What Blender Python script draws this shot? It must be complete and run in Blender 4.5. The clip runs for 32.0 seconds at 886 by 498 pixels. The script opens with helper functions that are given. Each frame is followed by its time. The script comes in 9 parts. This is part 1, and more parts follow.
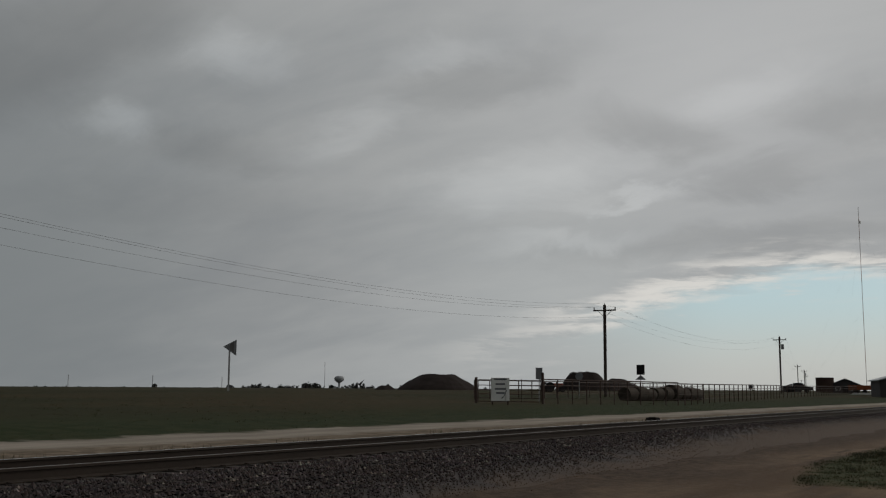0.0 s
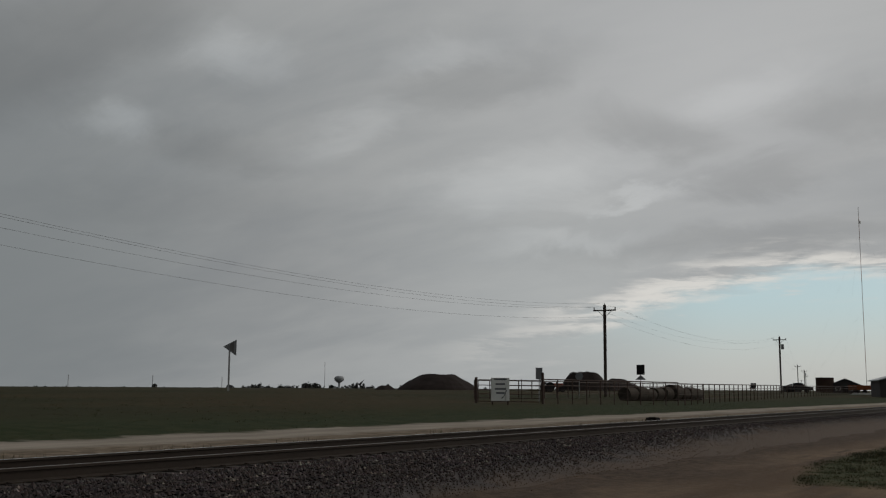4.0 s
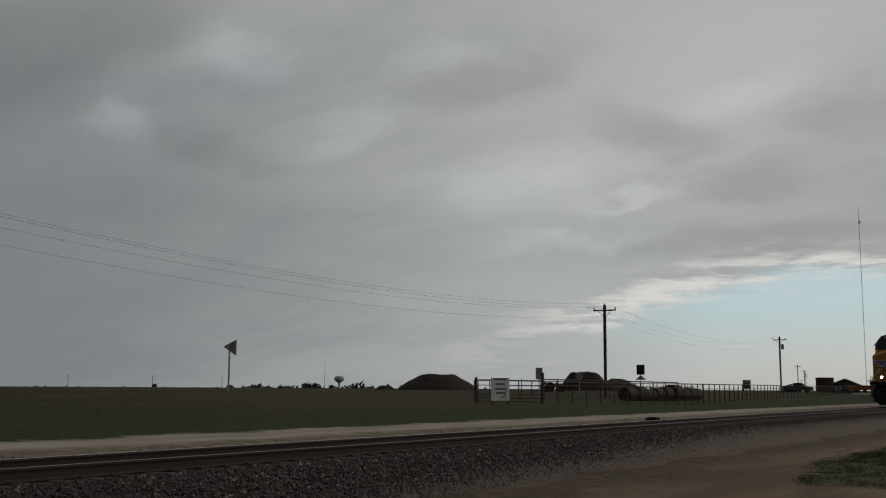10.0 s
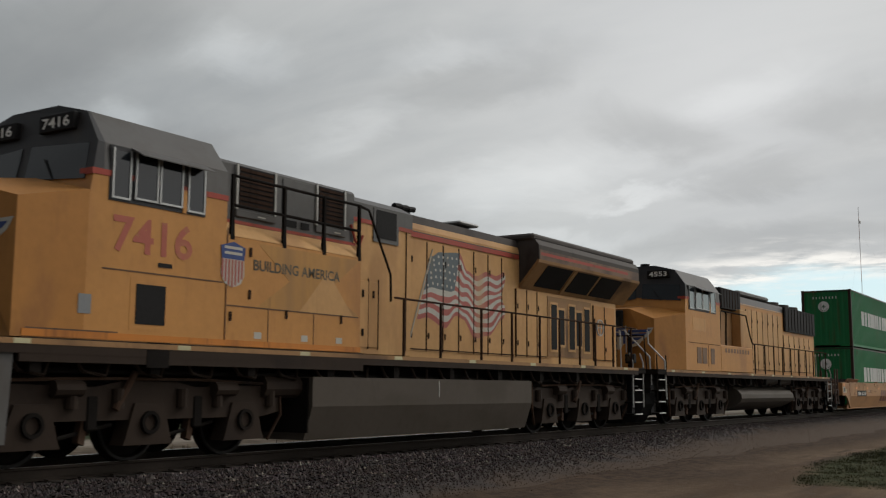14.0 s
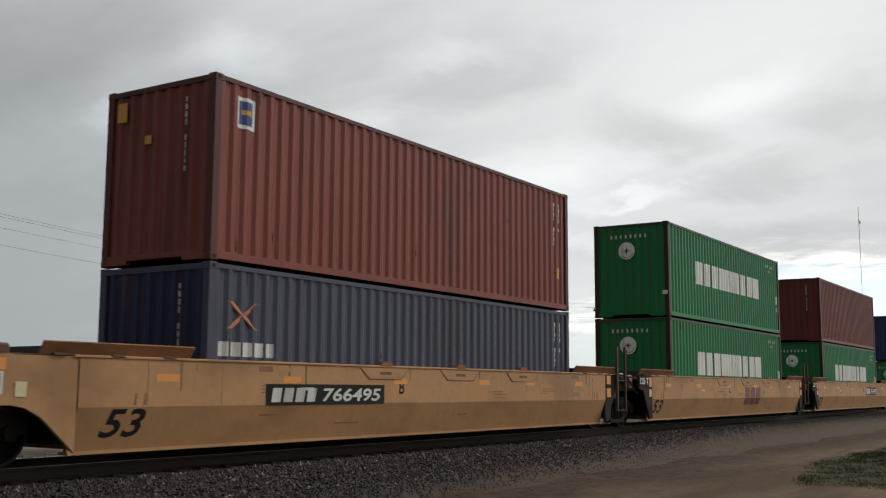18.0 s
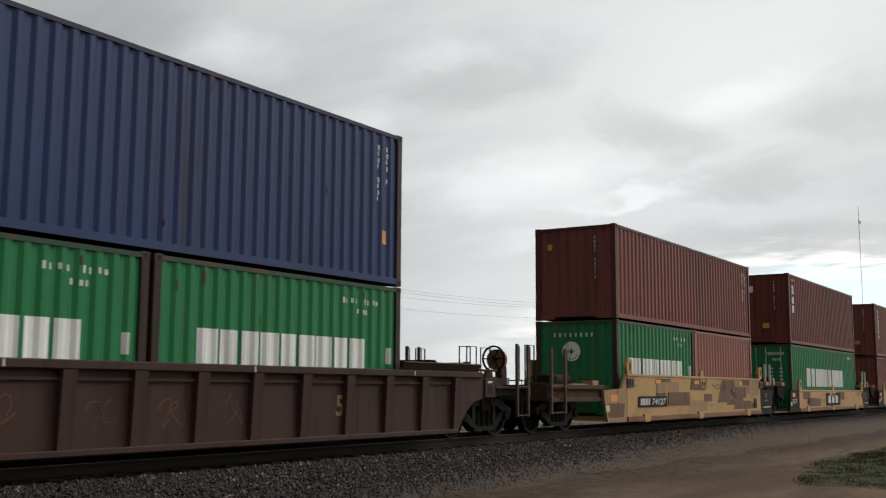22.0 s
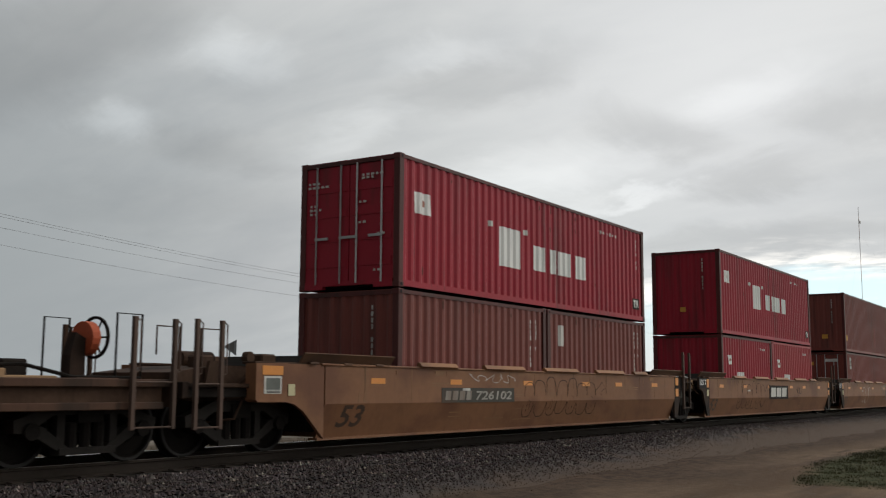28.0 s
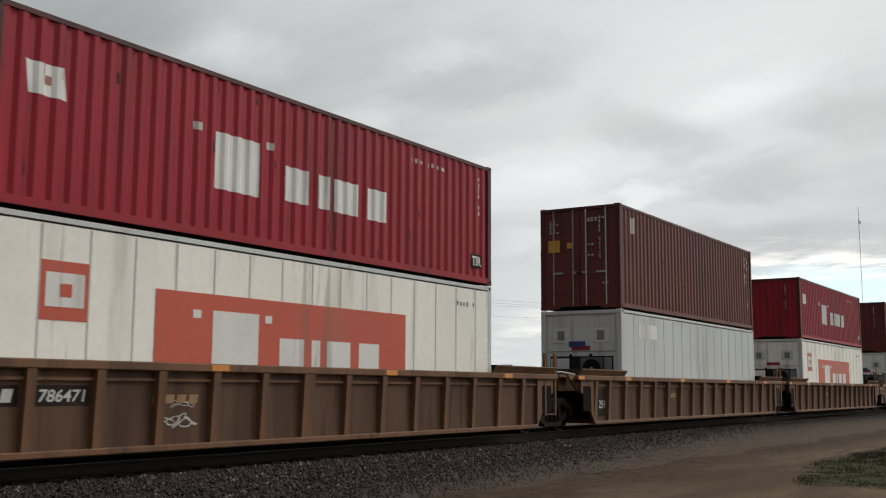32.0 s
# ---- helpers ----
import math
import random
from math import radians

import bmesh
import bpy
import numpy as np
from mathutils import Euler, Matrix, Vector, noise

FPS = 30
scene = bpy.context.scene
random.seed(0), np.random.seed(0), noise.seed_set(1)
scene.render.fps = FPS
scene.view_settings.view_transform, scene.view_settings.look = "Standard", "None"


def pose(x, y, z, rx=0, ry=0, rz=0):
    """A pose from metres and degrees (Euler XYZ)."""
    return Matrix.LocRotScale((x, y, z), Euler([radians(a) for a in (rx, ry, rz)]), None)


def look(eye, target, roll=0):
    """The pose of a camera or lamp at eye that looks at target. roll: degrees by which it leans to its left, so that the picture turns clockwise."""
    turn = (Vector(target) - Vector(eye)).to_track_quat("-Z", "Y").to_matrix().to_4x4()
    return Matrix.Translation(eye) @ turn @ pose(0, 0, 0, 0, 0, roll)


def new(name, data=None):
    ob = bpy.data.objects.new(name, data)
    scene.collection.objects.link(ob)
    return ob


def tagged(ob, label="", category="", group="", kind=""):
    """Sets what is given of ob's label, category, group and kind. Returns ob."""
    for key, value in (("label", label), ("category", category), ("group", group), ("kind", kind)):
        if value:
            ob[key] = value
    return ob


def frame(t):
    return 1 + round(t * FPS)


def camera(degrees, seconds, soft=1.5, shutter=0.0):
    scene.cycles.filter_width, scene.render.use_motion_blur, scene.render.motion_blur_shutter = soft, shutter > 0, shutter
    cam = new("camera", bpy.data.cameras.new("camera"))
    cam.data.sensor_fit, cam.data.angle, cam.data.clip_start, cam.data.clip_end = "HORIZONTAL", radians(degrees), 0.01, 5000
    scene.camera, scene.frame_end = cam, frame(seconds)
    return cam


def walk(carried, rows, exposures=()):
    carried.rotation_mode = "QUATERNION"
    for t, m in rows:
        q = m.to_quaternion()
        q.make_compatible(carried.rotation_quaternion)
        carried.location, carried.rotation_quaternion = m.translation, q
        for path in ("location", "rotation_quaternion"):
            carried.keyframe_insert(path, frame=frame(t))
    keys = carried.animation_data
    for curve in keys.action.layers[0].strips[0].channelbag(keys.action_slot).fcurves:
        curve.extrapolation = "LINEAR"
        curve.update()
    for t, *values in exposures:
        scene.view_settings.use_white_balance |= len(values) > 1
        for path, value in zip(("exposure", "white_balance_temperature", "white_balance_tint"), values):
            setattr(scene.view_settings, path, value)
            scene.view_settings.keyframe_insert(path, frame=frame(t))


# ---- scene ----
# x runs along the track, y away from the camera, z = 0 at the top of the rail
CAM_Z, TRACK_Y = 1.022, 12.611
cam = camera(45.5, 32.0, soft=1.2, shutter=0.06)


def aim(yaw, pitch, dist=50.0):
    a, b = radians(yaw), radians(pitch)
    return (math.sin(a) * math.cos(b) * dist, math.cos(a) * math.cos(b) * dist, CAM_Z + math.sin(b) * dist)


VIEW = look((0, 0, CAM_Z), aim(57.313, 7.526), 0.295)
walk(cam, [(0, VIEW), (32, VIEW)],
     exposures=[(0, 0.0), (12.2, 0.0), (13.0, 0.05), (13.5, 0.2), (14.0, 0.58), (14.5, 0.83), (17, 0.89), (17.4, 0.82), (18, 0.95), (19, 0.94), (20, 0.92), (21.2, 0.76), (22, 0.95), (23, 1.03), (24.2, 1.03), (25.5, 0.98), (27, 0.94), (28, 0.81), (29, 0.96), (30, 0.94), (31, 0.87), (32, 0.84)])

# ---------------------------------------------------------------- sky and sun
SUN_YAW, SUN_EL = 122.0, 34.0   # degrees from +y towards +x


def build_world():
    w = bpy.data.worlds.new("sky")
    scene.world = w
    w.use_nodes = True
    nt = w.node_tree
    nt.nodes.clear()
    N, LK = nt.nodes.new, nt.links.new

    def math_node(op, a, b=None, clamp=False):
        n = N("ShaderNodeMath")
        n.operation, n.use_clamp = op, clamp
        for i, v in enumerate((a, b)):
            if v is None:
                continue
            if isinstance(v, (int, float)):
                n.inputs[i].default_value = v
            else:
                LK(v, n.inputs[i])
        return n.outputs[0]

    def ramp(v, a, b):
        n = N("ShaderNodeMapRange")
        n.interpolation_type = "SMOOTHSTEP"
        n.inputs[1].default_value, n.inputs[2].default_value = a, b
        LK(v, n.inputs[0])
        return n.outputs[0]

    def mix(f, a, b):
        n = N("ShaderNodeMix")
        n.data_type = "RGBA"
        if isinstance(f, float):
            n.inputs[0].default_value = f
        else:
            LK(f, n.inputs[0])
        for s, v in ((6, a), (7, b)):
            if isinstance(v, tuple):
                n.inputs[s].default_value = (*v, 1)
            else:
                LK(v, n.inputs[s])
        return n.outputs[2]

    def lobe(yaw, el, power):
        """1 in one direction of the sky, falling off around it"""
        a, b = radians(yaw), radians(el)
        n = N("ShaderNodeVectorMath")
        n.operation = "DOT_PRODUCT"
        LK(coord.outputs["Generated"], n.inputs[0])
        n.inputs[1].default_value = (math.sin(a) * math.cos(b), math.cos(a) * math.cos(b), math.sin(b))
        return math_node("POWER", math_node("MAXIMUM", n.outputs["Value"], 0.0), power)

    coord = N("ShaderNodeTexCoord")
    sep = N("ShaderNodeSeparateXYZ")
    LK(coord.outputs["Generated"], sep.inputs[0])
    zz = math_node("ADD", math_node("MAXIMUM", sep.outputs[2], 0.0), 0.30)
    px, py = math_node("DIVIDE", sep.outputs[0], zz), math_node("DIVIDE", sep.outputs[1], zz)
    plane = N("ShaderNodeCombineXYZ")
    LK(px, plane.inputs[0]), LK(py, plane.inputs[1])

    def cloud(scale, detail, rough, shift, stretch=(1, 1, 1), turn=0.0, warp=0.0):
        m = N("ShaderNodeMapping")
        LK(plane.outputs[0], m.inputs[0])
        m.inputs[1].default_value = shift
        m.inputs[2].default_value = (0, 0, turn)
        m.inputs[3].default_value = stretch
        n = N("ShaderNodeTexNoise")
        LK(m.outputs[0], n.inputs["Vector"])
        n.inputs["Scale"].default_value, n.inputs["Detail"].default_value = scale, detail
        n.inputs["Roughness"].default_value = rough
        n.inputs["Distortion"].default_value = warp
        return n.outputs["Fac"]

    def degrees_of(v):
        return math_node("MULTIPLY", v, 57.29578)

    big = cloud(1.1, 3.0, 0.5, (3.1, 0.4, 0), (1, 0.6, 1), 0.4, 0.4)
    mid = cloud(3.0, 6.0, 0.55, (7.3, 2.2, 0), (1, 0.45, 1), 1.05, 0.5)
    fine = cloud(11.0, 5.0, 0.55, (1.3, 9.0, 0), (1, 0.5, 1), 1.05, 0.4)
    dens = math_node("ADD", math_node("MULTIPLY", big, 0.36), math_node("ADD", math_node("MULTIPLY", mid, 0.44), math_node("MULTIPLY", fine, 0.20)))
    tone = ramp(dens, 0.36, 0.64)
    grey = mix(tone, (0.366, 0.374, 0.373), (0.276, 0.289, 0.297))

    def tint(col, yaw, el, half, amount, shade):
        """shifts the cloud's tone in one part of the sky; half: degrees at which it has faded by half"""
        power = math.log(0.5) / math.log(math.cos(radians(half)))
        f = math_node("MULTIPLY", lobe(yaw, el, power), amount)
        return mix(f, col, shade)

    # heavier cloud in the west, thinner cloud overhead and in the east
    grey = tint(grey, 20.0, 7.0, 19.0, 0.72, (0.145, 0.160, 0.170))
    grey = tint(grey, 35.0, 4.0, 9.5, 0.72, (0.182, 0.200, 0.207))
    grey = tint(grey, 48.0, 7.5, 4.0, 0.30, (0.25, 0.257, 0.262))
    grey = tint(grey, 72.0, 17.0, 9.0, 0.65, (0.47, 0.475, 0.48))
    grey = tint(grey, 63.0, 2.5, 6.5, 0.55, (0.46, 0.48, 0.475))
    # single masses of cloud with ragged edges, in degrees of bearing and height
    bearing = degrees_of(math_node("ARCTAN2", sep.outputs[0], sep.outputs[1]))
    rise = degrees_of(math_node("ARCSINE", sep.outputs[2]))
    ragged_a = cloud(2.6, 6.0, 0.6, (5.5, 3.3, 0), (1, 1, 1), 0.0, 0.5)
    ragged_b = cloud(3.4, 6.0, 0.6, (9.1, 7.7, 0), (1, 1, 1), 0.0, 0.5)
    chart = N("ShaderNodeCombineXYZ")
    LK(math_node("ADD", bearing, math_node("MULTIPLY", math_node("SUBTRACT", ragged_a, 0.5), 11.0)), chart.inputs[0])
    LK(math_node("ADD", rise, math_node("MULTIPLY", math_node("SUBTRACT", ragged_b, 0.5), 5.0)), chart.inputs[1])
    masses = []

    def lump(yaw, el, wide, high, tilt, stops):
        m = N("ShaderNodeMapping")
        m.vector_type = "TEXTURE"
        LK(chart.outputs[0], m.inputs[0])
        m.inputs[1].default_value, m.inputs[2].default_value, m.inputs[3].default_value = (yaw, el, 0), (0, 0, radians(tilt)), (wide, high, 1)
        far_off = N("ShaderNodeVectorMath")
        far_off.operation = "LENGTH"
        LK(m.outputs[0], far_off.inputs[0])
        masses.append(math_node("MULTIPLY", math_node("SUBTRACT", 1.0, ramp(far_off.outputs["Value"], 0.1, 1.55)), stops))

    lump(37.5, 19.0, 10.1, 2.9, 25, -0.34)
    lump(35.6, 15.2, 3.4, 1.8, 10, -0.15)
    lump(45.4, 12.9, 3.4, 1.2, -8, -0.22)
    lump(59.3, 16.2, 5.8, 1.1, 14, -0.22)
    lump(68.4, 13.8, 3.7, 1.4, -12, -0.28)
    lump(73.9, 11.0, 4.0, 0.9, 4, -0.26)
    lump(78.9, 13.7, 3.1, 1.7, 0, -0.26)
    lump(73.6, 7.6, 10.1, 0.8, 4, -0.20)
    lump(42.2, 9.5, 7.0, 1.5, 3, -0.10)
    lump(46.6, 17.7, 2.9, 1.3, -8, 0.36)
    lump(40.4, 13.9, 2.1, 1.0, 8, 0.38)
    lump(52.9, 13.9, 2.6, 0.9, 18, 0.20)
    lump(61.2, 11.3, 4.9, 1.5, 10, 0.28)
    lump(67.5, 10.3, 3.4, 0.5, 3, 0.25)
    lump(57.0, 17.6, 2.6, 0.8, 10, 0.18)
    lump(74.2, 15.8, 4.0, 1.1, 14, 0.18)
    lump(63.9, 7.9, 4.3, 0.7, 3, 0.16)
    total = masses[0]
    for m in masses[1:]:
        total = math_node("ADD", total, m)
    shaded = N("ShaderNodeVectorMath")
    shaded.operation = "SCALE"
    LK(grey, shaded.inputs[0])
    LK(math_node("POWER", 2.0, total), shaded.inputs[3])
    grey = shaded.outputs[0]
    # behind the camera, round the veiled sun
    grey = tint(grey, SUN_YAW + 10, SUN_EL, 25.0, 0.9, (0.92, 0.89, 0.85))
    # unseen dark cloud in the west, added to shade the ends that face it
    grey = tint(grey, -78.0, 20.0, 52.0, 0.92, (0.060, 0.065, 0.070))
    # clear strip low in the east
    sky = N("ShaderNodeTexSky")
    sky.sky_type, sky.sun_disc = "NISHITA", False
    sky.sun_elevation, sky.sun_rotation = radians(SUN_EL), radians(SUN_YAW)
    sky.air_density, sky.dust_density = 1.0, 1.5
    sk = N("ShaderNodeVectorMath")
    sk.operation = "SCALE"
    LK(sky.outputs[0], sk.inputs[0])
    sk.inputs[3].default_value = 0.1
    # its upper edge rises towards the east and is broken into lit streaks
    level = N("ShaderNodeCombineXYZ")
    LK(bearing, level.inputs[0]), LK(rise, level.inputs[1])

    def layered(scale, wide, shift):
        """flat lying cloud, seen from the side"""
        m = N("ShaderNodeMapping")
        LK(level.outputs[0], m.inputs[0])
        m.inputs[1].default_value, m.inputs[2].default_value, m.inputs[3].default_value = (shift, 0, 0), (0, 0, -0.10), (wide, 1, 1)
        n = N("ShaderNodeTexNoise")
        LK(m.outputs[0], n.inputs["Vector"])
        n.inputs["Scale"].default_value, n.inputs["Detail"].default_value, n.inputs["Roughness"].default_value = scale, 6.0, 0.6
        n.inputs["Distortion"].default_value = 0.3
        return n.outputs["Fac"]
    streak, wisp = layered(0.8, 0.18, 3.0), layered(1.5, 0.16, 11.0)
    edge = N("ShaderNodeMapRange")
    edge.interpolation_type = "SMOOTHSTEP"
    for k, v in enumerate((54.0, 77.0, 1.4, 6.4)):
        edge.inputs[k + 1].default_value = v
    LK(bearing, edge.inputs[0])
    over = math_node("SUBTRACT", math_node("ADD", rise, math_node("MULTIPLY", math_node("SUBTRACT", streak, 0.5), 3.2)), edge.outputs[0])
    lowmask = math_node("SUBTRACT", 1.0, ramp(over, -1.0, 0.5), True)
    east = ramp(bearing, 60.0, 73.0)
    clear = math_node("MULTIPLY", math_node("MULTIPLY", lowmask, east), 0.88)
    blue = mix(ramp(sep.outputs[2], 0.0, 0.085), (0.63, 0.66, 0.645), (0.43, 0.59, 0.64))
    blue = mix(0.25, blue, sk.outputs[0])
    # lit lower rim of the cloud and a few wisps below it
    rim = math_node("MULTIPLY", ramp(over, -1.15, -0.25), math_node("SUBTRACT", 1.0, ramp(over, 0.1, 1.5)))
    rim = math_node("MULTIPLY", math_node("MULTIPLY", rim, ramp(bearing, 54.0, 68.0)), ramp(wisp, 0.38, 0.58))
    under = math_node("MULTIPLY", math_node("MULTIPLY", ramp(wisp, 0.56, 0.70), ramp(over, -2.4, -1.2)), math_node("MULTIPLY", lowmask, ramp(bearing, 57.0, 66.0)))
    col = mix(clear, grey, blue)
    col = mix(math_node("MULTIPLY", under, 0.45), col, (0.62, 0.60, 0.57))
    col = mix(math_node("MULTIPLY", rim, 0.85), col, (0.70, 0.68, 0.64))
    # haze at the horizon
    haze = math_node("MULTIPLY", math_node("MULTIPLY", math_node("SUBTRACT", 1.0, ramp(sep.outputs[2], 0.0, 0.09), True), 0.35), ramp(math_node("ARCTAN2", sep.outputs[0], sep.outputs[1]), radians(38.0), radians(56.0)))
    col = mix(haze, col, (0.33, 0.345, 0.35))
    bg = N("ShaderNodeBackground")
    bg.inputs[1].default_value = 1.0
    LK(col, bg.inputs[0])
    out = N("ShaderNodeOutputWorld")
    LK(bg.outputs[0], out.inputs[0])


build_world()
sun = new("sun", bpy.data.lights.new("sun", "SUN"))
sun.data.energy, sun.data.angle, sun.data.color = 0.58, radians(22), (1.0, 0.95, 0.88)
sun.matrix_world = look((math.sin(radians(SUN_YAW)) * 50, math.cos(radians(SUN_YAW)) * 50, 40), (0, 0, 0))

# ---------------------------------------------------------------- materials
MATS = {}


def material(name, color, rough=0.6, metal=0.0, var=0.12, scale=1.5, grain=20.0, bump=0.1, stretch=(1, 1, 1),
             dirt=None, dirt_amount=0.0, dirt_scale=0.8, dirt_stretch=(1, 1, 0.15), emit=0.0, spec=0.22, rand=0.0):
    """a painted or natural surface with variation at two scales, and dirt or rust over it"""
    if name in MATS:
        return MATS[name]
    m = bpy.data.materials.new(name)
    m.use_nodes = True
    nt = m.node_tree
    N, LK = nt.nodes.new, nt.links.new
    bs = nt.nodes["Principled BSDF"]
    bs.inputs["Roughness"].default_value, bs.inputs["Metallic"].default_value = rough, metal
    bs.inputs["Specular IOR Level"].default_value = spec
    tc = N("ShaderNodeTexCoord")

    def noise_tex(sc, st, detail=4.0):
        mp = N("ShaderNodeMapping")
        LK(tc.outputs["Object"], mp.inputs[0])
        mp.inputs[3].default_value = st
        n = N("ShaderNodeTexNoise")
        n.inputs["Scale"].default_value, n.inputs["Detail"].default_value = sc, detail
        LK(mp.outputs[0], n.inputs["Vector"])
        return n.outputs["Fac"]

    def mixc(f, a, b, mode="MIX"):
        n = N("ShaderNodeMix")
        n.data_type, n.blend_type = "RGBA", mode
        if isinstance(f, float):
            n.inputs[0].default_value = f
        else:
            LK(f, n.inputs[0])
        for s, v in ((6, a), (7, b)):
            if isinstance(v, tuple):
                n.inputs[s].default_value = (*v, 1)
            else:
                LK(v, n.inputs[s])
        return n.outputs[2]

    lo = tuple(c * (1 - var) for c in color)
    hi = tuple(min(1, c * (1 + var)) for c in color)
    large, small = noise_tex(scale, stretch), noise_tex(grain, stretch, 3.0)
    add = N("ShaderNodeMath")
    add.operation = "MULTIPLY_ADD"
    LK(small, add.inputs[0])
    add.inputs[1].default_value = 0.5
    LK(large, add.inputs[2])
    rg = N("ShaderNodeMapRange")
    rg.inputs[1].default_value, rg.inputs[2].default_value = 0.45, 1.05
    LK(add.outputs[0], rg.inputs[0])
    col = mixc(rg.outputs[0], lo, hi)
    if rand:
        oi = N("ShaderNodeObjectInfo")
        rr = N("ShaderNodeMapRange")
        rr.inputs[3].default_value, rr.inputs[4].default_value = 1 - rand, 1 + rand
        LK(oi.outputs["Random"], rr.inputs[0])
        hs = N("ShaderNodeHueSaturation")
        LK(rr.outputs[0], hs.inputs["Value"])
        LK(col, hs.inputs["Color"])
        col = hs.outputs[0]
    if dirt:
        st = N("ShaderNodeMapRange")
        st.interpolation_type = "SMOOTHSTEP"
        st.inputs[1].default_value, st.inputs[2].default_value = 0.60 - 0.28 * dirt_amount, 0.76 - 0.22 * dirt_amount
        st.inputs[4].default_value = min(1.0, 0.35 + dirt_amount)
        LK(noise_tex(dirt_scale, dirt_stretch, 6.0), st.inputs[0])
        col = mixc(st.outputs[0], col, dirt)
        # thin runs and scuffs
        ru = N("ShaderNodeMapRange")
        ru.interpolation_type = "SMOOTHSTEP"
        ru.inputs[1].default_value, ru.inputs[2].default_value = 0.60 - 0.1 * dirt_amount, 0.70
        ru.inputs[4].default_value = min(0.9, 0.3 + dirt_amount) * (1.0 if dirt_stretch[2] < 0.3 else 0.3)
        LK(noise_tex(5.5, (1, 1, dirt_stretch[2] * 0.5), 5.0), ru.inputs[0])
        col = mixc(ru.outputs[0], col, tuple(c * 0.8 for c in dirt))
    LK(col, bs.inputs["Base Color"])
    if bump:
        b = N("ShaderNodeBump")
        b.inputs["Strength"].default_value, b.inputs["Distance"].default_value = bump, 0.02
        LK(small, b.inputs["Height"])
        LK(b.outputs[0], bs.inputs["Normal"])
    if emit:
        bs.inputs["Emission Color"].default_value = (*color, 1)
        bs.inputs["Emission Strength"].default_value = emit
    MATS[name] = m
    return m


GRIME, RUST = (0.028, 0.021, 0.017), (0.11, 0.045, 0.022)


def paint(name, color, dirt=RUST, amount=0.25, rough=0.5, spec=0.24, streak=(1, 1, 0.12), var=0.10, **k):
    return material(name, color, rough, var=var, spec=spec, scale=0.5, grain=9.0, bump=0.05, dirt=dirt, dirt_amount=amount,
                    dirt_scale=1.3, dirt_stretch=streak, **k)


BLOTCHED = (0.45, 1.0, 0.9)


STEEL_DARK = material("dark_steel", (0.0125, 0.0105, 0.0092), 0.85, 0.0, 0.3, 2, 14, 0.2, dirt=(0.022, 0.017, 0.014), dirt_amount=0.3, dirt_stretch=(1, 1, 1), spec=0.06)
STEEL_BROWN = material("brown_steel", (0.060, 0.035, 0.023), 0.75, 0.0, 0.35, 2, 14, 0.2, dirt=(0.012, 0.009, 0.008), dirt_amount=0.45, dirt_stretch=(1, 1, 0.5), spec=0.08)
WHEEL_STEEL = material("wheel_steel", (0.0105, 0.0088, 0.0078), 0.8, 0.0, 0.3, 3, 20, 0.1, spec=0.06)
TREAD = material("wheel_tread", (0.020, 0.018, 0.017), 0.65, 0.2, 0.08, 3, 20, 0.02)
BLACK = material("black_paint", (0.014, 0.013, 0.013), 0.65, var=0.2, spec=0.12)
WHITE = material("white_paint", (0.70, 0.70, 0.67), 0.55, var=0.08, dirt=(0.25, 0.22, 0.18), dirt_amount=0.12)
OLD_WHITE = material("worn_white_paint", (0.54, 0.53, 0.49), 0.6, var=0.12, dirt=(0.15, 0.12, 0.1), dirt_amount=0.25)
ORANGE = material("orange_reflector", (0.62, 0.25, 0.06), 0.4, var=0.1)
YELLOW = material("yellow_label", (0.55, 0.28, 0.05), 0.5, var=0.1)
GALV = material("galvanised_steel", (0.38, 0.38, 0.37), 0.4, 0.6, 0.15, 3, 25, 0.05)
RAIL_WHITE = material("pale_handrail", (0.40, 0.39, 0.36), 0.45, 0.1, 0.15, 3, 20, 0.05)
GLASS = material("dark_window_glass", (0.012, 0.015, 0.018), 0.08, 0.0, 0.05, bump=0.0, spec=0.5)
LAMP = material("lit_lamp", (1.0, 0.93, 0.90), 0.3, emit=14.0, bump=0.0)

# ---------------------------------------------------------------- mesh helpers
def quad_box(bm, x0, x1, y0, y1, z0, z1):
    v = [bm.verts.new(p) for p in ((x0, y0, z0), (x1, y0, z0), (x1, y1, z0), (x0, y1, z0), (x0, y0, z1), (x1, y0, z1), (x1, y1, z1), (x0, y1, z1))]
    for f in ((3, 2, 1, 0), (4, 5, 6, 7), (0, 1, 5, 4), (1, 2, 6, 5), (2, 3, 7, 6), (3, 0, 4, 7)):
        bm.faces.new([v[i] for i in f])
    return bm


def box(x0, x1, y0, y1, z0, z1, bevel=0.0):
    bm = bmesh.new()
    quad_box(bm, min(x0, x1), max(x0, x1), min(y0, y1), max(y0, y1), min(z0, z1), max(z0, z1))
    if bevel:
        bmesh.ops.bevel(bm, geom=list(bm.edges), offset=bevel, segments=1, affect="EDGES", profile=0.7)
    return bm


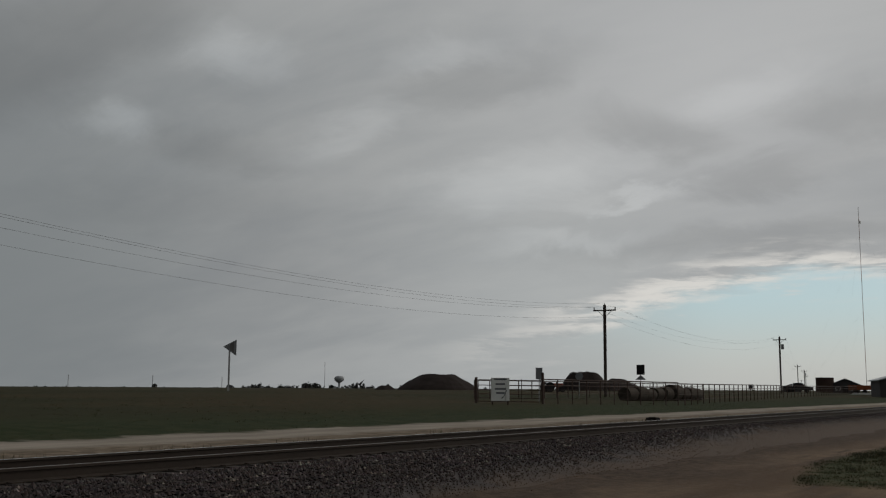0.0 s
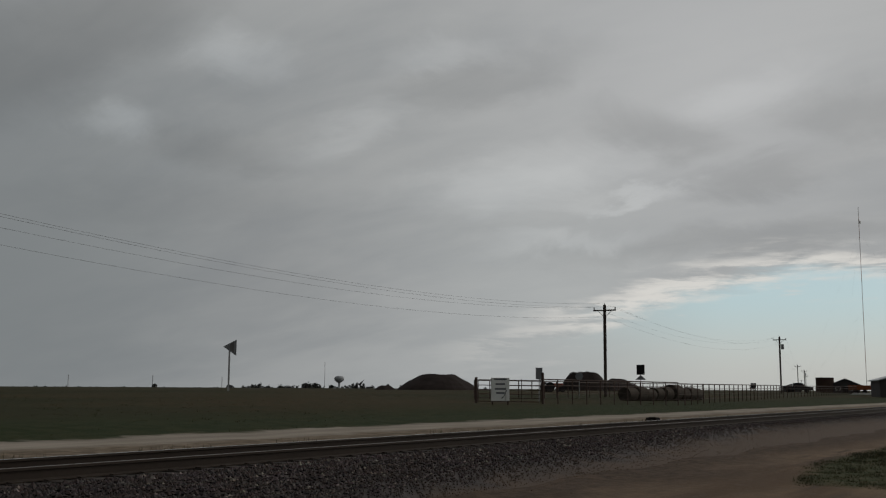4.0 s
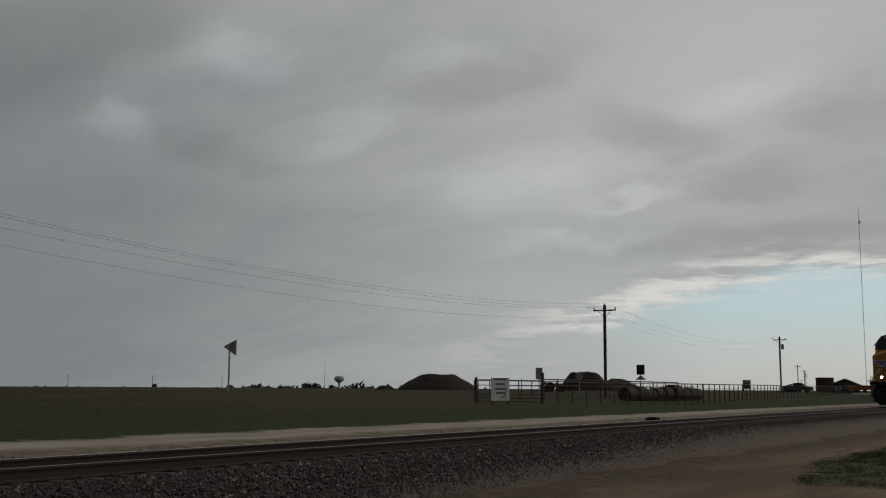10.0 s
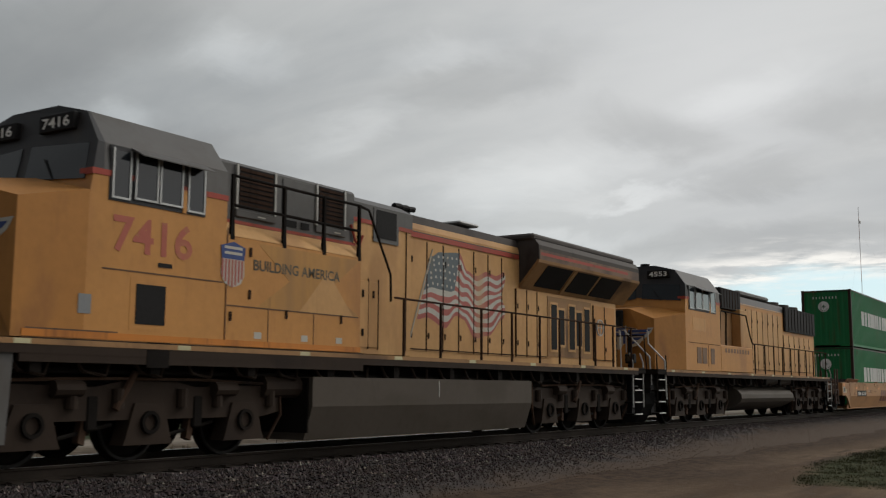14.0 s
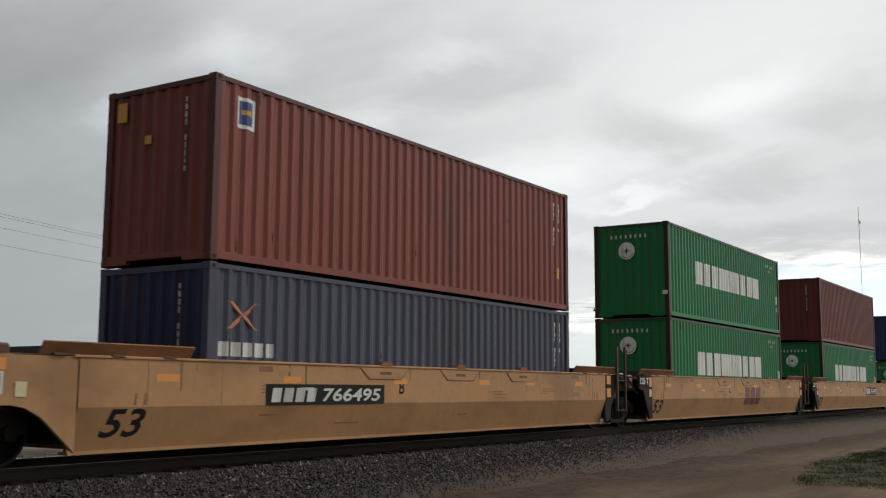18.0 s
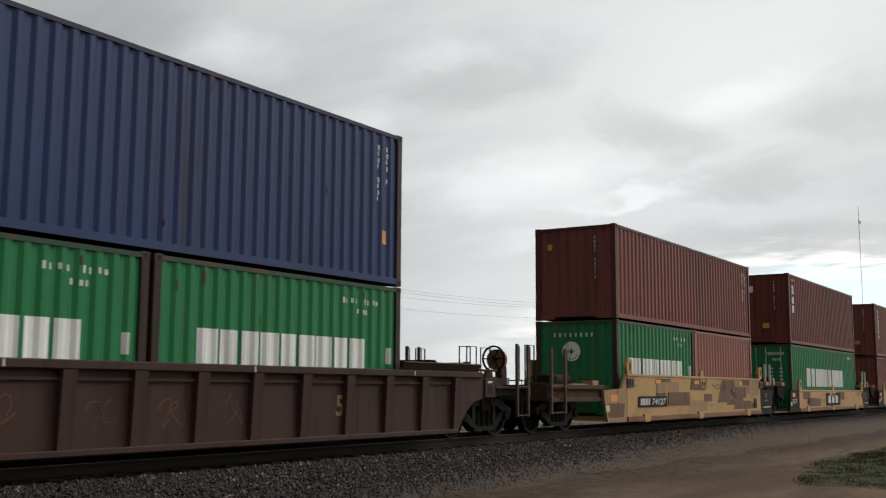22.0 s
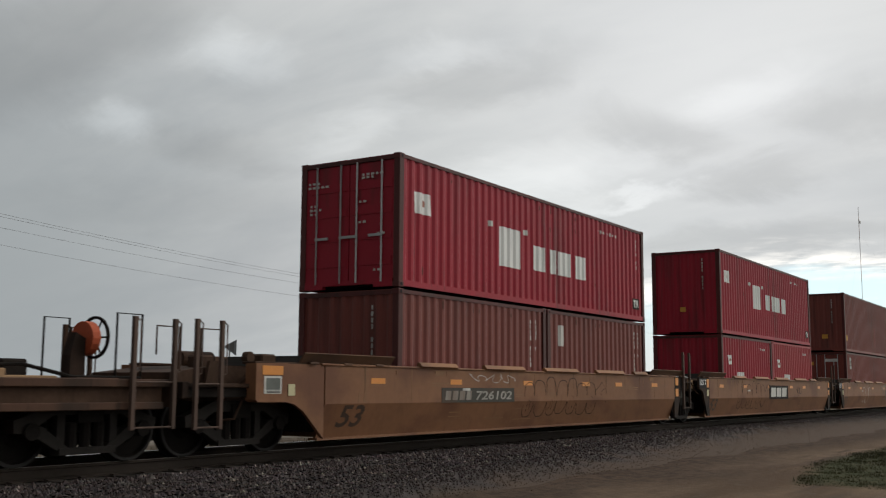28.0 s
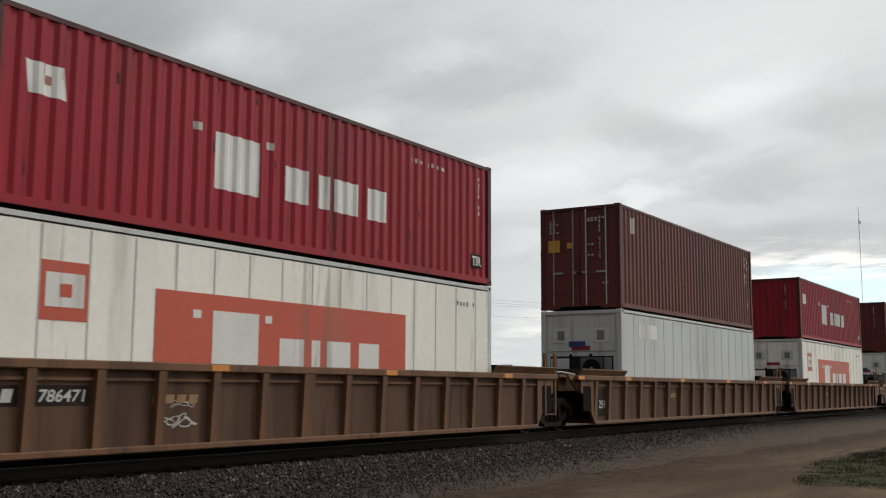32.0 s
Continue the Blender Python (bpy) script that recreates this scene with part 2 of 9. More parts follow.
def tube(bm, pts, r, n=8):
    """a round bar through the points"""
    pts = [Vector(p) for p in pts]
    rings = []
    for i, p in enumerate(pts):
        way = (pts[min(i + 1, len(pts) - 1)] - pts[max(i - 1, 0)]).normalized()
        side = way.orthogonal().normalized()
        up = way.cross(side)
        rings.append([bm.verts.new(p + side * (math.cos(a) * r) + up * (math.sin(a) * r)) for a in (2 * math.pi * k / n for k in range(n))])
    for a, b in zip(rings, rings[1:]):
        d = min(range(n), key=lambda s: sum((a[k].co - b[(k + s) % n].co).length for k in range(0, n, 2)))
        for k in range(n):
            bm.faces.new((a[k], a[(k + 1) % n], b[(k + 1 + d) % n], b[(k + d) % n]))
    bm.faces.new(rings[0][::-1])
    bm.faces.new(rings[-1])
    return bm


def bar(pts, r, n=8):
    return tube(bmesh.new(), pts, r, n)


def prism(profile, axis, a, b):
    """a solid with the outline profile, drawn along the axis from a to b; the outline is given in the two other axes, in order"""
    bm = bmesh.new()

    def put(p, s):
        return {"x": (s, p[0], p[1]), "y": (p[0], s, p[1]), "z": (p[0], p[1], s)}[axis]
    v0 = [bm.verts.new(put(p, a)) for p in profile]
    v1 = [bm.verts.new(put(p, b)) for p in profile]
    n = len(profile)
    for i in range(n):
        bm.faces.new((v0[i], v0[(i + 1) % n], v1[(i + 1) % n], v1[i]))
    bm.faces.new(v0[::-1])
    bm.faces.new(v1)
    bmesh.ops.recalc_face_normals(bm, faces=bm.faces)
    return bm


def disc(c, r0, r1, axis, depth, n=24):
    """a turned ring or disc round c"""
    bm = bmesh.new()
    i, j, k = {"x": (1, 2, 0), "y": (0, 2, 1), "z": (0, 1, 2)}[axis]
    rows = []
    for r, d in ((r0, 0), (r1, 0), (r1, depth), (r0, depth)):
        row = []
        for s in range(n):
            p = list(c)
            p[i] += r * math.cos(2 * math.pi * s / n)
            p[j] += r * math.sin(2 * math.pi * s / n)
            p[k] += d
            row.append(bm.verts.new(p))
        rows.append(row)
    for a, b in zip(rows, rows[1:] + rows[:1]):
        for s in range(n):
            bm.faces.new((a[s], a[(s + 1) % n], b[(s + 1) % n], b[s]))
    bmesh.ops.remove_doubles(bm, verts=bm.verts, dist=1e-5)
    bmesh.ops.recalc_face_normals(bm, faces=bm.faces)
    return bm


def mesh_of(name, bm, mat, smooth=False):
    me = bpy.data.meshes.new(name)
    bm.to_mesh(me)
    bm.free()
    me.materials.append(mat)
    if smooth:
        for p in me.polygons:
            p.use_smooth = True
    return me


def part(name, bm, mat, parent, label="", smooth=False):
    """one mesh object under a thing or a part; bm may be a ready mesh that is shared"""
    me = bm if isinstance(bm, bpy.types.Mesh) else mesh_of(name, bm, mat, smooth)
    ob = new(name, me)
    ob.parent = parent
    return tagged(ob, label)


def solo(name, bm, mat, label, category, kind="", group="", smooth=False):
    return tagged(new(name, mesh_of(name, bm, mat, smooth)), label, category, group, kind)


def empty(name, label, category, group="", m=None):
    ob = tagged(new(name), label, category, group)
    ob.empty_display_size = 0.3
    if m is not None:
        ob.matrix_basis = m
    return ob


TEXTS = {}


def glyphs(me, mat):
    """one mesh a character"""
    link = list(range(len(me.vertices)))

    def root(i):
        while link[i] != i:
            i = link[i]
        return i
    for p in me.polygons:
        for v in p.vertices[1:]:
            link[root(v)] = root(p.vertices[0])
    sets = {}
    for p in me.polygons:
        sets.setdefault(root(p.vertices[0]), []).append(list(p.vertices))
    made = []
    for faces in sets.values():
        ids = sorted({v for f in faces for v in f})
        back = {v: i for i, v in enumerate(ids)}
        one = bpy.data.meshes.new("character")
        one.from_pydata([me.vertices[v].co[:] for v in ids], [], [[back[v] for v in f] for f in faces])
        one.materials.append(mat)
        made.append(one)
    return made


def lettering(text, height, mat, parent, m, name="lettering", shear=0.0, depth=0.002, width=None):
    """words in the built-in font, standing upright in the plane that m gives (x along the words, y up)"""
    key = (text, height, shear, mat.name, width)
    if key not in TEXTS:
        cu = bpy.data.curves.new("t", "FONT")
        cu.body, cu.size, cu.shear, cu.extrude, cu.resolution_u = text, 1.0, shear, 0.0, 3
        cu.offset = 0.02
        tmp = bpy.data.objects.new("t", cu)
        me = bpy.data.meshes.new_from_object(tmp)
        bpy.data.objects.remove(tmp)
        co = np.array([v.co for v in me.vertices])
        lo, hi = co.min(0), co.max(0)
        sy = height / (hi[1] - lo[1])
        sx = width / (hi[0] - lo[0]) if width else sy
        for v in me.vertices:
            v.co = ((v.co.x - lo[0]) * sx, (v.co.y - lo[1]) * sy, 0)
        TEXTS[key] = glyphs(me, mat)
    for glyph in TEXTS[key]:
        ob = part(name, glyph, mat, parent)
        ob.matrix_basis = m
    return ob


def on_side(x, y, z):
    """plane of a side that faces the camera's side of the track"""
    return pose(x, y, z, 90, 0, 0)


# ---------------------------------------------------------------- ground, track bed, rails
PROFILE = ((-3000, -0.6), (8.0, -0.6), (9.4, -0.56), (15.5, -0.22), (20, -0.15), (25, 0.02), (32, 0.2), (39, 0.4), (56, 0.73), (80, 0.75), (4500, 0.75))


def ground_z(x, y):
    for (a, za), (b, zb) in zip(PROFILE, PROFILE[1:]):
        if y <= b:
            return za + (zb - za) * (y - a) / (b - a)
    return 0.75


def ground_material():
    m = bpy.data.materials.new("ground_soil_and_grass")
    m.use_nodes = True
    nt = m.node_tree
    N, LK = nt.nodes.new, nt.links.new
    bs = nt.nodes["Principled BSDF"]
    bs.inputs["Roughness"].default_value = 0.95
    bs.inputs["Specular IOR Level"].default_value = 0.1
    tc = N("ShaderNodeTexCoord")
    sep = N("ShaderNodeSeparateXYZ")
    LK(tc.outputs["Object"], sep.inputs[0])

    def nz(scale, detail=5.0, st=(1, 1, 1), rough=0.55):
        mp = N("ShaderNodeMapping")
        LK(tc.outputs["Object"], mp.inputs[0])
        mp.inputs[3].default_value = st
        n = N("ShaderNodeTexNoise")
        n.inputs["Scale"].default_value, n.inputs["Detail"].default_value, n.inputs["Roughness"].default_value = scale, detail, rough
        LK(mp.outputs[0], n.inputs["Vector"])
        return n.outputs["Fac"]

    def op(o, a, b):
        n = N("ShaderNodeMath")
        n.operation = o
        for i, v in enumerate((a, b)):
            if isinstance(v, (int, float)):
                n.inputs[i].default_value = v
            else:
                LK(v, n.inputs[i])
        return n.outputs[0]

    def step(v, a, b):
        n = N("ShaderNodeMapRange")
        n.interpolation_type = "SMOOTHSTEP"
        n.inputs[1].default_value, n.inputs[2].default_value = a, b
        LK(v, n.inputs[0])
        return n.outputs[0]

    def mix(f, a, b):
        n = N("ShaderNodeMix")
        n.data_type = "RGBA"
        LK(f, n.inputs[0])
        for s, v in ((6, a), (7, b)):
            if isinstance(v, tuple):
                n.inputs[s].default_value = (*v, 1)
            else:
                LK(v, n.inputs[s])
        return n.outputs[2]

    wob = op("MULTIPLY", op("SUBTRACT", nz(0.35), 0.5), 2.6)
    wob_fine = op("MULTIPLY", op("SUBTRACT", nz(2.2), 0.5), 1.2)
    y = op("ADD", op("ADD", sep.outputs[1], wob), wob_fine)
    x = op("ADD", op("ADD", sep.outputs[0], wob), wob_fine)
    # bare soil with wheel tracks that run beside the line
    soil = mix(step(nz(0.5, 4, (0.25, 1.2, 1)), 0.35, 0.65), (0.092, 0.060, 0.038), (0.215, 0.150, 0.098))
    # ruts of turning wheels, dark and damp
    soil = mix(step(nz(0.9, 5, (0.16, 1.5, 1)), 0.52, 0.66), soil, (0.075, 0.053, 0.038))
    soil = mix(step(nz(3.0, 6), 0.5, 0.75), soil, (0.10, 0.075, 0.055))
    soil = mix(step(nz(22.0, 3), 0.62, 0.74), soil, (0.21, 0.165, 0.12))
    grime = mix(step(nz(6.0, 5), 0.4, 0.65), (0.054, 0.038, 0.028), (0.092, 0.064, 0.045))
    near = mix(step(y, 4.9, 8.2), soil, grime)
    # green patch between the wheel tracks
    bound = op("MINIMUM", op("ADD", op("MULTIPLY", sep.outputs[0], 0.17), 1.75), op("ADD", op("MULTIPLY", sep.outputs[0], 0.01), 5.72))
    off = op("SUBTRACT", bound, op("ADD", sep.outputs[1], op("MULTIPLY", wob_fine, 0.6)))
    patch_mask = op("MULTIPLY", step(off, -0.2, 0.35), step(op("ADD", sep.outputs[0], wob_fine), 18.7, 19.8))
    near = mix(patch_mask, near, mix(step(nz(2.0, 5), 0.42, 0.62), (0.034, 0.040, 0.014), (0.062, 0.058, 0.028)))
    # road of crushed limestone beyond the track
    road = mix(step(nz(1.3, 5, (0.2, 1, 1)), 0.35, 0.7), (0.215, 0.185, 0.15), (0.31, 0.27, 0.225))
    verge = mix(step(nz(3.0, 5), 0.45, 0.6), (0.115, 0.088, 0.062), (0.185, 0.145, 0.105))
    # pasture
    grass = mix(step(nz(0.09, 5, (0.35, 1, 1)), 0.38, 0.62), (0.022, 0.023, 0.007), (0.044, 0.030, 0.012))
    grass = mix(step(nz(1.6, 6), 0.42, 0.7), grass, (0.023, 0.025, 0.008))
    far = mix(step(y, 14.6, 15.6), grime, verge)
    far = mix(step(y, 17.0, 18.2), far, road)
    far = mix(step(y, 19.6, 20.4), far, mix(step(nz(1.2, 5), 0.45, 0.55), (0.016, 0.025, 0.006), (0.027, 0.031, 0.010)))
    far = mix(step(y, 23.0, 31.0), far, grass)
    col = mix(step(sep.outputs[1], 12.0, 12.6), near, far)
    LK(col, bs.inputs["Base Color"])
    bmp = N("ShaderNodeBump")
    bmp.inputs["Strength"].default_value, bmp.inputs["Distance"].default_value = 0.6, 0.05
    LK(op("ADD", nz(7.0, 6), op("MULTIPLY", nz(40.0, 3), 0.4)), bmp.inputs["Height"])
    LK(bmp.outputs[0], bs.inputs["Normal"])
    return m


def build_ground():
    ys = sorted(set([-3000, -300, -60, -20, -8] + list(np.arange(-4, 16, 0.5)) + [16, 17, 18, 19, 20, 21, 22, 23.5, 25, 28, 32, 36, 39, 44, 50, 56, 65, 80, 120, 200, 400, 900, 2000, 4500]))
    xs = sorted(set([-3000, -500, -120, -40, -15] + list(np.arange(0, 50, 0.5)) + list(np.arange(50, 200, 5)) + [240, 320, 450, 700, 1200, 2500, 4800]))
    verts = []
    for x in xs:
        for y in ys:
            z = ground_z(x, y)
            if -5 < y < 9 and -1 < x < 60:
                z += 0.05 * noise.noise((x * 0.35, y * 0.8, 0)) + 0.02 * noise.noise((x * 1.5, y * 1.9, 3))
            elif 22 < y < 75 and 0 < x < 300:
                z += 0.10 * noise.noise((x * 0.05, y * 0.12, 5))
            verts.append((x, y, z))
    ny = len(ys)
    faces = [(i * ny + j, (i + 1) * ny + j, (i + 1) * ny + j + 1, i * ny + j + 1) for i in range(len(xs) - 1) for j in range(ny - 1)]
    me = bpy.data.meshes.new("ground")
    me.from_pydata(verts, [], faces)
    me.materials.append(ground_material())
    for p in me.polygons:
        p.use_smooth = True
    tagged(new("ground", me), "bare soil, pale gravel road and green-brown pasture", "ground", kind="structure")


def dust_mask(nt):
    """1 where soil covers the foot of the ballast: the more, the farther along the line"""
    N, LK = nt.nodes.new, nt.links.new
    tc, sep, nz = N("ShaderNodeTexCoord"), N("ShaderNodeSeparateXYZ"), N("ShaderNodeTexNoise")
    LK(tc.outputs["Object"], sep.inputs[0])
    LK(tc.outputs["Object"], nz.inputs["Vector"])
    nz.inputs["Scale"].default_value, nz.inputs["Detail"].default_value = 0.8, 5.0

    def op(o, a, b):
        n = N("ShaderNodeMath")
        n.operation = o
        for k, v in enumerate((a, b)):
            if isinstance(v, float):
                n.inputs[k].default_value = v
            else:
                LK(v, n.inputs[k])
        return n.outputs[0]
    toe = op("MINIMUM", op("ADD", op("MULTIPLY", sep.outputs[0], 0.075), 7.75), 10.3)
    reach = op("ADD", op("SUBTRACT", toe, sep.outputs[1]), op("MULTIPLY", op("SUBTRACT", nz.outputs["Fac"], 0.5), 2.4))
    r = N("ShaderNodeMapRange")
    r.interpolation_type = "SMOOTHSTEP"
    r.inputs[1].default_value, r.inputs[2].default_value, r.inputs[4].default_value = -0.5, 0.7, 0.92
    LK(op("MULTIPLY", reach, op("LESS_THAN", sep.outputs[1], 12.0)), r.inputs[0])
    return r.outputs[0]


def darker_near_end(nt, col):
    """stone darker up to about x = 10, fading into the lighter stone with ragged patches"""
    N, LK = nt.nodes.new, nt.links.new
    tc, sep, nz, ad, r, mx = N("ShaderNodeTexCoord"), N("ShaderNodeSeparateXYZ"), N("ShaderNodeTexNoise"), N("ShaderNodeMath"), N("ShaderNodeMapRange"), N("ShaderNodeMix")
    LK(tc.outputs["Object"], sep.inputs[0])
    LK(tc.outputs["Object"], nz.inputs["Vector"])
    nz.inputs["Scale"].default_value = 0.9
    ad.operation = "MULTIPLY_ADD"
    ad.inputs[1].default_value = 5.0
    LK(nz.outputs["Fac"], ad.inputs[0])
    LK(sep.outputs[0], ad.inputs[2])
    r.interpolation_type = "SMOOTHSTEP"
    r.inputs[1].default_value, r.inputs[2].default_value, r.inputs[3].default_value, r.inputs[4].default_value = 7.5, 14.5, 0.62, 1.0
    LK(ad.outputs[0], r.inputs[0])
    mx.data_type, mx.blend_type = "RGBA", "MULTIPLY"
    mx.inputs[0].default_value = 1.0
    LK(col, mx.inputs[6])
    LK(r.outputs[0], mx.inputs[7])
    return mx.outputs[2]


def stone_material(name, a, b, c, dust=None):
    m = bpy.data.materials.new(name)
    m.use_nodes = True
    nt = m.node_tree
    bs = nt.nodes["Principled BSDF"]
    bs.inputs["Roughness"].default_value = 0.85
    bs.inputs["Specular IOR Level"].default_value = 0.25
    ge, rp = nt.nodes.new("ShaderNodeNewGeometry"), nt.nodes.new("ShaderNodeValToRGB")
    nt.links.new(ge.outputs["Random Per Island"], rp.inputs[0])
    rp.color_ramp.elements[0].color, rp.color_ramp.elements[1].color = (*a, 1), (*c, 1)
    e = rp.color_ramp.elements.new(0.72)
    e.color = (*b, 1)
    if dust:
        e = rp.color_ramp.elements.new(0.40)
        e.color = (b[0] * 0.85, b[1] * 0.72, b[2] * 0.66, 1)
        e = rp.color_ramp.elements.new(0.93)
        e.color = (b[0] * 1.35, b[1] * 1.35, b[2] * 1.35, 1)
    nz = nt.nodes.new("ShaderNodeTexNoise")
    nz.inputs["Scale"].default_value = 60.0
    mx = nt.nodes.new("ShaderNodeMix")
    mx.data_type, mx.blend_type = "RGBA", "MULTIPLY"
    mx.inputs[0].default_value = 0.6
    nt.links.new(rp.outputs[0], mx.inputs[6])
    nt.links.new(nz.outputs["Color"], mx.inputs[7])
    col = mx.outputs[2]
    if dust:
        md = nt.nodes.new("ShaderNodeMix")
        md.data_type = "RGBA"
        nt.links.new(dust_mask(nt), md.inputs[0])
        nt.links.new(col, md.inputs[6])
        md.inputs[7].default_value = (*dust, 1)
        col = darker_near_end(nt, md.outputs[2])
    nt.links.new(col, bs.inputs["Base Color"])
    return m


def bed_z(y):
    """surface of the ballast"""
    pts = ((7.4, -0.605), (8.8, -0.55), (10.7, -0.22), (11.2, -0.185), (14.05, -0.185), (14.6, -0.21), (15.6, -0.30))
    for (a, za), (b, zb) in zip(pts, pts[1:]):
        if y <= b:
            return za + (zb - za) * (y - a) / (b - a)
    return -0.3


def build_track():
    bed = [(7.9, -0.7), (8.8, -0.56), (10.7, -0.23), (11.2, -0.195), (14.05, -0.195), (14.6, -0.22), (15.7, -0.32), (15.7, -0.7)]
    bed_mat = material("ballast_bed", (0.055, 0.046, 0.043), 0.9, var=0.45, scale=1.2, grain=16.0, bump=1.0, spec=0.2)
    nt = bed_mat.node_tree
    bs = nt.nodes["Principled BSDF"]
    md = nt.nodes.new("ShaderNodeMix")
    md.data_type = "RGBA"
    nt.links.new(dust_mask(nt), md.inputs[0])
    nt.links.new(bs.inputs["Base Color"].links[0].from_socket, md.inputs[6])
    md.inputs[7].default_value = (0.082, 0.057, 0.040, 1)
    nt.links.new(darker_near_end(nt, md.outputs[2]), bs.inputs["Base Color"])
    solo("ballast_bed", prism(bed, "x", -600, 1500), bed_mat, "dark grey crushed stone bed under the track", "ballast", "structure")
    # loose stones
    rng = np.random.default_rng(4)
    n = 66000
    x = 3 + 67 * rng.random(n) ** 1.5
    u = rng.random(n)
    y = np.where(u < 0.945, 8.5 + 2.8 * rng.random(n), 8.6 - np.abs(rng.normal(0, 0.45, n)))
    y = np.where(u > 0.96, 13.8 + 1.9 * rng.random(n), y)
    y = np.maximum(y, 6.3)
    # soil has buried most stones at the foot of the slope
    toe = np.minimum(7.75 + 0.075 * x, 10.3) + 1.1 * rng.normal(0, 0.5, n)
    keep = (y > toe) | (y > 12) | (rng.random(n) < 0.02)
    x, y = x[keep], y[keep]
    n = len(x)
    z = np.array([max(bed_z(b), -0.6) for b in y])
    r = (0.014 + 0.030 * rng.random(n) ** 1.6) * np.where(rng.random(n) < 0.03, 1.4, 1.0)
    r *= np.clip(0.45 + 0.4 * (y - np.minimum(7.75 + 0.075 * x, 10.3)), 0.4, 1.0)
    base = np.array([(1, 0, 0), (0, 1, 0), (-1, 0, 0), (0, -1, 0), (0.2, 0.1, 0.85), (-0.1, 0.1, -0.8)])
    ang = rng.random(n) * 6.28
    c, s = np.cos(ang), np.sin(ang)
    p = base[None] * (0.65 + 0.7 * rng.random((n, 6, 1))) * r[:, None, None]
    q = np.stack([p[..., 0] * c[:, None] - p[..., 1] * s[:, None], p[..., 0] * s[:, None] + p[..., 1] * c[:, None], p[..., 2]], -1)
    q += np.stack([x, y, z + r * 0.35], -1)[:, None]
    tri = np.array([(0, 1, 4), (1, 2, 4), (2, 3, 4), (3, 0, 4), (1, 0, 5), (2, 1, 5), (3, 2, 5), (0, 3, 5)])
    f = (np.arange(n)[:, None, None] * 6 + tri[None]).reshape(-1, 3)
    me = bpy.data.meshes.new("ballast_stones")
    me.from_pydata(q.reshape(-1, 3).tolist(), [], f.tolist())
    me.materials.append(stone_material("ballast_stone", (0.025, 0.021, 0.023), (0.080, 0.064, 0.062), (0.30, 0.26, 0.22), (0.088, 0.061, 0.043)))
    tagged(new("ballast_stones", me), "loose dark grey ballast stones with a few pale ones", "ballast", kind="stuff")
    # track
    tr = tagged(new("railway_track"), "single standard-gauge railway track with worn shiny rails", "track", kind="structure")
    rail = [(-0.076, -0.18), (0.076, -0.18), (0.076, -0.168), (0.012, -0.145), (0.012, -0.045), (0.036, -0.035), (0.036, -0.006), (0.028, 0), (-0.028, 0), (-0.036, -0.006), (-0.036, -0.035), (-0.012, -0.045), (-0.012, -0.145), (-0.076, -0.168)]
    rail_side = material("rusty_rail_side", (0.028, 0.020, 0.015), 0.8, var=0.25, scale=0.6, grain=12)
    shine = material("polished_rail_top", (0.62, 0.61, 0.60), 0.22, 1.0, 0.06, 0.5, 6, 0.02)
    dull = material("dull_rail_top", (0.20, 0.18, 0.165), 0.45, 1.0, 0.15, 0.5, 6, 0.05)
    for side in (-0.755, 0.755):
        pr = [(TRACK_Y + side + a, b) for a, b in rail]
        ra = part("rail", prism(pr, "x", -600, 1500), rail_side, tr, "rusty steel rail")
        part("running_surface", box(-600, 1500, TRACK_Y + side - 0.029, TRACK_Y + side + 0.029, -0.001, 0.002), shine if side > 0 else dull, ra, "polished rail head" if side > 0 else "dull worn rail head")
    tie_mat = material("creosoted_tie", (0.030, 0.024, 0.020), 0.85, var=0.3, scale=1.5, grain=14, bump=0.5, stretch=(1, 0.2, 1), rand=0.25)
    tie = mesh_of("tie", box(-0.115, 0.115, -1.3, 1.3, -0.33, -0.175, 0.01), tie_mat)
    plate = mesh_of("tie_plate", box(-0.09, 0.09, -0.17, 0.17, -0.176, -0.160), rail_side)
    for i in range(230):
        t = part("tie", tie, tie_mat, tr)
        t.location = (0.5 + i * 0.53, TRACK_Y + 0.02 * math.sin(i * 7.1), 0)
        t.rotation_euler = (0, 0, 0.01 * math.sin(i * 3.3))
        if i < 110:
            for side in (-0.755, 0.755):
                q = part("tie_plate", plate, rail_side, t)
                q.location = (0, side, 0)


def grass_blades(name, spots, height, label, seed, tints):
    """tufts of bent blades at the given spots"""
    rng = np.random.default_rng(seed)
    verts, faces = [], []
    for (x, y, z, k) in spots:
        for _ in range(5):
            a, h = rng.random() * 6.28, height * k * (0.5 + 0.8 * rng.random())
            ox, oy = rng.normal(0, 0.07, 2) * (1 + height * 3)
            lean = 0.5 * h * rng.random()
            w = 0.006 + 0.012 * h
            dx, dy = math.cos(a), math.sin(a)
            i = len(verts)
            bx, by = x + ox, y + oy
            verts += [(bx - dy * w, by + dx * w, z), (bx + dy * w, by - dx * w, z), (bx + dx * lean * 0.4 + dy * w * 0.7, by + dy * lean * 0.4 - dx * w * 0.7, z + h * 0.6),
                      (bx + dx * lean * 0.4 - dy * w * 0.7, by + dy * lean * 0.4 + dx * w * 0.7, z + h * 0.6), (bx + dx * lean, by + dy * lean, z + h)]
            faces += [(i, i + 1, i + 2, i + 3), (i + 3, i + 2, i + 4)]
    me = bpy.data.meshes.new(name)
    me.from_pydata(verts, [], faces)
    me.materials.append(stone_material(name + "_blade", *tints))
    tagged(new(name, me), label, "grass", kind="stuff")


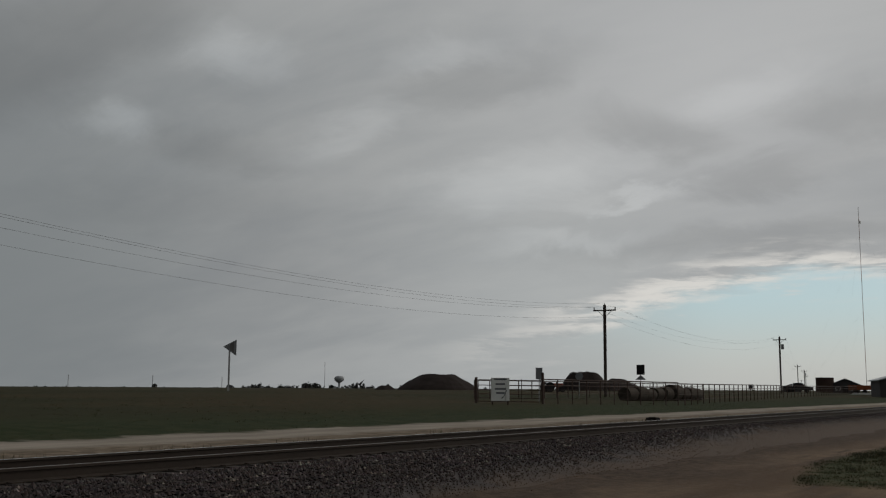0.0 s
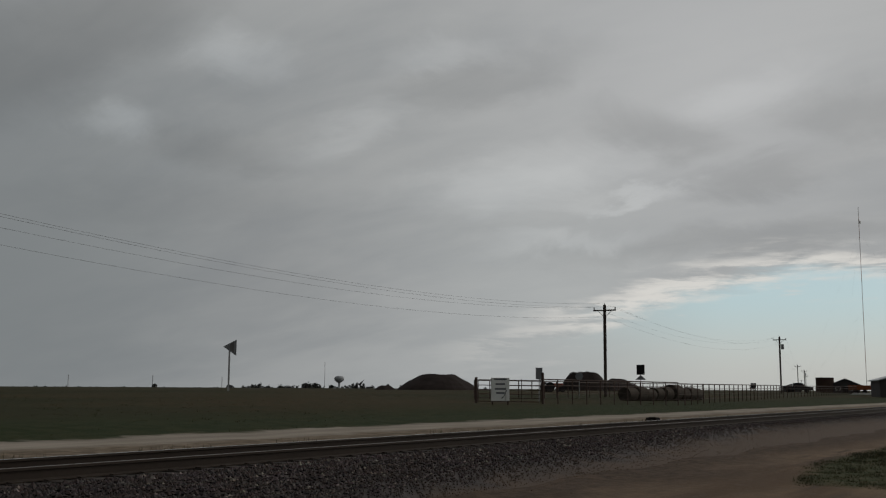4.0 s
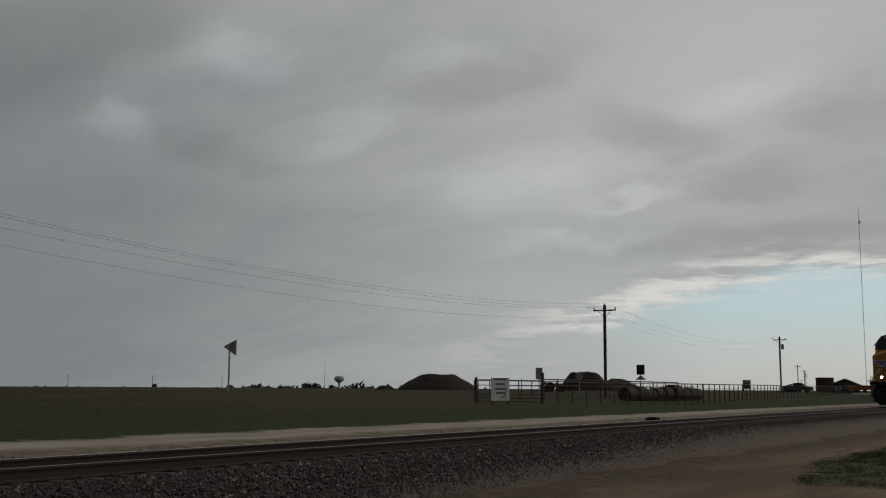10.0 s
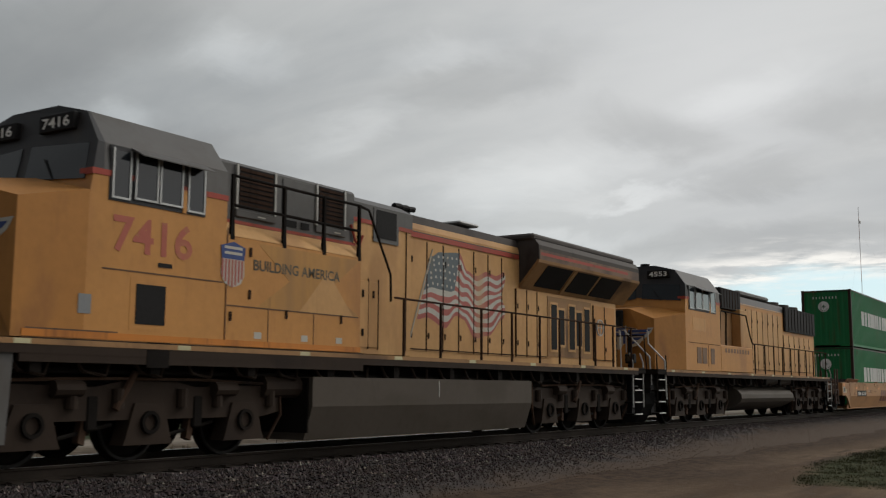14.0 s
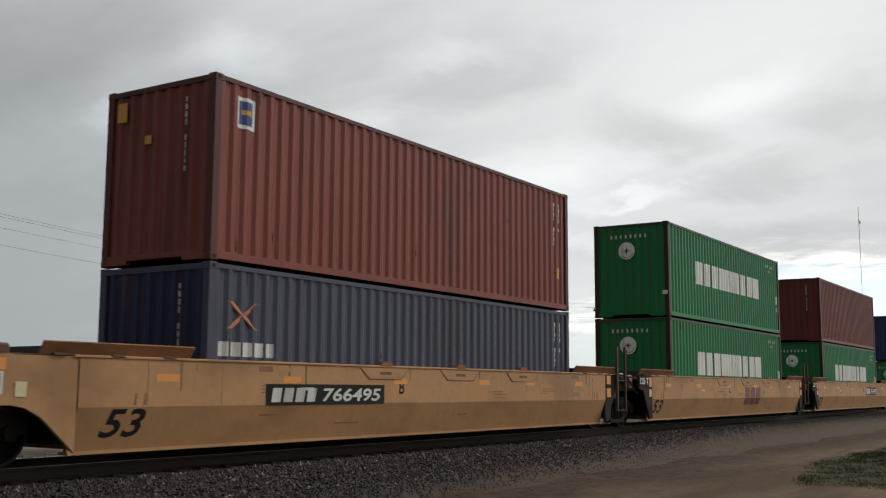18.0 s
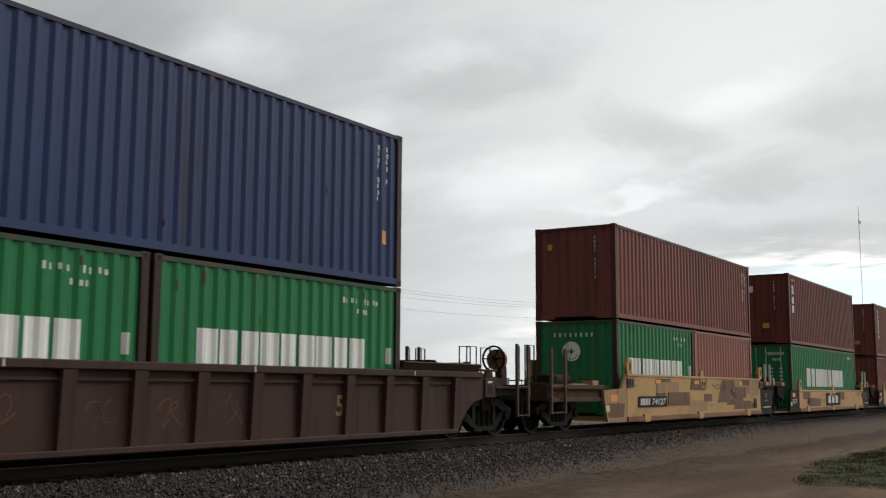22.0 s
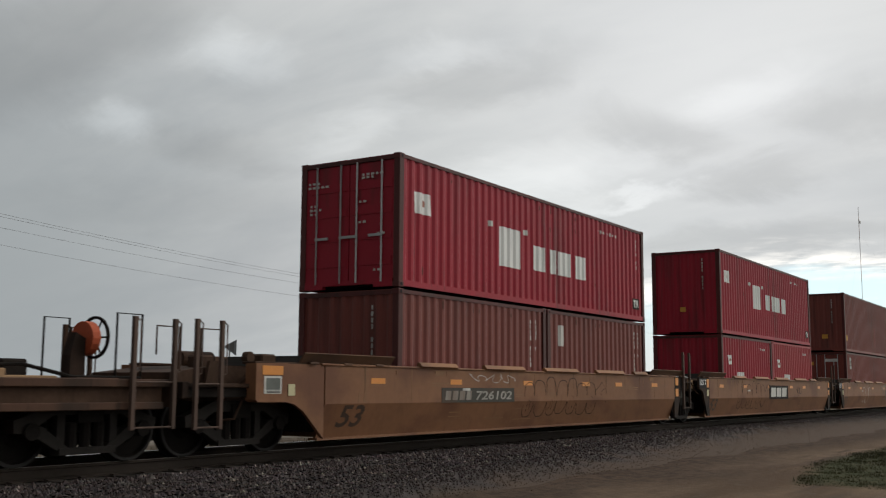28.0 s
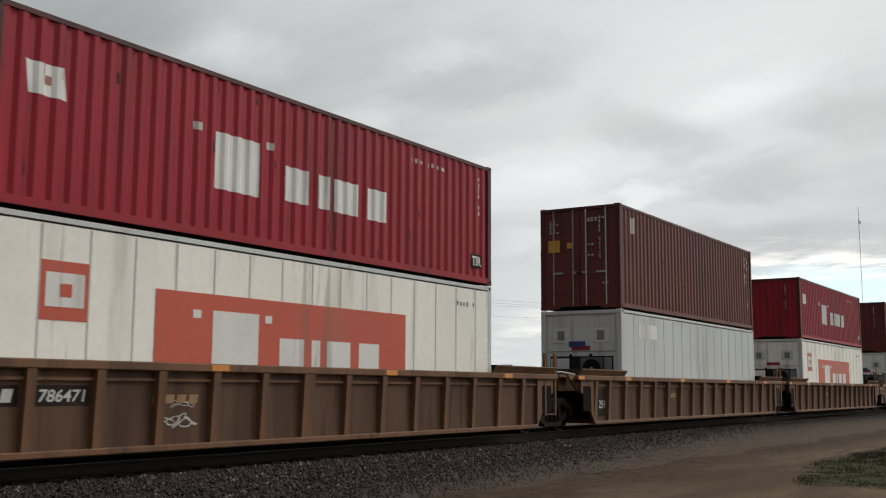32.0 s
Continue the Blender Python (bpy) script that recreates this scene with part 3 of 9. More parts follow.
def build_grass():
    rng = np.random.default_rng(8)
    green = ((0.030, 0.038, 0.014), (0.066, 0.066, 0.028), (0.14, 0.115, 0.062))
    spots = []
    while len(spots) < 9000:
        x, y = 19 + 22 * rng.random() ** 1.2, 2.6 + 4.0 * rng.random()
        v = noise.noise((x * 0.5, y * 1.1, 2)) * 0.5
        if y < min(1.75 + 0.17 * x, 5.72 + 0.01 * x) + v * 0.6 and x > 19.2 + v and noise.noise((x * 1.7, y * 2.6, 7)) > -0.2:
            spots.append((x, y, -0.62, 0.6 + 0.8 * rng.random()))
    grass_blades("roadside_grass", spots, 0.045, "short green grass patch on the bare soil", 2, green)
    spots = []
    for _ in range(3000):
        x, y = 8 + 110 * rng.random() ** 1.3, 20.3 + 30 * rng.random() ** 2.2
        if noise.noise((x * 0.2, y * 0.5, 1)) > -0.2:
            spots.append((x, y, ground_z(x, y) - 0.03, 0.6 + rng.random()))
    grass_blades("pasture_grass", spots, 0.05, "rough green and brown pasture grass", 3, ((0.040, 0.046, 0.016), (0.066, 0.058, 0.025), (0.10, 0.08, 0.042)))
    spots = []
    for _ in range(900):
        x, y = 10 + 70 * rng.random(), 15.4 + 0.9 * rng.random()
        if noise.noise((x * 0.5, 0, 9)) > 0.05:
            spots.append((x, y, -0.24, 0.5 + rng.random()))
    grass_blades("verge_weeds", spots, 0.10, "dry weeds between the ballast and the gravel road", 6, ((0.12, 0.10, 0.05), (0.16, 0.13, 0.08), (0.24, 0.2, 0.12)))


# ---------------------------------------------------------------- the far side of the line
WOOD_GREY = material("weathered_pole_wood", (0.055, 0.042, 0.034), 0.85, var=0.25, scale=1.0, grain=16, bump=0.3, stretch=(1, 1, 0.1))
PIPE = material("rusty_pipe", (0.062, 0.040, 0.032), 0.7, var=0.25, scale=3, grain=20)
WIRE = material("overhead_wire", (0.17, 0.17, 0.175), 0.6, 0.0)
SIGN_BACK = material("sign_back_aluminium", (0.20, 0.205, 0.21), 0.5, 0.3, 0.1)


def fence_run(fence, a, b, spacing, h, skip_first=False):
    (ax, ay, az), (bx, by, bz) = a, b
    n = max(1, round(math.dist(a[:2], b[:2]) / spacing))
    ps = [(ax + (bx - ax) * i / n, ay + (by - ay) * i / n, az + (bz - az) * i / n) for i in range(n + 1)]
    for i, (x, y, z) in enumerate(ps):
        if i == 0 and skip_first:
            continue
        part("post", bar([(x, y, ground_z(x, y) - 0.3), (x, y, z + h)], 0.038, 6), PIPE, fence)
    for k, r in ((1.0, 0.036), (0.76, 0.024), (0.5, 0.012), (0.25, 0.012)):
        part("rail", bar([(x, y, z + h * k - 0.02) for x, y, z in ps], r, 6), PIPE, fence)


def build_fence():
    A, B, C, D, E = (53.2, 31.8, 0.19), (56.0, 28.9, 0.13), (67.6, 24.9, 0.03), (113.9, 30.8, 0.15), (200.0, 40.0, 0.42)
    fence = empty("pipe_fence", "rusty welded pipe cattle fence beside the pasture", "fence")
    for (x, y, z), h in ((A, 1.5), (B, 1.85)):
        part("corner_post", bar([(x, y, z - 0.4), (x, y, z + h)], 0.085, 8), PIPE, fence, "thick dark gate post")
    fence_run(fence, B, C, 1.25, 1.48, True)
    fence_run(fence, C, D, 2.0, 1.40, True)
    fence_run(fence, D, E, 2.6, 1.35, True)
    gate = empty("pipe_gate", "closed pipe farm gate hung between two dark posts", "gate")
    for k in (0.12, 0.32, 0.55, 0.80, 1.05, 1.36):
        part("gate_bar", bar([(A[0] + 0.12, A[1] - 0.12, A[2] + k), (B[0] - 0.1, B[1] + 0.1, B[2] + k + 0.02)], 0.022, 6), PIPE, gate)
    for s in (0.03, 0.36, 0.68, 0.97):
        x, y = A[0] + (B[0] - A[0]) * s, A[1] + (B[1] - A[1]) * s
        part("gate_upright", bar([(x, y, 0.27), (x, y, 1.58)], 0.024, 6), PIPE, gate)
    # second, farther fence of the pens
    pens = empty("pen_fence", "far pipe fence round the cattle pens", "fence")
    fence_run(pens, (78, 37, 0.33), (128, 44, 0.5), 3.0, 1.25)
    fence_run(pens, (60, 36, 0.3), (78, 37, 0.33), 2.2, 1.3)


def face_towards_camera(x, y, z, turn=0.0):
    return pose(x, y, z, 0, 0, -math.degrees(math.atan2(x, y)) + turn)


def build_signs():
    # notice board at the gate
    m = face_towards_camera(50.4, 28.6, 0, 8)
    s = empty("notice_board", "white notice board with dark worn lines on posts", "sign", m=m)
    part("board", box(-0.50, 0.50, -0.02, 0.02, 0.38, 1.62, 0.004), WHITE, s)
    for k, (w, z) in enumerate(((0.70, 1.54), (0.52, 1.28), (0.62, 1.02), (0.46, 0.80))):
        part("text_line", box(-w / 2, w / 2, -0.026, -0.021, z - 0.045, z + 0.045), material("faded_sign_ink", (0.12, 0.12, 0.13), 0.6), s)
    part("arrow_mark", bar([(0.06, -0.027, 0.50), (0.22, -0.027, 0.66), (0.34, -0.027, 0.95)], 0.018, 6), BLACK, s)
    for x in (-0.42, 0.42):
        part("post", box(x - 0.04, x + 0.04, 0.022, 0.10, -0.1, 1.5), PIPE, s)
    # triangular pennant
    s = empty("pennant_sign", "grey triangular pennant sign seen from behind", "sign", m=face_towards_camera(57.5, 55.6, 0.72))
    part("post", box(-0.065, 0.065, -0.03, 0.03, -0.4, 3.3), GALV, s)
    part("plate", prism([(-0.47, 3.30), (0.50, 3.82), (0.50, 2.62)], "y", -0.05, -0.03), SIGN_BACK, s)
    part("stiffener", prism([(0.02, 3.50), (0.32, 3.70), (0.32, 2.86), (0.02, 3.05)], "y", -0.058, -0.051), material("faded_sign_face", (0.13, 0.125, 0.12), 0.6, var=0.2), s)
    # road signs along the far road
    for x, y, w, h0, h1, dark in ((59.0, 30.7, 0.42, 1.62, 2.34, 0), (78.7, 32.0, 0.62, 2.18, 2.96, 1)):
        s = empty("road_sign", "dark rectangular road sign on a steel post" if dark else "pale grey rectangular road sign on a steel post", "sign", m=face_towards_camera(x, y, 0))
        part("plate", box(-w / 2, w / 2, -0.05, -0.03, h0, h1, 0.004), BLACK if dark else SIGN_BACK, s)
        part("post", box(-0.03, 0.03, -0.029, 0.02, -0.1, h1 - 0.05), GALV, s)
        if dark:
            part("triangle_plate", prism([(-0.42, 1.78), (0.42, 1.78), (0, 2.16)], "y", -0.05, -0.03), SIGN_BACK, s)
    s = empty("round_sign", "small round sign on a thin post by the soil heap", "sign", m=face_towards_camera(76.8, 36.4, 0.33))
    part("plate", disc((0, -0.03, 1.72), 0, 0.32, "y", 0.02, 8), SIGN_BACK, s)
    part("post", box(-0.03, 0.03, -0.009, 0.03, -0.3, 1.65), GALV, s)


POLES = ((2.0, 34.0, 0.25, 8.6, 0), (86.8, 38.6, 0.3, 8.2, 0), (169.0, 45.4, 0.5, 8.9, 1), (358.7, 90.8, 0.75, 8.6, 0), (407.7, 100.8, 0.75, 7.9, 1), (520, 128, 0.75, 7.5, 0), (760, 190, 0.75, 7.5, 0))


def build_poles():
    for i, (x, y, z, h, transformer) in enumerate(POLES):
        p = empty("utility_pole", "dark wooden utility pole with a cross-arm" + (" and a transformer" if transformer else ""), "utility pole", "poles of the power line", pose(x, y, 0, 0, 0.4 if i == 1 else -0.3, 4))
        part("pole", bar([(0, 0, z - 0.8), (0, 0, z + h * 0.5), (0, 0, z + h)], 0.14, 10), WOOD_GREY, p)
        part("cross_arm", box(-0.07, 0.07, -1.05, 1.05, z + h - 0.56, z + h - 0.44, 0.01), WOOD_GREY, p)
        for s in (-1, 1):
            part("brace", bar([(0.06, s * 0.62, z + h - 0.54), (0.06, 0, z + h - 1.15)], 0.022, 6), STEEL_DARK, p)
            part("insulator", bar([(0, s * 0.98, z + h - 0.44), (0, s * 0.98, z + h - 0.38), (0, s * 0.98, z + h - 0.22)], 0.05, 8), SIGN_BACK, p)
        part("insulator", bar([(0, 0, z + h), (0, 0, z + h + 0.12)], 0.04, 8), SIGN_BACK, p)
        if transformer:
            part("transformer", bar([(0.05, -0.42, z + h - 2.0), (0.05, -0.42, z + h - 1.2)], 0.22, 12), SIGN_BACK, p, "grey transformer can")
    # wires
    for a, b in zip(POLES[:4], POLES[1:5]):
        for dy, dz, r in ((-0.98, -0.2, 0.0062), (0.98, -0.2, 0.0062), (0, 0.12, 0.0062), (0.0, -1.05, 0.0062)):
            pts = []
            r = r if a is POLES[0] else 0.0045
            for k in range(25):
                s = k / 24
                sag = 1.85 * 4 * s * (1 - s)
                pts.append((a[0] + (b[0] - a[0]) * s, a[1] + (b[1] - a[1]) * s + dy, a[2] + a[3] + dz + (b[2] + b[3] - a[2] - a[3]) * s - sag))
            solo("overhead_wire", bar(pts, r, 5), WIRE, "thin sagging power line wire", "wire", group="wires of the power line")


def heap(name, x, y, rx, ry, h, seed, mat, label, flat=0.6, turn=0.0):
    bm = bmesh.new()
    rows = []
    for i in range(15):
        row = []
        for j in range(36):
            a, r = 2 * math.pi * j / 36, i / 14
            k = 1 + 0.14 * noise.noise((math.cos(a) * 1.7, math.sin(a) * 1.7, seed))
            zz = h * min(1.0, (1 - r) / (1 - flat)) ** 0.8 if r < 1 else 0
            zz *= 1 + 0.10 * noise.noise((math.cos(a) * r * 3, math.sin(a) * r * 3, seed + 5))
            row.append(bm.verts.new((math.cos(a) * r * rx * k, math.sin(a) * r * ry * k, zz + (0.1 * noise.noise((a * 3, r * 9, seed)) if 0 < r < 1 else 0))))
        rows.append(row)
    for a, b in zip(rows, rows[1:]):
        for j in range(36):
            bm.faces.new((a[j], b[j], b[(j + 1) % 36], a[(j + 1) % 36]))
    bmesh.ops.remove_doubles(bm, verts=bm.verts, dist=1e-4)
    bmesh.ops.recalc_face_normals(bm, faces=bm.faces)
    ob = solo(name, bm, mat, label, "heap", smooth=False)
    ob.matrix_basis = pose(x, y, ground_z(x, y) - 0.15, 0, 0, turn)


def build_heaps():
    soil = material("dark_heaped_soil", (0.024, 0.018, 0.016), 0.95, var=0.35, scale=0.6, grain=4.0, bump=0.8, spec=0.1)
    # view direction at the heaps is about 57 degrees from +y, so their width runs across it
    heap("earth_mound", 167.5, 108.5, 7.9, 9, 3.0, 3, soil, "dark heap of soil with a flat top", 0.42, -57)
    heap("earth_mound", 180.6, 84.6, 4.9, 6, 3.5, 8, soil, "dark rounded heap of soil behind the fence", 0.55, -65)
    heap("earth_mound", 183.6, 79.2, 5.0, 6, 2.3, 15, soil, "lower dark heap of soil behind the fence", 0.25, -65)
    heap("earth_mound", 162.5, 117.0, 2.2, 3, 0.9, 12, soil, "low dark heap of soil", 0.4, -55)


def build_bales():
    straw = material("old_round_bale", (0.052, 0.043, 0.035), 0.95, var=0.35, scale=2, grain=14, bump=0.9, spec=0.1)
    for i in range(9):
        x, y = 74.5 + i * 1.75, 31.6 - 0.05 * i
        r = 0.52 + 0.05 * math.sin(i * 2.1)
        if i == 5:
            r = 0.66
        bm = disc((0, 0, 0), 0, r, "x", 1.55, 22)
        for v in bm.verts:
            v.co += Vector(noise.noise_vector(v.co * 2 + Vector((i, 0, 0)))) * 0.05
        b = solo("round_bale", bm, straw, "weathered dark round hay bale lying behind the fence", "hay bale", group="row of round bales")
        b.matrix_basis = pose(x, y, ground_z(x, y) + r - 0.06, 0, 0, 2 * math.sin(i * 5))
    c = empty("culvert_mouth", "small dark culvert mouth in the gravel bank", "culvert", m=pose(39.9, 15.5, -0.22, 0, 0, 0))
    part("pipe", disc((0, 0, 0), 0.12, 0.16, "y", 0.5, 16), STEEL_DARK, c)
    part("headwall", box(-0.36, -0.17, -0.02, 0.3, -0.12, 0.18, 0.02), STEEL_DARK, c)


def build_tractor():
    t = empty("parked_tractor", "faded red and white tractor parked by the pens", "tractor", m=pose(107.0, 54.3, ground_z(107, 54.3), 0, 0, -35))
    red = paint("tractor_red", (0.16, 0.035, 0.025), amount=0.3)
    part("hood", box(0.2, 1.5, -0.3, 0.3, 0.55, 0.98, 0.05), red, t)
    part("seat", box(-0.55, -0.2, -0.25, 0.25, 0.7, 0.82, 0.03), BLACK, t)
    part("fender", prism([(-0.9, 0.75), (-0.6, 1.02), (0.0, 1.02), (0.2, 0.8), (0.1, 0.78), (-0.1, 0.94), (-0.55, 0.94), (-0.8, 0.72)], "y", -0.62, -0.36), WHITE, t)
    part("exhaust_pipe", bar([(1.0, 0, 0.98), (1.0, 0, 1.5)], 0.04), STEEL_DARK, t)
    for x, y, r, w in ((-0.35, -0.75, 0.55, 0.3), (-0.35, 0.45, 0.55, 0.3), (1.3, -0.6, 0.32, 0.2), (1.3, 0.4, 0.32, 0.2)):
        part("wheel", disc((x, y, r), 0, r, "y", w, 20), BLACK, t)


def gable_house(name, x, y, w, d, h, roof_h, wall, roof, label, turn=0.0, windows=2):
    b = empty(name, label, "building", m=pose(x, y, ground_z(x, y), 0, 0, turn))
    part("wall", prism([(-w / 2, -0.2), (w / 2, -0.2), (w / 2, h), (0, h + roof_h), (-w / 2, h)], "y", -d / 2, d / 2), wall, b)
    for s in (-1, 1):
        part("roof", prism([(s * (w / 2 + 0.35), h - 0.12), (0, h + roof_h + 0.03), (0, h + roof_h + 0.17), (s * (w / 2 + 0.35), h + 0.02)], "y", -d / 2 - 0.3, d / 2 + 0.3), roof, b)
    for i in range(windows):
        xx = -w / 4 + i * w / 2
        wd = part("window", box(xx - 0.45, xx + 0.45, -d / 2 - 0.05, -d / 2 + 0.02, h * 0.35, h * 0.75), WHITE, b)
        part("pane", box(xx - 0.38, xx + 0.38, -d / 2 - 0.065, -d / 2 - 0.052, h * 0.38, h * 0.72), GLASS, wd)
    part("door", box(-0.5, 0.5, -d / 2 - 0.04, -d / 2 + 0.02, 0, min(2.05, h * 0.8)), BLACK, b)
    return b


def build_yard():
    tin_dark = material("dark_tin_roof", (0.055, 0.050, 0.050), 0.6, 0.2, 0.2, 1, 10, 0.1)
    tin_pale = material("pale_tin_roof", (0.40, 0.41, 0.42), 0.45, 0.3, 0.1, 1, 10, 0.1)
    wall_grey = material("grey_shed_wall", (0.19, 0.19, 0.195), 0.7, var=0.15, scale=0.6)
    wall_dark = material("dark_shed_wall", (0.060, 0.055, 0.055), 0.8, var=0.2, scale=0.6)
    gable_house("shed", 228, 48.5, 5.6, 8, 1.5, 1.2, wall_dark, tin_dark, "low dark gabled shed in the yard", -75)
    gable_house("house", 236, 40.6, 7.5, 7, 2.0, 0.9, wall_grey, tin_pale, "small house with a pale tin roof", -75)
    gable_house("barn", 157, 26.0, 6.5, 9, 2.4, 0.8, wall_dark, tin_pale, "dark barn with a pale roof beside the line", -72)
    gable_house("shed", 214, 55.5, 3.5, 5, 0.9, 0.5, wall_dark, tin_dark, "low dark lean-to in the yard", -75, 1)
    # water tank
    t = empty("stock_tank", "rusty dark cylindrical tank standing on the ground", "tank", m=pose(224, 51.4, ground_z(224, 51)))
    part("tank", bar([(0, 0, -0.1), (0, 0, 1.4), (0, 0, 2.9)], 1.75, 24), material("rusty_tank_wall", (0.052, 0.030, 0.022), 0.8, var=0.3, scale=0.8), t)
    part("lid", bar([(0, 0, 2.9), (0, 0, 3.0)], 1.82, 24), tin_dark, t)
    # orange farm trailer
    o = empty("farm_trailer", "rusty orange farm trailer parked in the yard", "trailer", m=pose(197, 39.1, ground_z(197, 39), 0, 0, -78))
    red = paint("orange_paint", (0.24, 0.065, 0.022), amount=0.3)
    part("bed", box(-2.1, 2.1, -1.1, 1.1, 0.75, 1.55, 0.04), red, o)
    part("drawbar", bar([(2.1, 0, 0.7), (3.2, 0, 0.55)], 0.07), STEEL_DARK, o)
    for x in (-0.9, 0.6):
        for y in (-1.15, 0.95):
            part("wheel", disc((x, y, 0.42), 0, 0.42, "y", 0.2, 18), BLACK, o)
    p = empty("white_plank_stack", "stack of white planks on the ground", "planks", m=pose(190, 37.6, ground_z(190, 37.6), 0, 0, -78))
    for i in range(3):
        part("plank", box(-1.8 + 0.2 * i, 1.9, -0.3, 0.3, 0.02 + 0.1 * i, 0.1 + 0.1 * i, 0.005), WHITE, p)
    # parked pickup
    v = empty("parked_pickup", "dark parked pickup truck beyond the fence", "truck", m=pose(196, 49.8, ground_z(196, 49.8), 0, 0, -72))
    dark = paint("dark_vehicle_paint", (0.018, 0.018, 0.020), amount=0.1, rough=0.3)
    part("body", prism([(-2.6, 0.45), (2.6, 0.45), (2.6, 1.0), (1.5, 1.08), (-2.6, 1.08)], "y", -0.95, 0.95), dark, v)
    cab = part("cab", prism([(-0.9, 1.08), (1.4, 1.08), (0.7, 1.75), (-0.7, 1.75)], "y", -0.85, 0.85), dark, v)
    part("windscreen", prism([(0.82, 1.68), (1.36, 1.14), (1.40, 1.16), (0.86, 1.70)], "y", -0.78, 0.78), GLASS, cab)
    for x in (-1.6, 1.6):
        for y in (-0.95, 0.73):
            part("wheel", disc((x, y, 0.38), 0, 0.38, "y", 0.22, 18), BLACK, v)
    # lattice radio mast with guys
    mast = empty("radio_mast", "tall slender guyed radio mast, red and white", "mast", m=pose(491, 95, 0.7, 0, -0.6, 0))
    pale = material("mast_white", (0.82, 0.80, 0.78), 0.6)
    rd = material("mast_red", (0.66, 0.46, 0.40), 0.6)
    for k in range(8):
        part("mast_section", bar([(0, 0, k * 9.6), (0, 0, k * 9.6 + 9.6)], 0.11, 6), rd if k % 2 else pale, mast)
    part("antenna", bar([(0, 0, 76.8), (0, 0, 81.5)], 0.10, 6), GALV, mast)
    part("drum_antenna", bar([(0, -0.3, 74), (0, -0.3, 75.2)], 0.5, 10), pale, mast)
    for a in range(3):
        for h in (35, 70):
            part("guy_wire", bar([(0, 0, h), (38 * math.cos(a * 2.1 + 0.5), 38 * math.sin(a * 2.1 + 0.5), 0)], 0.006, 4), WIRE, mast)
    # distant water tower, masts, trees and roofs on the skyline
    w = empty("water_tower", "pale bulb-shaped water tower on the skyline", "water tower", m=pose(1021, 804, 0, 0, 0, 0))
    tower_white = material("tower_white", (0.30, 0.31, 0.32), 0.6)
    bm = bmesh.new()
    prof = [(1.5, -3), (1.2, 2), (1.1, 6), (1.6, 7.2), (3.6, 8.6), (5.6, 10.4), (6.1, 12.2), (5.6, 14.0), (3.8, 15.3), (0.4, 15.8)]
    rows = [[bm.verts.new((r * math.cos(2 * math.pi * k / 24), r * math.sin(2 * math.pi * k / 24), z)) for k in range(24)] for r, z in prof]
    for a, b in zip(rows, rows[1:]):
        for k in range(24):
            bm.faces.new((a[k], a[(k + 1) % 24], b[(k + 1) % 24], b[k]))
    bm.faces.new(rows[-1])
    part("tank", bm, tower_white, w, smooth=True)
    for x, y, h, r in ((1166, 944, 37, 0.5), (1230, 1577, 22, 1.0), (1310, 1450, 22, 0.9), (1400, 1370, 20, 0.9), (1120, 1650, 10, 0.8)):
        mm = solo("distant_mast", bar([(x, y, -1), (x, y, h)], r * 0.7, 6), material("far_mast_grey", (0.42, 0.43, 0.44), 0.6), "thin grey mast on the far skyline", "mast", group="masts on the skyline")
    rng = np.random.default_rng(3)
    # leaf colours carry the grey of the haze at that distance
    leaf = stone_material("hazed_bush_leaf", (0.034, 0.036, 0.032), (0.055, 0.056, 0.050), (0.09, 0.085, 0.075))
    verts, faces = [], []
    for px in np.concatenate([rng.uniform(24, 46, 90), rng.uniform(46, 54, 70), rng.uniform(54, 60, 10)]):
        D = 700 + 900 * rng.random()
        cx, cy = D * math.sin(radians(px)), D * math.cos(radians(px))
        size = (0.25 + 0.35 * rng.random() ** 2) if px < 46 else (0.8 + 1.6 * rng.random() ** 2)
        for _ in range(26):
            dx, dy, dz = rng.normal(0, size * 0.6, 3)
            i = len(verts)
            s = size * (0.25 + 0.3 * rng.random())
            c = np.array((cx + dx, cy + dy, 0.8 + abs(dz) + s * 0.3))
            verts += [tuple(c + rng.normal(0, s, 3)) for _ in range(4)]
            faces += [(i, i + 1, i + 2), (i, i + 2, i + 3), (i, i + 1, i + 3)]
    me = bpy.data.meshes.new("far_trees")
    me.from_pydata(verts, [], faces)
    me.materials.append(leaf)
    tagged(new("far_trees", me), "far dark line of bushes and small trees", "trees", kind="stuff")
    for px, D, wd, h in ((42.2, 900, 4, 3.4), (50.0, 800, 6, 4.4), (50.5, 820, 4, 4.6), (46.0, 1000, 5, 3.2)):
        x, y = D * math.sin(radians(px)), D * math.cos(radians(px))
        b = gable_house("farm_building", x, y, wd, 4, h * 0.6, h * 0.3, wall_dark, tin_dark, "distant dark farm building on the skyline", -px)


build_ground()
build_track()
build_grass()
build_fence()
build_signs()
build_poles()
build_heaps()
build_bales()
build_tractor()
build_yard()

# ---------------------------------------------------------------- shipping containers
C_W = 2.438
CACHE = {}
RAIL_PAINT = {}
PITCH, FLAT, SLOPE, RECESS = 0.278, 0.072, 0.068, 0.036


def wave(x, x0=0.15):
    """recess of a corrugated wall at x"""
    s = (x - x0) % PITCH
    if s < FLAT:
        return 0.0
    if s < FLAT + SLOPE:
        return RECESS * (s - FLAT) / SLOPE
    if s < PITCH - SLOPE:
        return RECESS
    return RECESS * (PITCH - s) / SLOPE


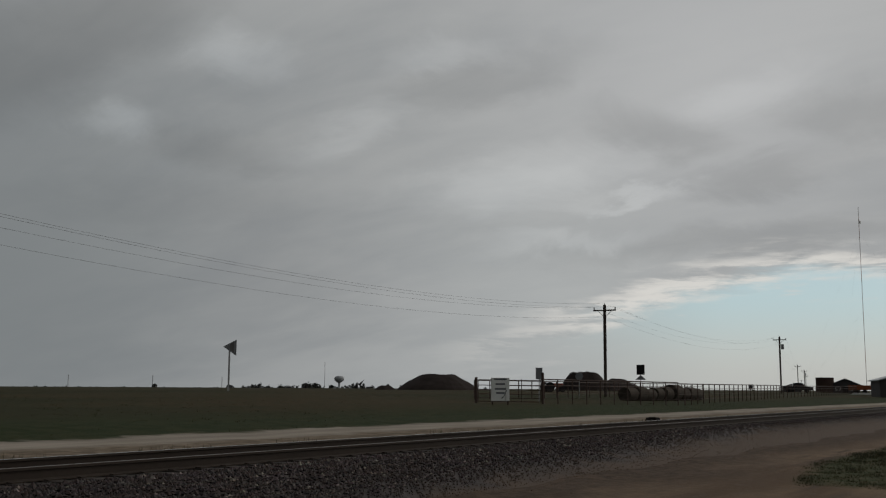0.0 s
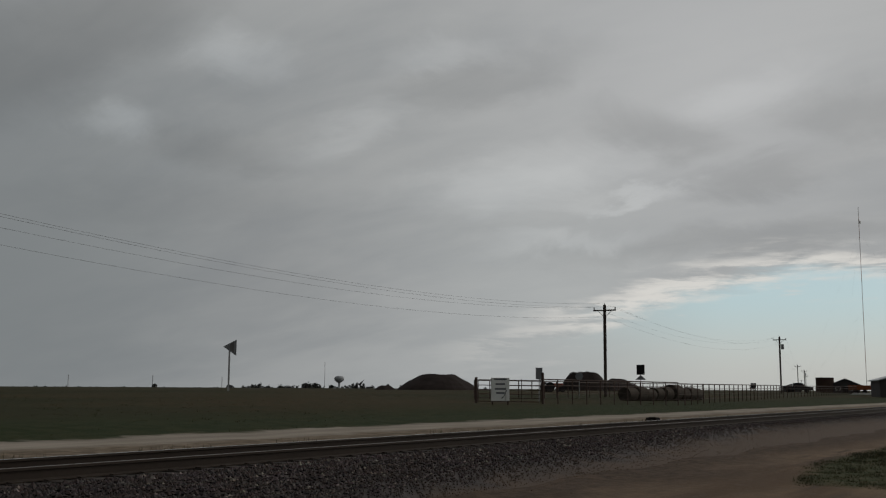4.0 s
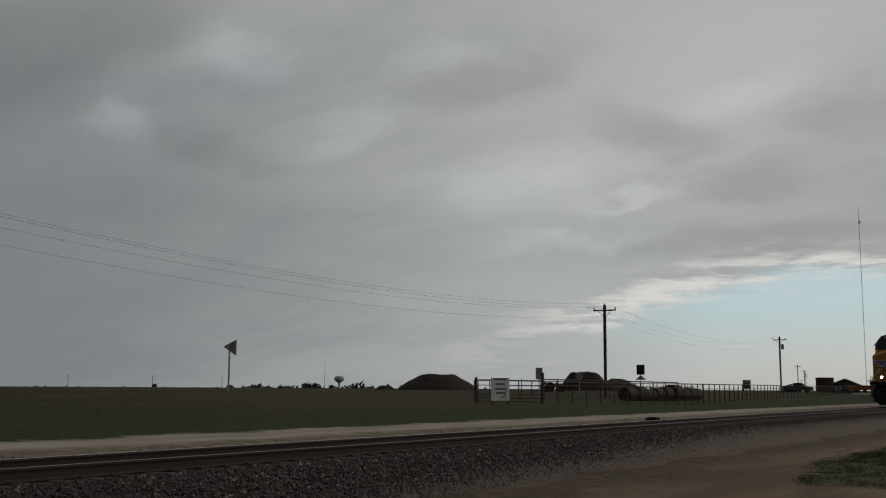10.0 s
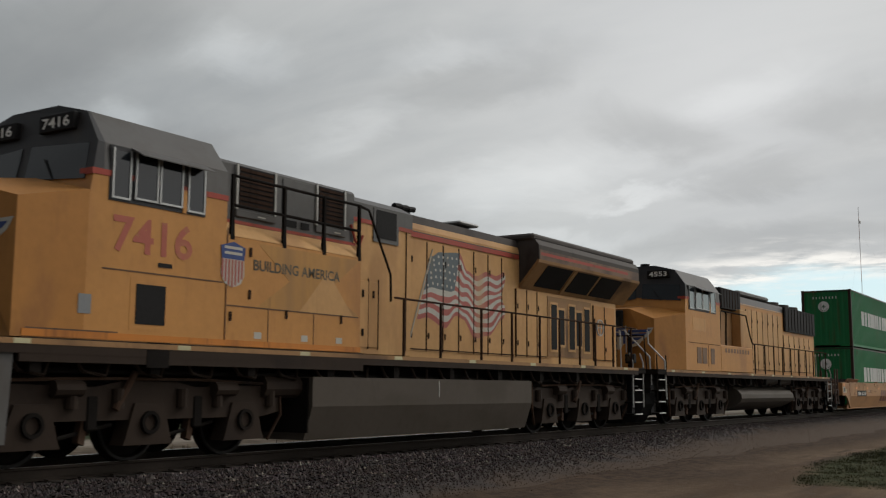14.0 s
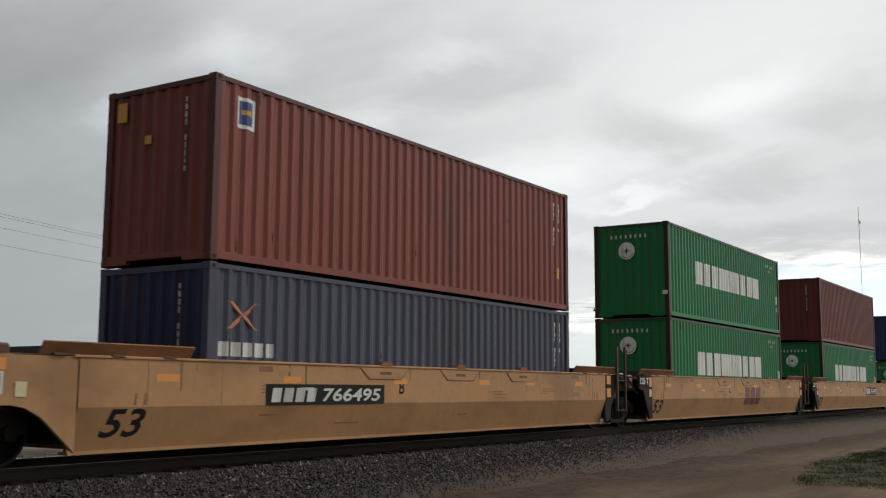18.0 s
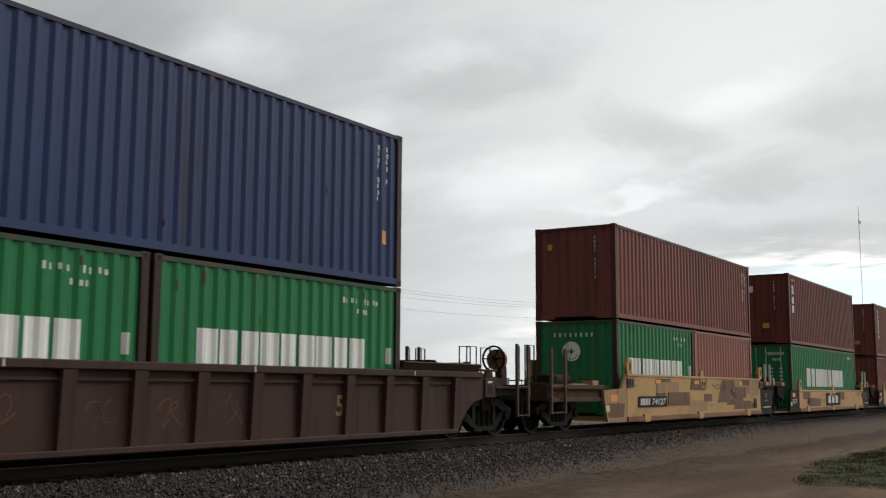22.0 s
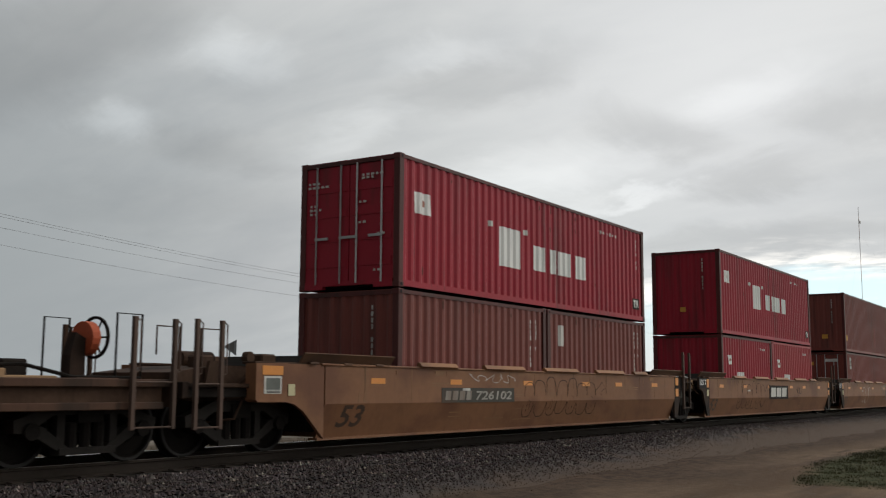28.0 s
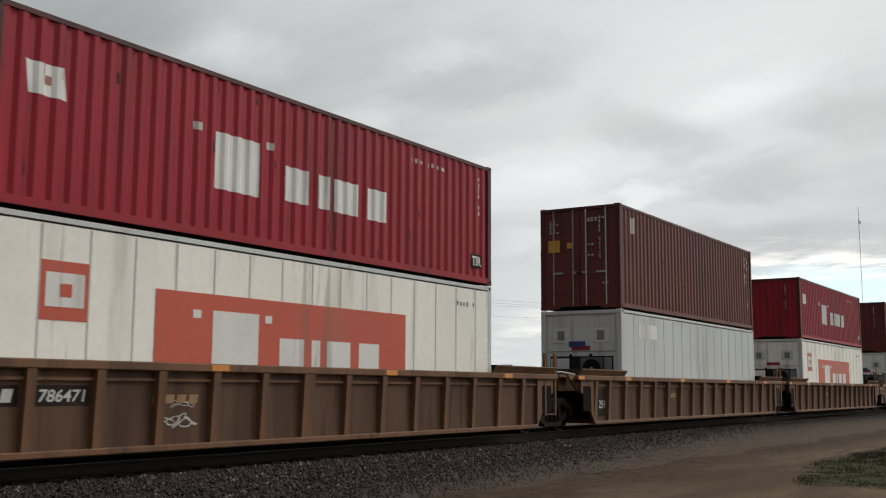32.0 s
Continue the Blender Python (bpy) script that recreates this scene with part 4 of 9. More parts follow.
def breaks(a, b, x0=0.15):
    xs = {a, b}
    k = math.floor((a - x0) / PITCH)
    while x0 + k * PITCH < b:
        for o in (0, FLAT, FLAT + SLOPE, PITCH - SLOPE):
            x = x0 + k * PITCH + o
            if a < x < b:
                xs.add(x)
        k += 1
    return sorted(xs)


def corrugated(a, b, z0, z1, y, lift=0.0, slant=0.0):
    """a strip of pressed steel in the plane y, seen from -y"""
    bm = bmesh.new()
    xs = breaks(a, b)
    lo = [bm.verts.new((x, y + wave(x) - lift, z0)) for x in xs]
    hi = [bm.verts.new((x + slant, y + wave(x + slant) - lift, z1)) for x in xs]
    for i in range(len(xs) - 1):
        bm.faces.new((lo[i], lo[i + 1], hi[i + 1], hi[i]))
    return bm


def cached(key, make):
    if key not in CACHE:
        CACHE[key] = make()
    return CACHE[key]


def container(length, height, mat, post_mat, label, doors=False, reefer=False, end_mat=None):
    """a steel freight container; x from its front end, y about its middle, z from its underside"""
    L, H, w = length, height, C_W / 2
    c = empty("shipping_container", label, "container", "containers on the train")
    k = (L, H, mat.name, post_mat.name)
    steel_roof = mat
    if reefer:
        side = cached(("rside",) + k, lambda: mesh_of("side_panel", box(0.12, L - 0.12, -w + 0.006, -w + 0.05, 0.16, H - 0.12), mat))
    else:
        side = cached(("side",) + k, lambda: mesh_of("side_panel", corrugated(0.15, L - 0.15, 0.14, H - 0.09, -w + 0.008), mat))
    part("side_panel", side, mat, c)
    o = part("side_panel", side, mat, c)
    o.matrix_basis = pose(L, 0, 0, 0, 0, 180)
    if reefer:
        seam = cached(("seam", H), lambda: mesh_of("panel_seam", box(-0.012, 0.012, -w - 0.001, -w + 0.01, 0.17, H - 0.13), post_mat))
        for i in range(1, int(L / 0.76)):
            s = part("panel_seam", seam, post_mat, c)
            s.location = (0.12 + i * 0.76, 0, 0)

    def end_wall():
        bm = corrugated(-w + 0.12, w - 0.12, 0.16, H - 0.1, 0.008)
        for v in bm.verts:
            v.co = (v.co.y, -v.co.x, v.co.z)
        return mesh_of("end_wall", bm, end_mat or mat)
    if reefer:
        unit(c, H, mat)
    elif doors:
        door_end(c, H, mat)
    else:
        part("end_wall", cached(("end",) + k, end_wall), mat, c)
    o = part("end_wall", cached(("end",) + k, end_wall), mat, c)
    o.matrix_basis = pose(L, 0, 0, 0, 0, 180)
    part("roof", cached(("roof",) + k, lambda: mesh_of("roof", box(0.02, L - 0.02, -w + 0.03, w - 0.03, H - 0.05, H - 0.015), steel_roof)), mat, c)
    part("floor", cached(("floor",) + k, lambda: mesh_of("floor", box(0.1, L - 0.1, -w + 0.06, w - 0.06, 0.05, 0.14), STEEL_DARK)), mat, c)
    top = cached(("trail",) + k, lambda: mesh_of("top_rail", box(0.15, L - 0.15, -w, -w + 0.06, H - 0.09, H - 0.02), RAIL_PAINT.get(mat.name, post_mat)))
    bot = cached(("brail",) + k, lambda: mesh_of("bottom_rail", box(0.15, L - 0.15, -w + 0.002, -w + 0.05, 0.03, 0.145), mat))
    for me, nm in ((top, "top_rail"), (bot, "bottom_rail")):
        part(nm, me, mat, c)
        o = part(nm, me, mat, c)
        o.matrix_basis = pose(L, 0, 0, 0, 0, 180)
    header = cached(("head",) + k, lambda: mesh_of("end_header", box(0.0, 0.08, -w + 0.15, w - 0.15, H - 0.11, H - 0.03), RAIL_PAINT.get(mat.name, post_mat)))

    def sill_mesh():
        bm = box(0.0, 0.10, -w + 0.15, w - 0.15, 0.08, 0.17)
        for a, b in ((-w + 0.15, -0.62), (0.62, w - 0.15)):
            quad_box(bm, 0.0, 0.10, a, b, 0.02, 0.08)
        return mesh_of("end_sill", bm, end_mat or mat)
    sill = cached(("sill",) + k, sill_mesh)
    for me, nm in ((header, "end_header"), (sill, "end_sill")):
        part(nm, me, mat, c)
        o = part(nm, me, mat, c)
        o.matrix_basis = pose(L, 0, 0, 0, 0, 180)
    post = cached(("post",) + k, lambda: mesh_of("corner_post", box(0.0, 0.155, -w, -w + 0.14, 0.1, H - 0.1, 0.012), post_mat))
    cast = cached(("cast", post_mat.name), lambda: mesh_of("corner_casting", box(-0.004, 0.174, -w - 0.004, -w + 0.158, 0, 0.118, 0.012), post_mat))
    hole = cached(("hole",), lambda: mesh_of("casting_hole", disc((0.085, -w - 0.0075, 0.06), 0, 0.036, "y", 0.003, 10), BLACK))
    for i, m in enumerate((pose(0, 0, 0), pose(L, 0, 0, 0, 0, 180))):
        for flip in (1, -1):
            q = part("corner_post", post, mat, c)
            q.matrix_basis = m @ Matrix.Diagonal((1, flip, 1, 1))
            for z in (0, H - 0.118):
                q = part("corner_casting", cast, mat, c)
                q.matrix_basis = m @ Matrix.Translation((0, 0, z)) @ Matrix.Diagonal((1, flip, 1, 1))
                if (i == 0) == (flip == 1):
                    hq = part("casting_hole", hole, BLACK, q)
    # scars and rust spots
    rng = random.Random(round(L * 10) + len(CACHE))
    rust = material("rust_scar", (0.060, 0.026, 0.016), 0.8, var=0.3)
    for k in range(0 if reefer else int(L * 0.9)):
        x = 0.15 + PITCH * rng.randint(1, int(L / PITCH) - 2) + rng.choice((0.0, 0.03, 0.14))
        z = rng.choice((rng.uniform(0.15, 0.45), rng.uniform(0.2, H - 0.4), H - 0.3))
        part("rust_scar", corrugated(x, x + rng.uniform(0.02, 0.05), z, z + rng.uniform(0.04, 0.17), -w + 0.008, 0.003), rust, c)
    return c


def door_end(c, H, mat):
    w = C_W / 2
    for s in (-1, 1):
        d = part("door", cached(("door", H, mat.name), lambda: mesh_of("door", box(0.03, 0.08, 0.012, w - 0.13, 0.17, H - 0.12), mat)), mat, c)
        d.matrix_basis = Matrix.Diagonal((1, s, 1, 1))
        for z in (0.45, 0.95, 1.45, 1.95):
            part("door_rib", cached(("rib", mat.name), lambda: mesh_of("door_rib", box(0.018, 0.029, 0.06, w - 0.2, 0, 0.16), mat)), mat, d).location = (0, 0, z)
        for y in (0.20, 0.80):
            r = part("lock_rod", cached(("rod", H), lambda: mesh_of("lock_rod", bar([(0, 0, 0.12), (0, 0, H - 0.1)], 0.019, 6), GALV)), GALV, d)
            r.location = (0.0, y, 0)
            part("rod_handle", cached(("rodh",), lambda: mesh_of("rod_handle", box(-0.02, 0.0, -0.30, 0.03, 1.0, 1.05), GALV)), GALV, d).location = (0, y, 0)


def unit(c, H, mat):
    """machinery end of a cooled container"""
    w = C_W / 2
    part("machinery_frame", box(0.05, 0.11, -w + 0.13, w - 0.13, 0.17, H - 0.12), mat, c)
    part("upper_panel", box(0.02, 0.05, -w + 0.2, w - 0.2, 1.75, H - 0.2, 0.01), mat, c)
    pale = material("hatch_pale", (0.58, 0.58, 0.55), 0.5, var=0.12)
    for y0, y1 in ((-0.85, -0.35), (0.35, 0.85)):
        h = part("service_hatch", box(0.008, 0.02, y0, y1, 1.98, 2.40, 0.01), pale, c)
        part("hatch_seal", box(0.004, 0.0075, y0 + 0.14, y1 - 0.14, 2.06, 2.32), SIGN_BACK, h)
    part("fan_opening", box(0.035, 0.048, -0.95, 0.95, 0.45, 1.62), BLACK, c)
    part("compressor_box", box(0.0, 0.034, 0.36, 0.92, 0.85, 1.56, 0.02), mat, c)
    part("controller", box(0.004, 0.034, 0.40, 0.60, 1.30, 1.50, 0.01), SIGN_BACK, c)
    part("fan_panel", box(0.015, 0.034, -0.66, 0.02, 0.95, 1.58, 0.01), material("fan_panel_grey", (0.10, 0.105, 0.105), 0.6), c)
    part("fan_guard", disc((0.002, -0.32, 1.27), 0.06, 0.27, "x", 0.012, 24), STEEL_DARK, c)
    part("fan_hub", disc((0.0, -0.32, 1.27), 0, 0.06, "x", 0.014, 16), SIGN_BACK, c)
    part("control_panel", box(0.0, 0.034, -0.92, -0.70, 0.95, 1.58, 0.01), SIGN_BACK, c)
    for y in (-0.3, 0.3):
        part("unit_hook", box(-0.012, 0.034, y - 0.04, y + 0.04, 1.60, 1.68, 0.008), STEEL_DARK, c)
    part("name_plate", box(0.010, 0.019, -0.28, 0.28, 1.78, 1.9), material("red_plate", (0.30, 0.03, 0.035), 0.5), c)


# marks painted on containers
def patch(c, a, b, z0, z1, mat, slant=0.0, flat=False, name="paint_mark"):
    w = C_W / 2
    if flat:
        return part(name, box(a, b, -w - 0.002, -w + 0.004, z0, z1), mat, c)
    return part(name, corrugated(a, b, z0, z1, -w + 0.008, 0.004, slant), mat, c)


def name_blocks(c, a, b, z0, z1, mat, n, gap=0.13, flat=False, words=None):
    """a worn painted name, as plain blocks the size of its characters"""
    widths = words or [1.0] * n
    unit_w = (b - a) / sum(widths)
    x = a
    for wd in widths:
        if wd > 0:
            h = z1 - z0
            for a0, a1 in ((0, 1),):
                patch(c, x, x + unit_w * wd * (1 - gap), z0 + h * a0, z0 + h * a1, mat, flat=flat, name="name_block")
        x += unit_w * abs(wd)


def code_marks(c, a, z, mat, count=9, h=0.105, w=0.055, pitch=0.125, flat=False):
    for i in range(count):
        if i != 4:
            v = (i * 7 + int(a * 10)) % 5
            patch(c, a + i * pitch, a + i * pitch + w * (0.6 + 0.12 * v), z + 0.008 * (v % 3), z + h * (0.82 + 0.06 * (v % 4)), mat, flat=flat, name="code_mark")


def code_column(c, x, z, mat, count=9):
    for i in range(count):
        if i not in (4,):
            v = (i * 7 + int(x * 10)) % 5
            patch(c, x + 0.004 * v, x + 0.034 + 0.006 * v, z - i * 0.122 - 0.075 - 0.006 * v, z - i * 0.122, mat, name="code_mark")


def end_mark(c, y, z, w, h, mat, name="paint_mark"):
    return part(name, box(-0.0125, -0.006, y - w / 2, y + w / 2, z - h / 2, z + h / 2), mat, c)


def end_text(c, y, z, w, h, mat):
    """lines of small stencilled text on an end"""
    n = max(1, round(h / 0.075))
    for k in range(n):
        wk = w * (0.75 + 0.25 * math.sin(k * 2.3 + y * 7))
        for j in range(max(1, round(wk / 0.11))):
            end_mark(c, y + w / 2 - 0.04 - j * 0.11, z + h / 2 - (k + 0.5) * h / n, 0.07 if (j + k) % 3 else 0.045, 0.042, mat, "code_mark")


def end_code(c, z, mat, count=8, y0=0.62, pitch=0.16, drop=-1):
    for i in range(count):
        if i != drop:
            end_mark(c, y0 - i * pitch, z, 0.055, 0.11, mat, "code_mark")


def end_column(c, y, z, mat, count=9):
    for i in range(count):
        if i != 4:
            end_mark(c, y, z - i * 0.122, 0.032 + 0.005 * (i * 7 % 4), 0.08 + 0.006 * (i * 5 % 4), mat, "code_mark")


def emblem_disc(c, y, z, r, mat, core):
    e = part("round_emblem", disc((-0.013, y, z), 0, r, "x", 0.006, 20), mat, c, "white round emblem")
    for k in range(4):
        a = k * math.pi / 4
        l, w = (r * 0.5, r * 0.075) if k % 2 == 0 else (r * 0.34, r * 0.07)
        p = [(l, 0), (0, w), (-l, 0), (0, -w)]
        part("emblem_ray", prism([(y + u * math.cos(a) - v * math.sin(a), z + u * math.sin(a) + v * math.cos(a)) for u, v in p], "x", -0.017 - 0.0004 * k, -0.014), core, e)
    for k in range(5):
        a = -2.6 + k * 0.42
        part("emblem_tick", disc((-0.016, y + r * 0.78 * math.cos(a), z + r * 0.78 * math.sin(a)), 0, r * 0.09, "x", 0.002, 6), core, e)


def flag_mark(c, x, z, mat, core, s=1.0):
    patch(c, x, x + 0.58 * s, z, z + 0.42 * s, mat, slant=-0.08, name="flag_mark")
    patch(c, x + 0.215 * s, x + 0.335 * s, z + 0.15 * s, z + 0.27 * s, FLAG_CORE, name="flag_emblem").location = (0, -0.004, 0)


GREEN = paint("container_green", (0.012, 0.155, 0.050), amount=0.05)
GREEN_DEEP = paint("container_deep_green", (0.010, 0.105, 0.042), amount=0.08)
BROWN = paint("container_brown", (0.168, 0.045, 0.034), dirt=(0.07, 0.03, 0.025), amount=0.2)
MAROON = paint("container_maroon", (0.135, 0.026, 0.021), dirt=(0.06, 0.025, 0.02), amount=0.2)
MAROON_BROWN = paint("container_maroon_brown", (0.130, 0.034, 0.029), dirt=(0.06, 0.025, 0.02), amount=0.25)
OXIDE = paint("container_oxide_red", (0.180, 0.043, 0.032), dirt=(0.08, 0.03, 0.02), amount=0.2)
SALMON = paint("container_faded_red", (0.280, 0.108, 0.080), dirt=(0.12, 0.05, 0.035), amount=0.2)
RED = paint("container_red", (0.290, 0.012, 0.026), dirt=(0.10, 0.02, 0.02), amount=0.2)
BRIGHT_RED = paint("container_bright_red", (0.320, 0.030, 0.038), dirt=(0.17, 0.035, 0.03), amount=0.2)
BLUE = paint("container_blue", (0.020, 0.035, 0.108), dirt=(0.03, 0.025, 0.03), amount=0.15)
SLATE = paint("container_slate_blue", (0.055, 0.058, 0.085), dirt=(0.03, 0.03, 0.035), amount=0.2)
CREAM = paint("cool_box_white", (0.86, 0.84, 0.76), dirt=(0.33, 0.29, 0.22), amount=0.18)
COOL_WHITE = paint("cool_box_pale", (0.55, 0.57, 0.56), dirt=(0.33, 0.32, 0.28), amount=0.15)
LOGO_RED = paint("panel_red", (0.52, 0.105, 0.065), dirt=(0.3, 0.15, 0.12), amount=0.15)
RUST_POST = paint("rusty_post", (0.045, 0.021, 0.014), dirt=(0.02, 0.012, 0.01), amount=0.5)
DARK_GREEN_POST = paint("dark_green_post", (0.020, 0.055, 0.032), amount=0.4)
RAIL_PAINT.update({"container_green": DARK_GREEN_POST, "container_deep_green": DARK_GREEN_POST, "container_blue": paint("dark_navy_rail", (0.014, 0.017, 0.045), amount=0.2)})
STD, HC = 2.591, 2.896
L40, L20 = 12.192, 6.058


FLAG_CORE = material("flag_emblem_brown", (0.34, 0.16, 0.12), 0.6)
POST_RED = paint("dark_red_post", (0.085, 0.022, 0.019), dirt=(0.04, 0.018, 0.014), amount=0.4)


def green_marks(c, H, L=L40, z=1.35):
    k = L / L40
    big = L > 10
    if big:
        name_blocks(c, 2.5, 9.5, 1.18, 1.92, WHITE, 9)
    else:
        name_blocks(c, 0.9, 5.0, 1.06, 1.58, WHITE, 9)
    code_marks(c, L - 1.75, H - 0.40, OLD_WHITE)
    code_marks(c, L - 1.3, H - 0.58, OLD_WHITE, 3)
    patch(c, L - 0.42, L - 0.30, 1.15, 1.45, OLD_WHITE)
    patch(c, L - 0.42, L - 0.30, 0.85, 1.0, YELLOW)
    end_code(c, H - 0.40, OLD_WHITE)
    emblem_disc(c, 0.12, H - 0.85, 0.27, WHITE, GREEN_DEEP)
    for x in (0.95,):
        patch(c, x, x + 0.06, H - 0.36, H - 0.16, DARK_GREEN_POST)


def plain_marks(c, H, L=L40, mark=None):
    code_column(c, L - 0.75, H - 0.30, OLD_WHITE, 9)
    code_column(c, L - 0.48, H - 0.30, OLD_WHITE, 6)
    patch(c, L - 0.62, L - 0.45, 0.75, 1.0, YELLOW)
    end_column(c, -0.62, H - 0.35, OLD_WHITE, 10)
    if mark == "corner":
        end_mark(c, 0.85, H - 0.38, 0.22, 0.32, YELLOW)
        end_mark(c, 0.22, H - 0.9, 0.14, 0.14, YELLOW)
    elif mark == "low":
        end_mark(c, -0.25, 0.75, 0.28, 0.2, YELLOW)
    elif mark == "triangle":
        end_mark(c, 0.75, H - 0.55, 0.14, 0.16, YELLOW)


def red_marks(c, H, L=L40, mat_core=RED):
    if L > 10:
        flag_mark(c, 0.58, H - 1.10, WHITE, mat_core)
        patch(c, 3.40, 3.56, H - 0.98, H - 0.86, OLD_WHITE), patch(c, 5.0, 5.16, H - 0.98, H - 0.86, OLD_WHITE)
        name_blocks(c, 3.85, 4.95, H - 1.80, H - 0.92, WHITE, 1, 0.1)
        name_blocks(c, 5.45, 8.55, H - 1.75, H - 1.17, WHITE, 4, 0.3, words=[1, 0.55, 1.1, 1])
        code_marks(c, 9.15, H - 0.42, OLD_WHITE, 11, 0.09, 0.05, 0.115)
        code_column(c, L - 0.5, H - 0.3, OLD_WHITE, 7)
        part("plate", box(L - 0.86, L - 0.42, -C_W / 2 - 0.003, -C_W / 2 + 0.002, 0.32, 0.62), CHARCOAL, c)
        lettering("TIR", 0.20, WHITE, c, on_side(L - 0.82, -C_W / 2 - 0.006, 0.37), "stencil", width=0.36)
    else:
        flag_mark(c, 0.75, H - 1.0, WHITE, mat_core, 0.75)
        name_blocks(c, 1.75, 2.55, H - 1.95, H - 1.25, WHITE, 1, 0.1)
        name_blocks(c, 2.85, 4.75, H - 1.95, H - 1.52, WHITE, 4, 0.28, words=[1, 0.55, 1.1, 1])
        code_marks(c, L - 1.6, H - 0.42, OLD_WHITE, 6)


# ---------------------------------------------------------------- trucks and well cars
def freight_truck(car, xc, r=0.46):
    """two-axle truck: side frames, springs, bolster and wheelsets"""
    def frame_mesh():
        bm = prism([(-1.14, 0.60), (-0.95, 0.66), (-0.55, 0.82), (0.55, 0.82), (0.95, 0.66), (1.14, 0.60), (1.12, 0.44), (0.92, 0.44), (0.55, 0.66), (-0.55, 0.66), (-0.92, 0.44), (-1.12, 0.44)], "y", -0.09, 0.09)
        for s in (-1, 1):
            b2 = prism([(s * 0.98, 0.52), (s * 0.82, 0.40), (s * 0.40, 0.17), (s * 0.30, 0.24), (s * 0.70, 0.52)], "y", -0.08, 0.08)
            me = bpy.data.meshes.new("t")
            b2.to_mesh(me)
            b2.free()
            bm.from_mesh(me)
            bpy.data.meshes.remove(me)
            quad_box(bm, s * 0.42 - 0.06, s * 0.42 + 0.06, -0.07, 0.07, 0.22, 0.70)
        quad_box(bm, -0.45, 0.45, -0.10, 0.10, 0.15, 0.24)
        return mesh_of("side_frame", bm, FRAME_STEEL)
    fm = cached(("sideframe",), frame_mesh)
    for y in (-1.02, 1.02):
        q = part("side_frame", fm, FRAME_STEEL, car)
        q.location = (xc, y, 0)
        for sx in (-0.22, 0.0, 0.22):
            s = part("spring", cached(("spring",), lambda: mesh_of("spring", bar([(0, 0, 0.24), (0, 0, 0.56)], 0.075, 8), STEEL_DARK)), STEEL_DARK, q)
            s.location = (sx, -0.01 if y < 0 else 0.01, 0)
        for sx in (-0.89, 0.89):
            s = part("bearing_cap", cached(("bcap",), lambda: mesh_of("bearing_cap", disc((0, -0.14, 0), 0, 0.11, "y", 0.28, 14), WHEEL_STEEL)), WHEEL_STEEL, q)
            s.location = (sx, 0, r)
    part("bolster", box(xc - 0.2, xc + 0.2, -1.15, 1.15, 0.56, 0.78), STEEL_DARK, car)
    for sx in (-0.89, 0.89):
        wheelset(car, xc + sx, r)


WHEELSETS = []


def wheelset(car, x, r):
    """axle with two flanged wheels"""
    def make():
        bm = bar([(0, -1.1, 0), (0, 1.1, 0)], 0.085, 10)
        for s in (-1, 1):
            prof = [(0.10, 0.84), (0.16, 0.84), (0.20, 0.80), (r - 0.07, 0.76), (r - 0.05, 0.82), (r, 0.82), (r, 0.72), (r + 0.025, 0.70), (r + 0.025, 0.685), (r - 0.05, 0.685), (r - 0.07, 0.71), (0.2, 0.72), (0.10, 0.70)]
            rows = [[bm.verts.new((a * math.cos(2 * math.pi * k / 28), s * b, a * math.sin(2 * math.pi * k / 28))) for k in range(28)] for a, b in prof]
            for p, q in zip(rows, rows[1:]):
                for k in range(28):
                    bm.faces.new((p[k], p[(k + 1) % 28], q[(k + 1) % 28], q[k]))
        bmesh.ops.recalc_face_normals(bm, faces=bm.faces)
        return mesh_of("wheelset", bm, WHEEL_STEEL)
    q = part("wheelset", cached(("wheelset", r), make), WHEEL_STEEL, car)
    q.location = (x, 0, r)
    for s in (-0.835, 0.775):
        part("bright_rim", cached(("rim", r), lambda: mesh_of("bright_rim", disc((0, 0, 0), r - 0.045, r - 0.005, "y", 0.06, 28), TREAD)), TREAD, q).location = (0, s + (0.012 if s > 0 else -0.012), 0)
    WHEELSETS.append((q, x, r, car))


VALVE_GREY = paint("valve_grey_green", (0.050, 0.055, 0.048), dirt=(0.03, 0.024, 0.018), amount=0.45, rough=0.7)
LADDER_BROWN = paint("ladder_brown", (0.092, 0.058, 0.044), dirt=(0.045, 0.03, 0.022), amount=0.5, rough=0.65, spec=0.2)


def ladder(car, x, y, z0, z1, w, mat, tall=0.0):
    """two uprights with rungs, facing the side"""
    part("ladder_upright", box(x - w / 2 - 0.035, x - w / 2 + 0.035, y - 0.03, y + 0.03, z0, z1 + tall, 0.006), mat, car)
    part("ladder_upright", box(x + w / 2 - 0.035, x + w / 2 + 0.035, y - 0.03, y + 0.03, z0, z1 + tall, 0.006), mat, car)
    n = max(2, int((z1 - z0) / 0.33))
    for i in range(n):
        z = z0 + 0.03 + (z1 - z0 - 0.06) * i / (n - 1)
        part("rung", bar([(x - w / 2, y - 0.01, z), (x + w / 2, y - 0.01, z)], 0.014, 6), mat, car)
    if tall:
        for s in (-1, 1):
            xx = x + s * w / 2
            part("grab_iron", bar([(xx + 0.03, y, z1 + 0.1), (xx + 0.11, y, z1 + 0.12), (xx + 0.11, y, z1 + tall - 0.06), (xx + 0.03, y, z1 + tall - 0.02)], 0.012, 6), mat, car)


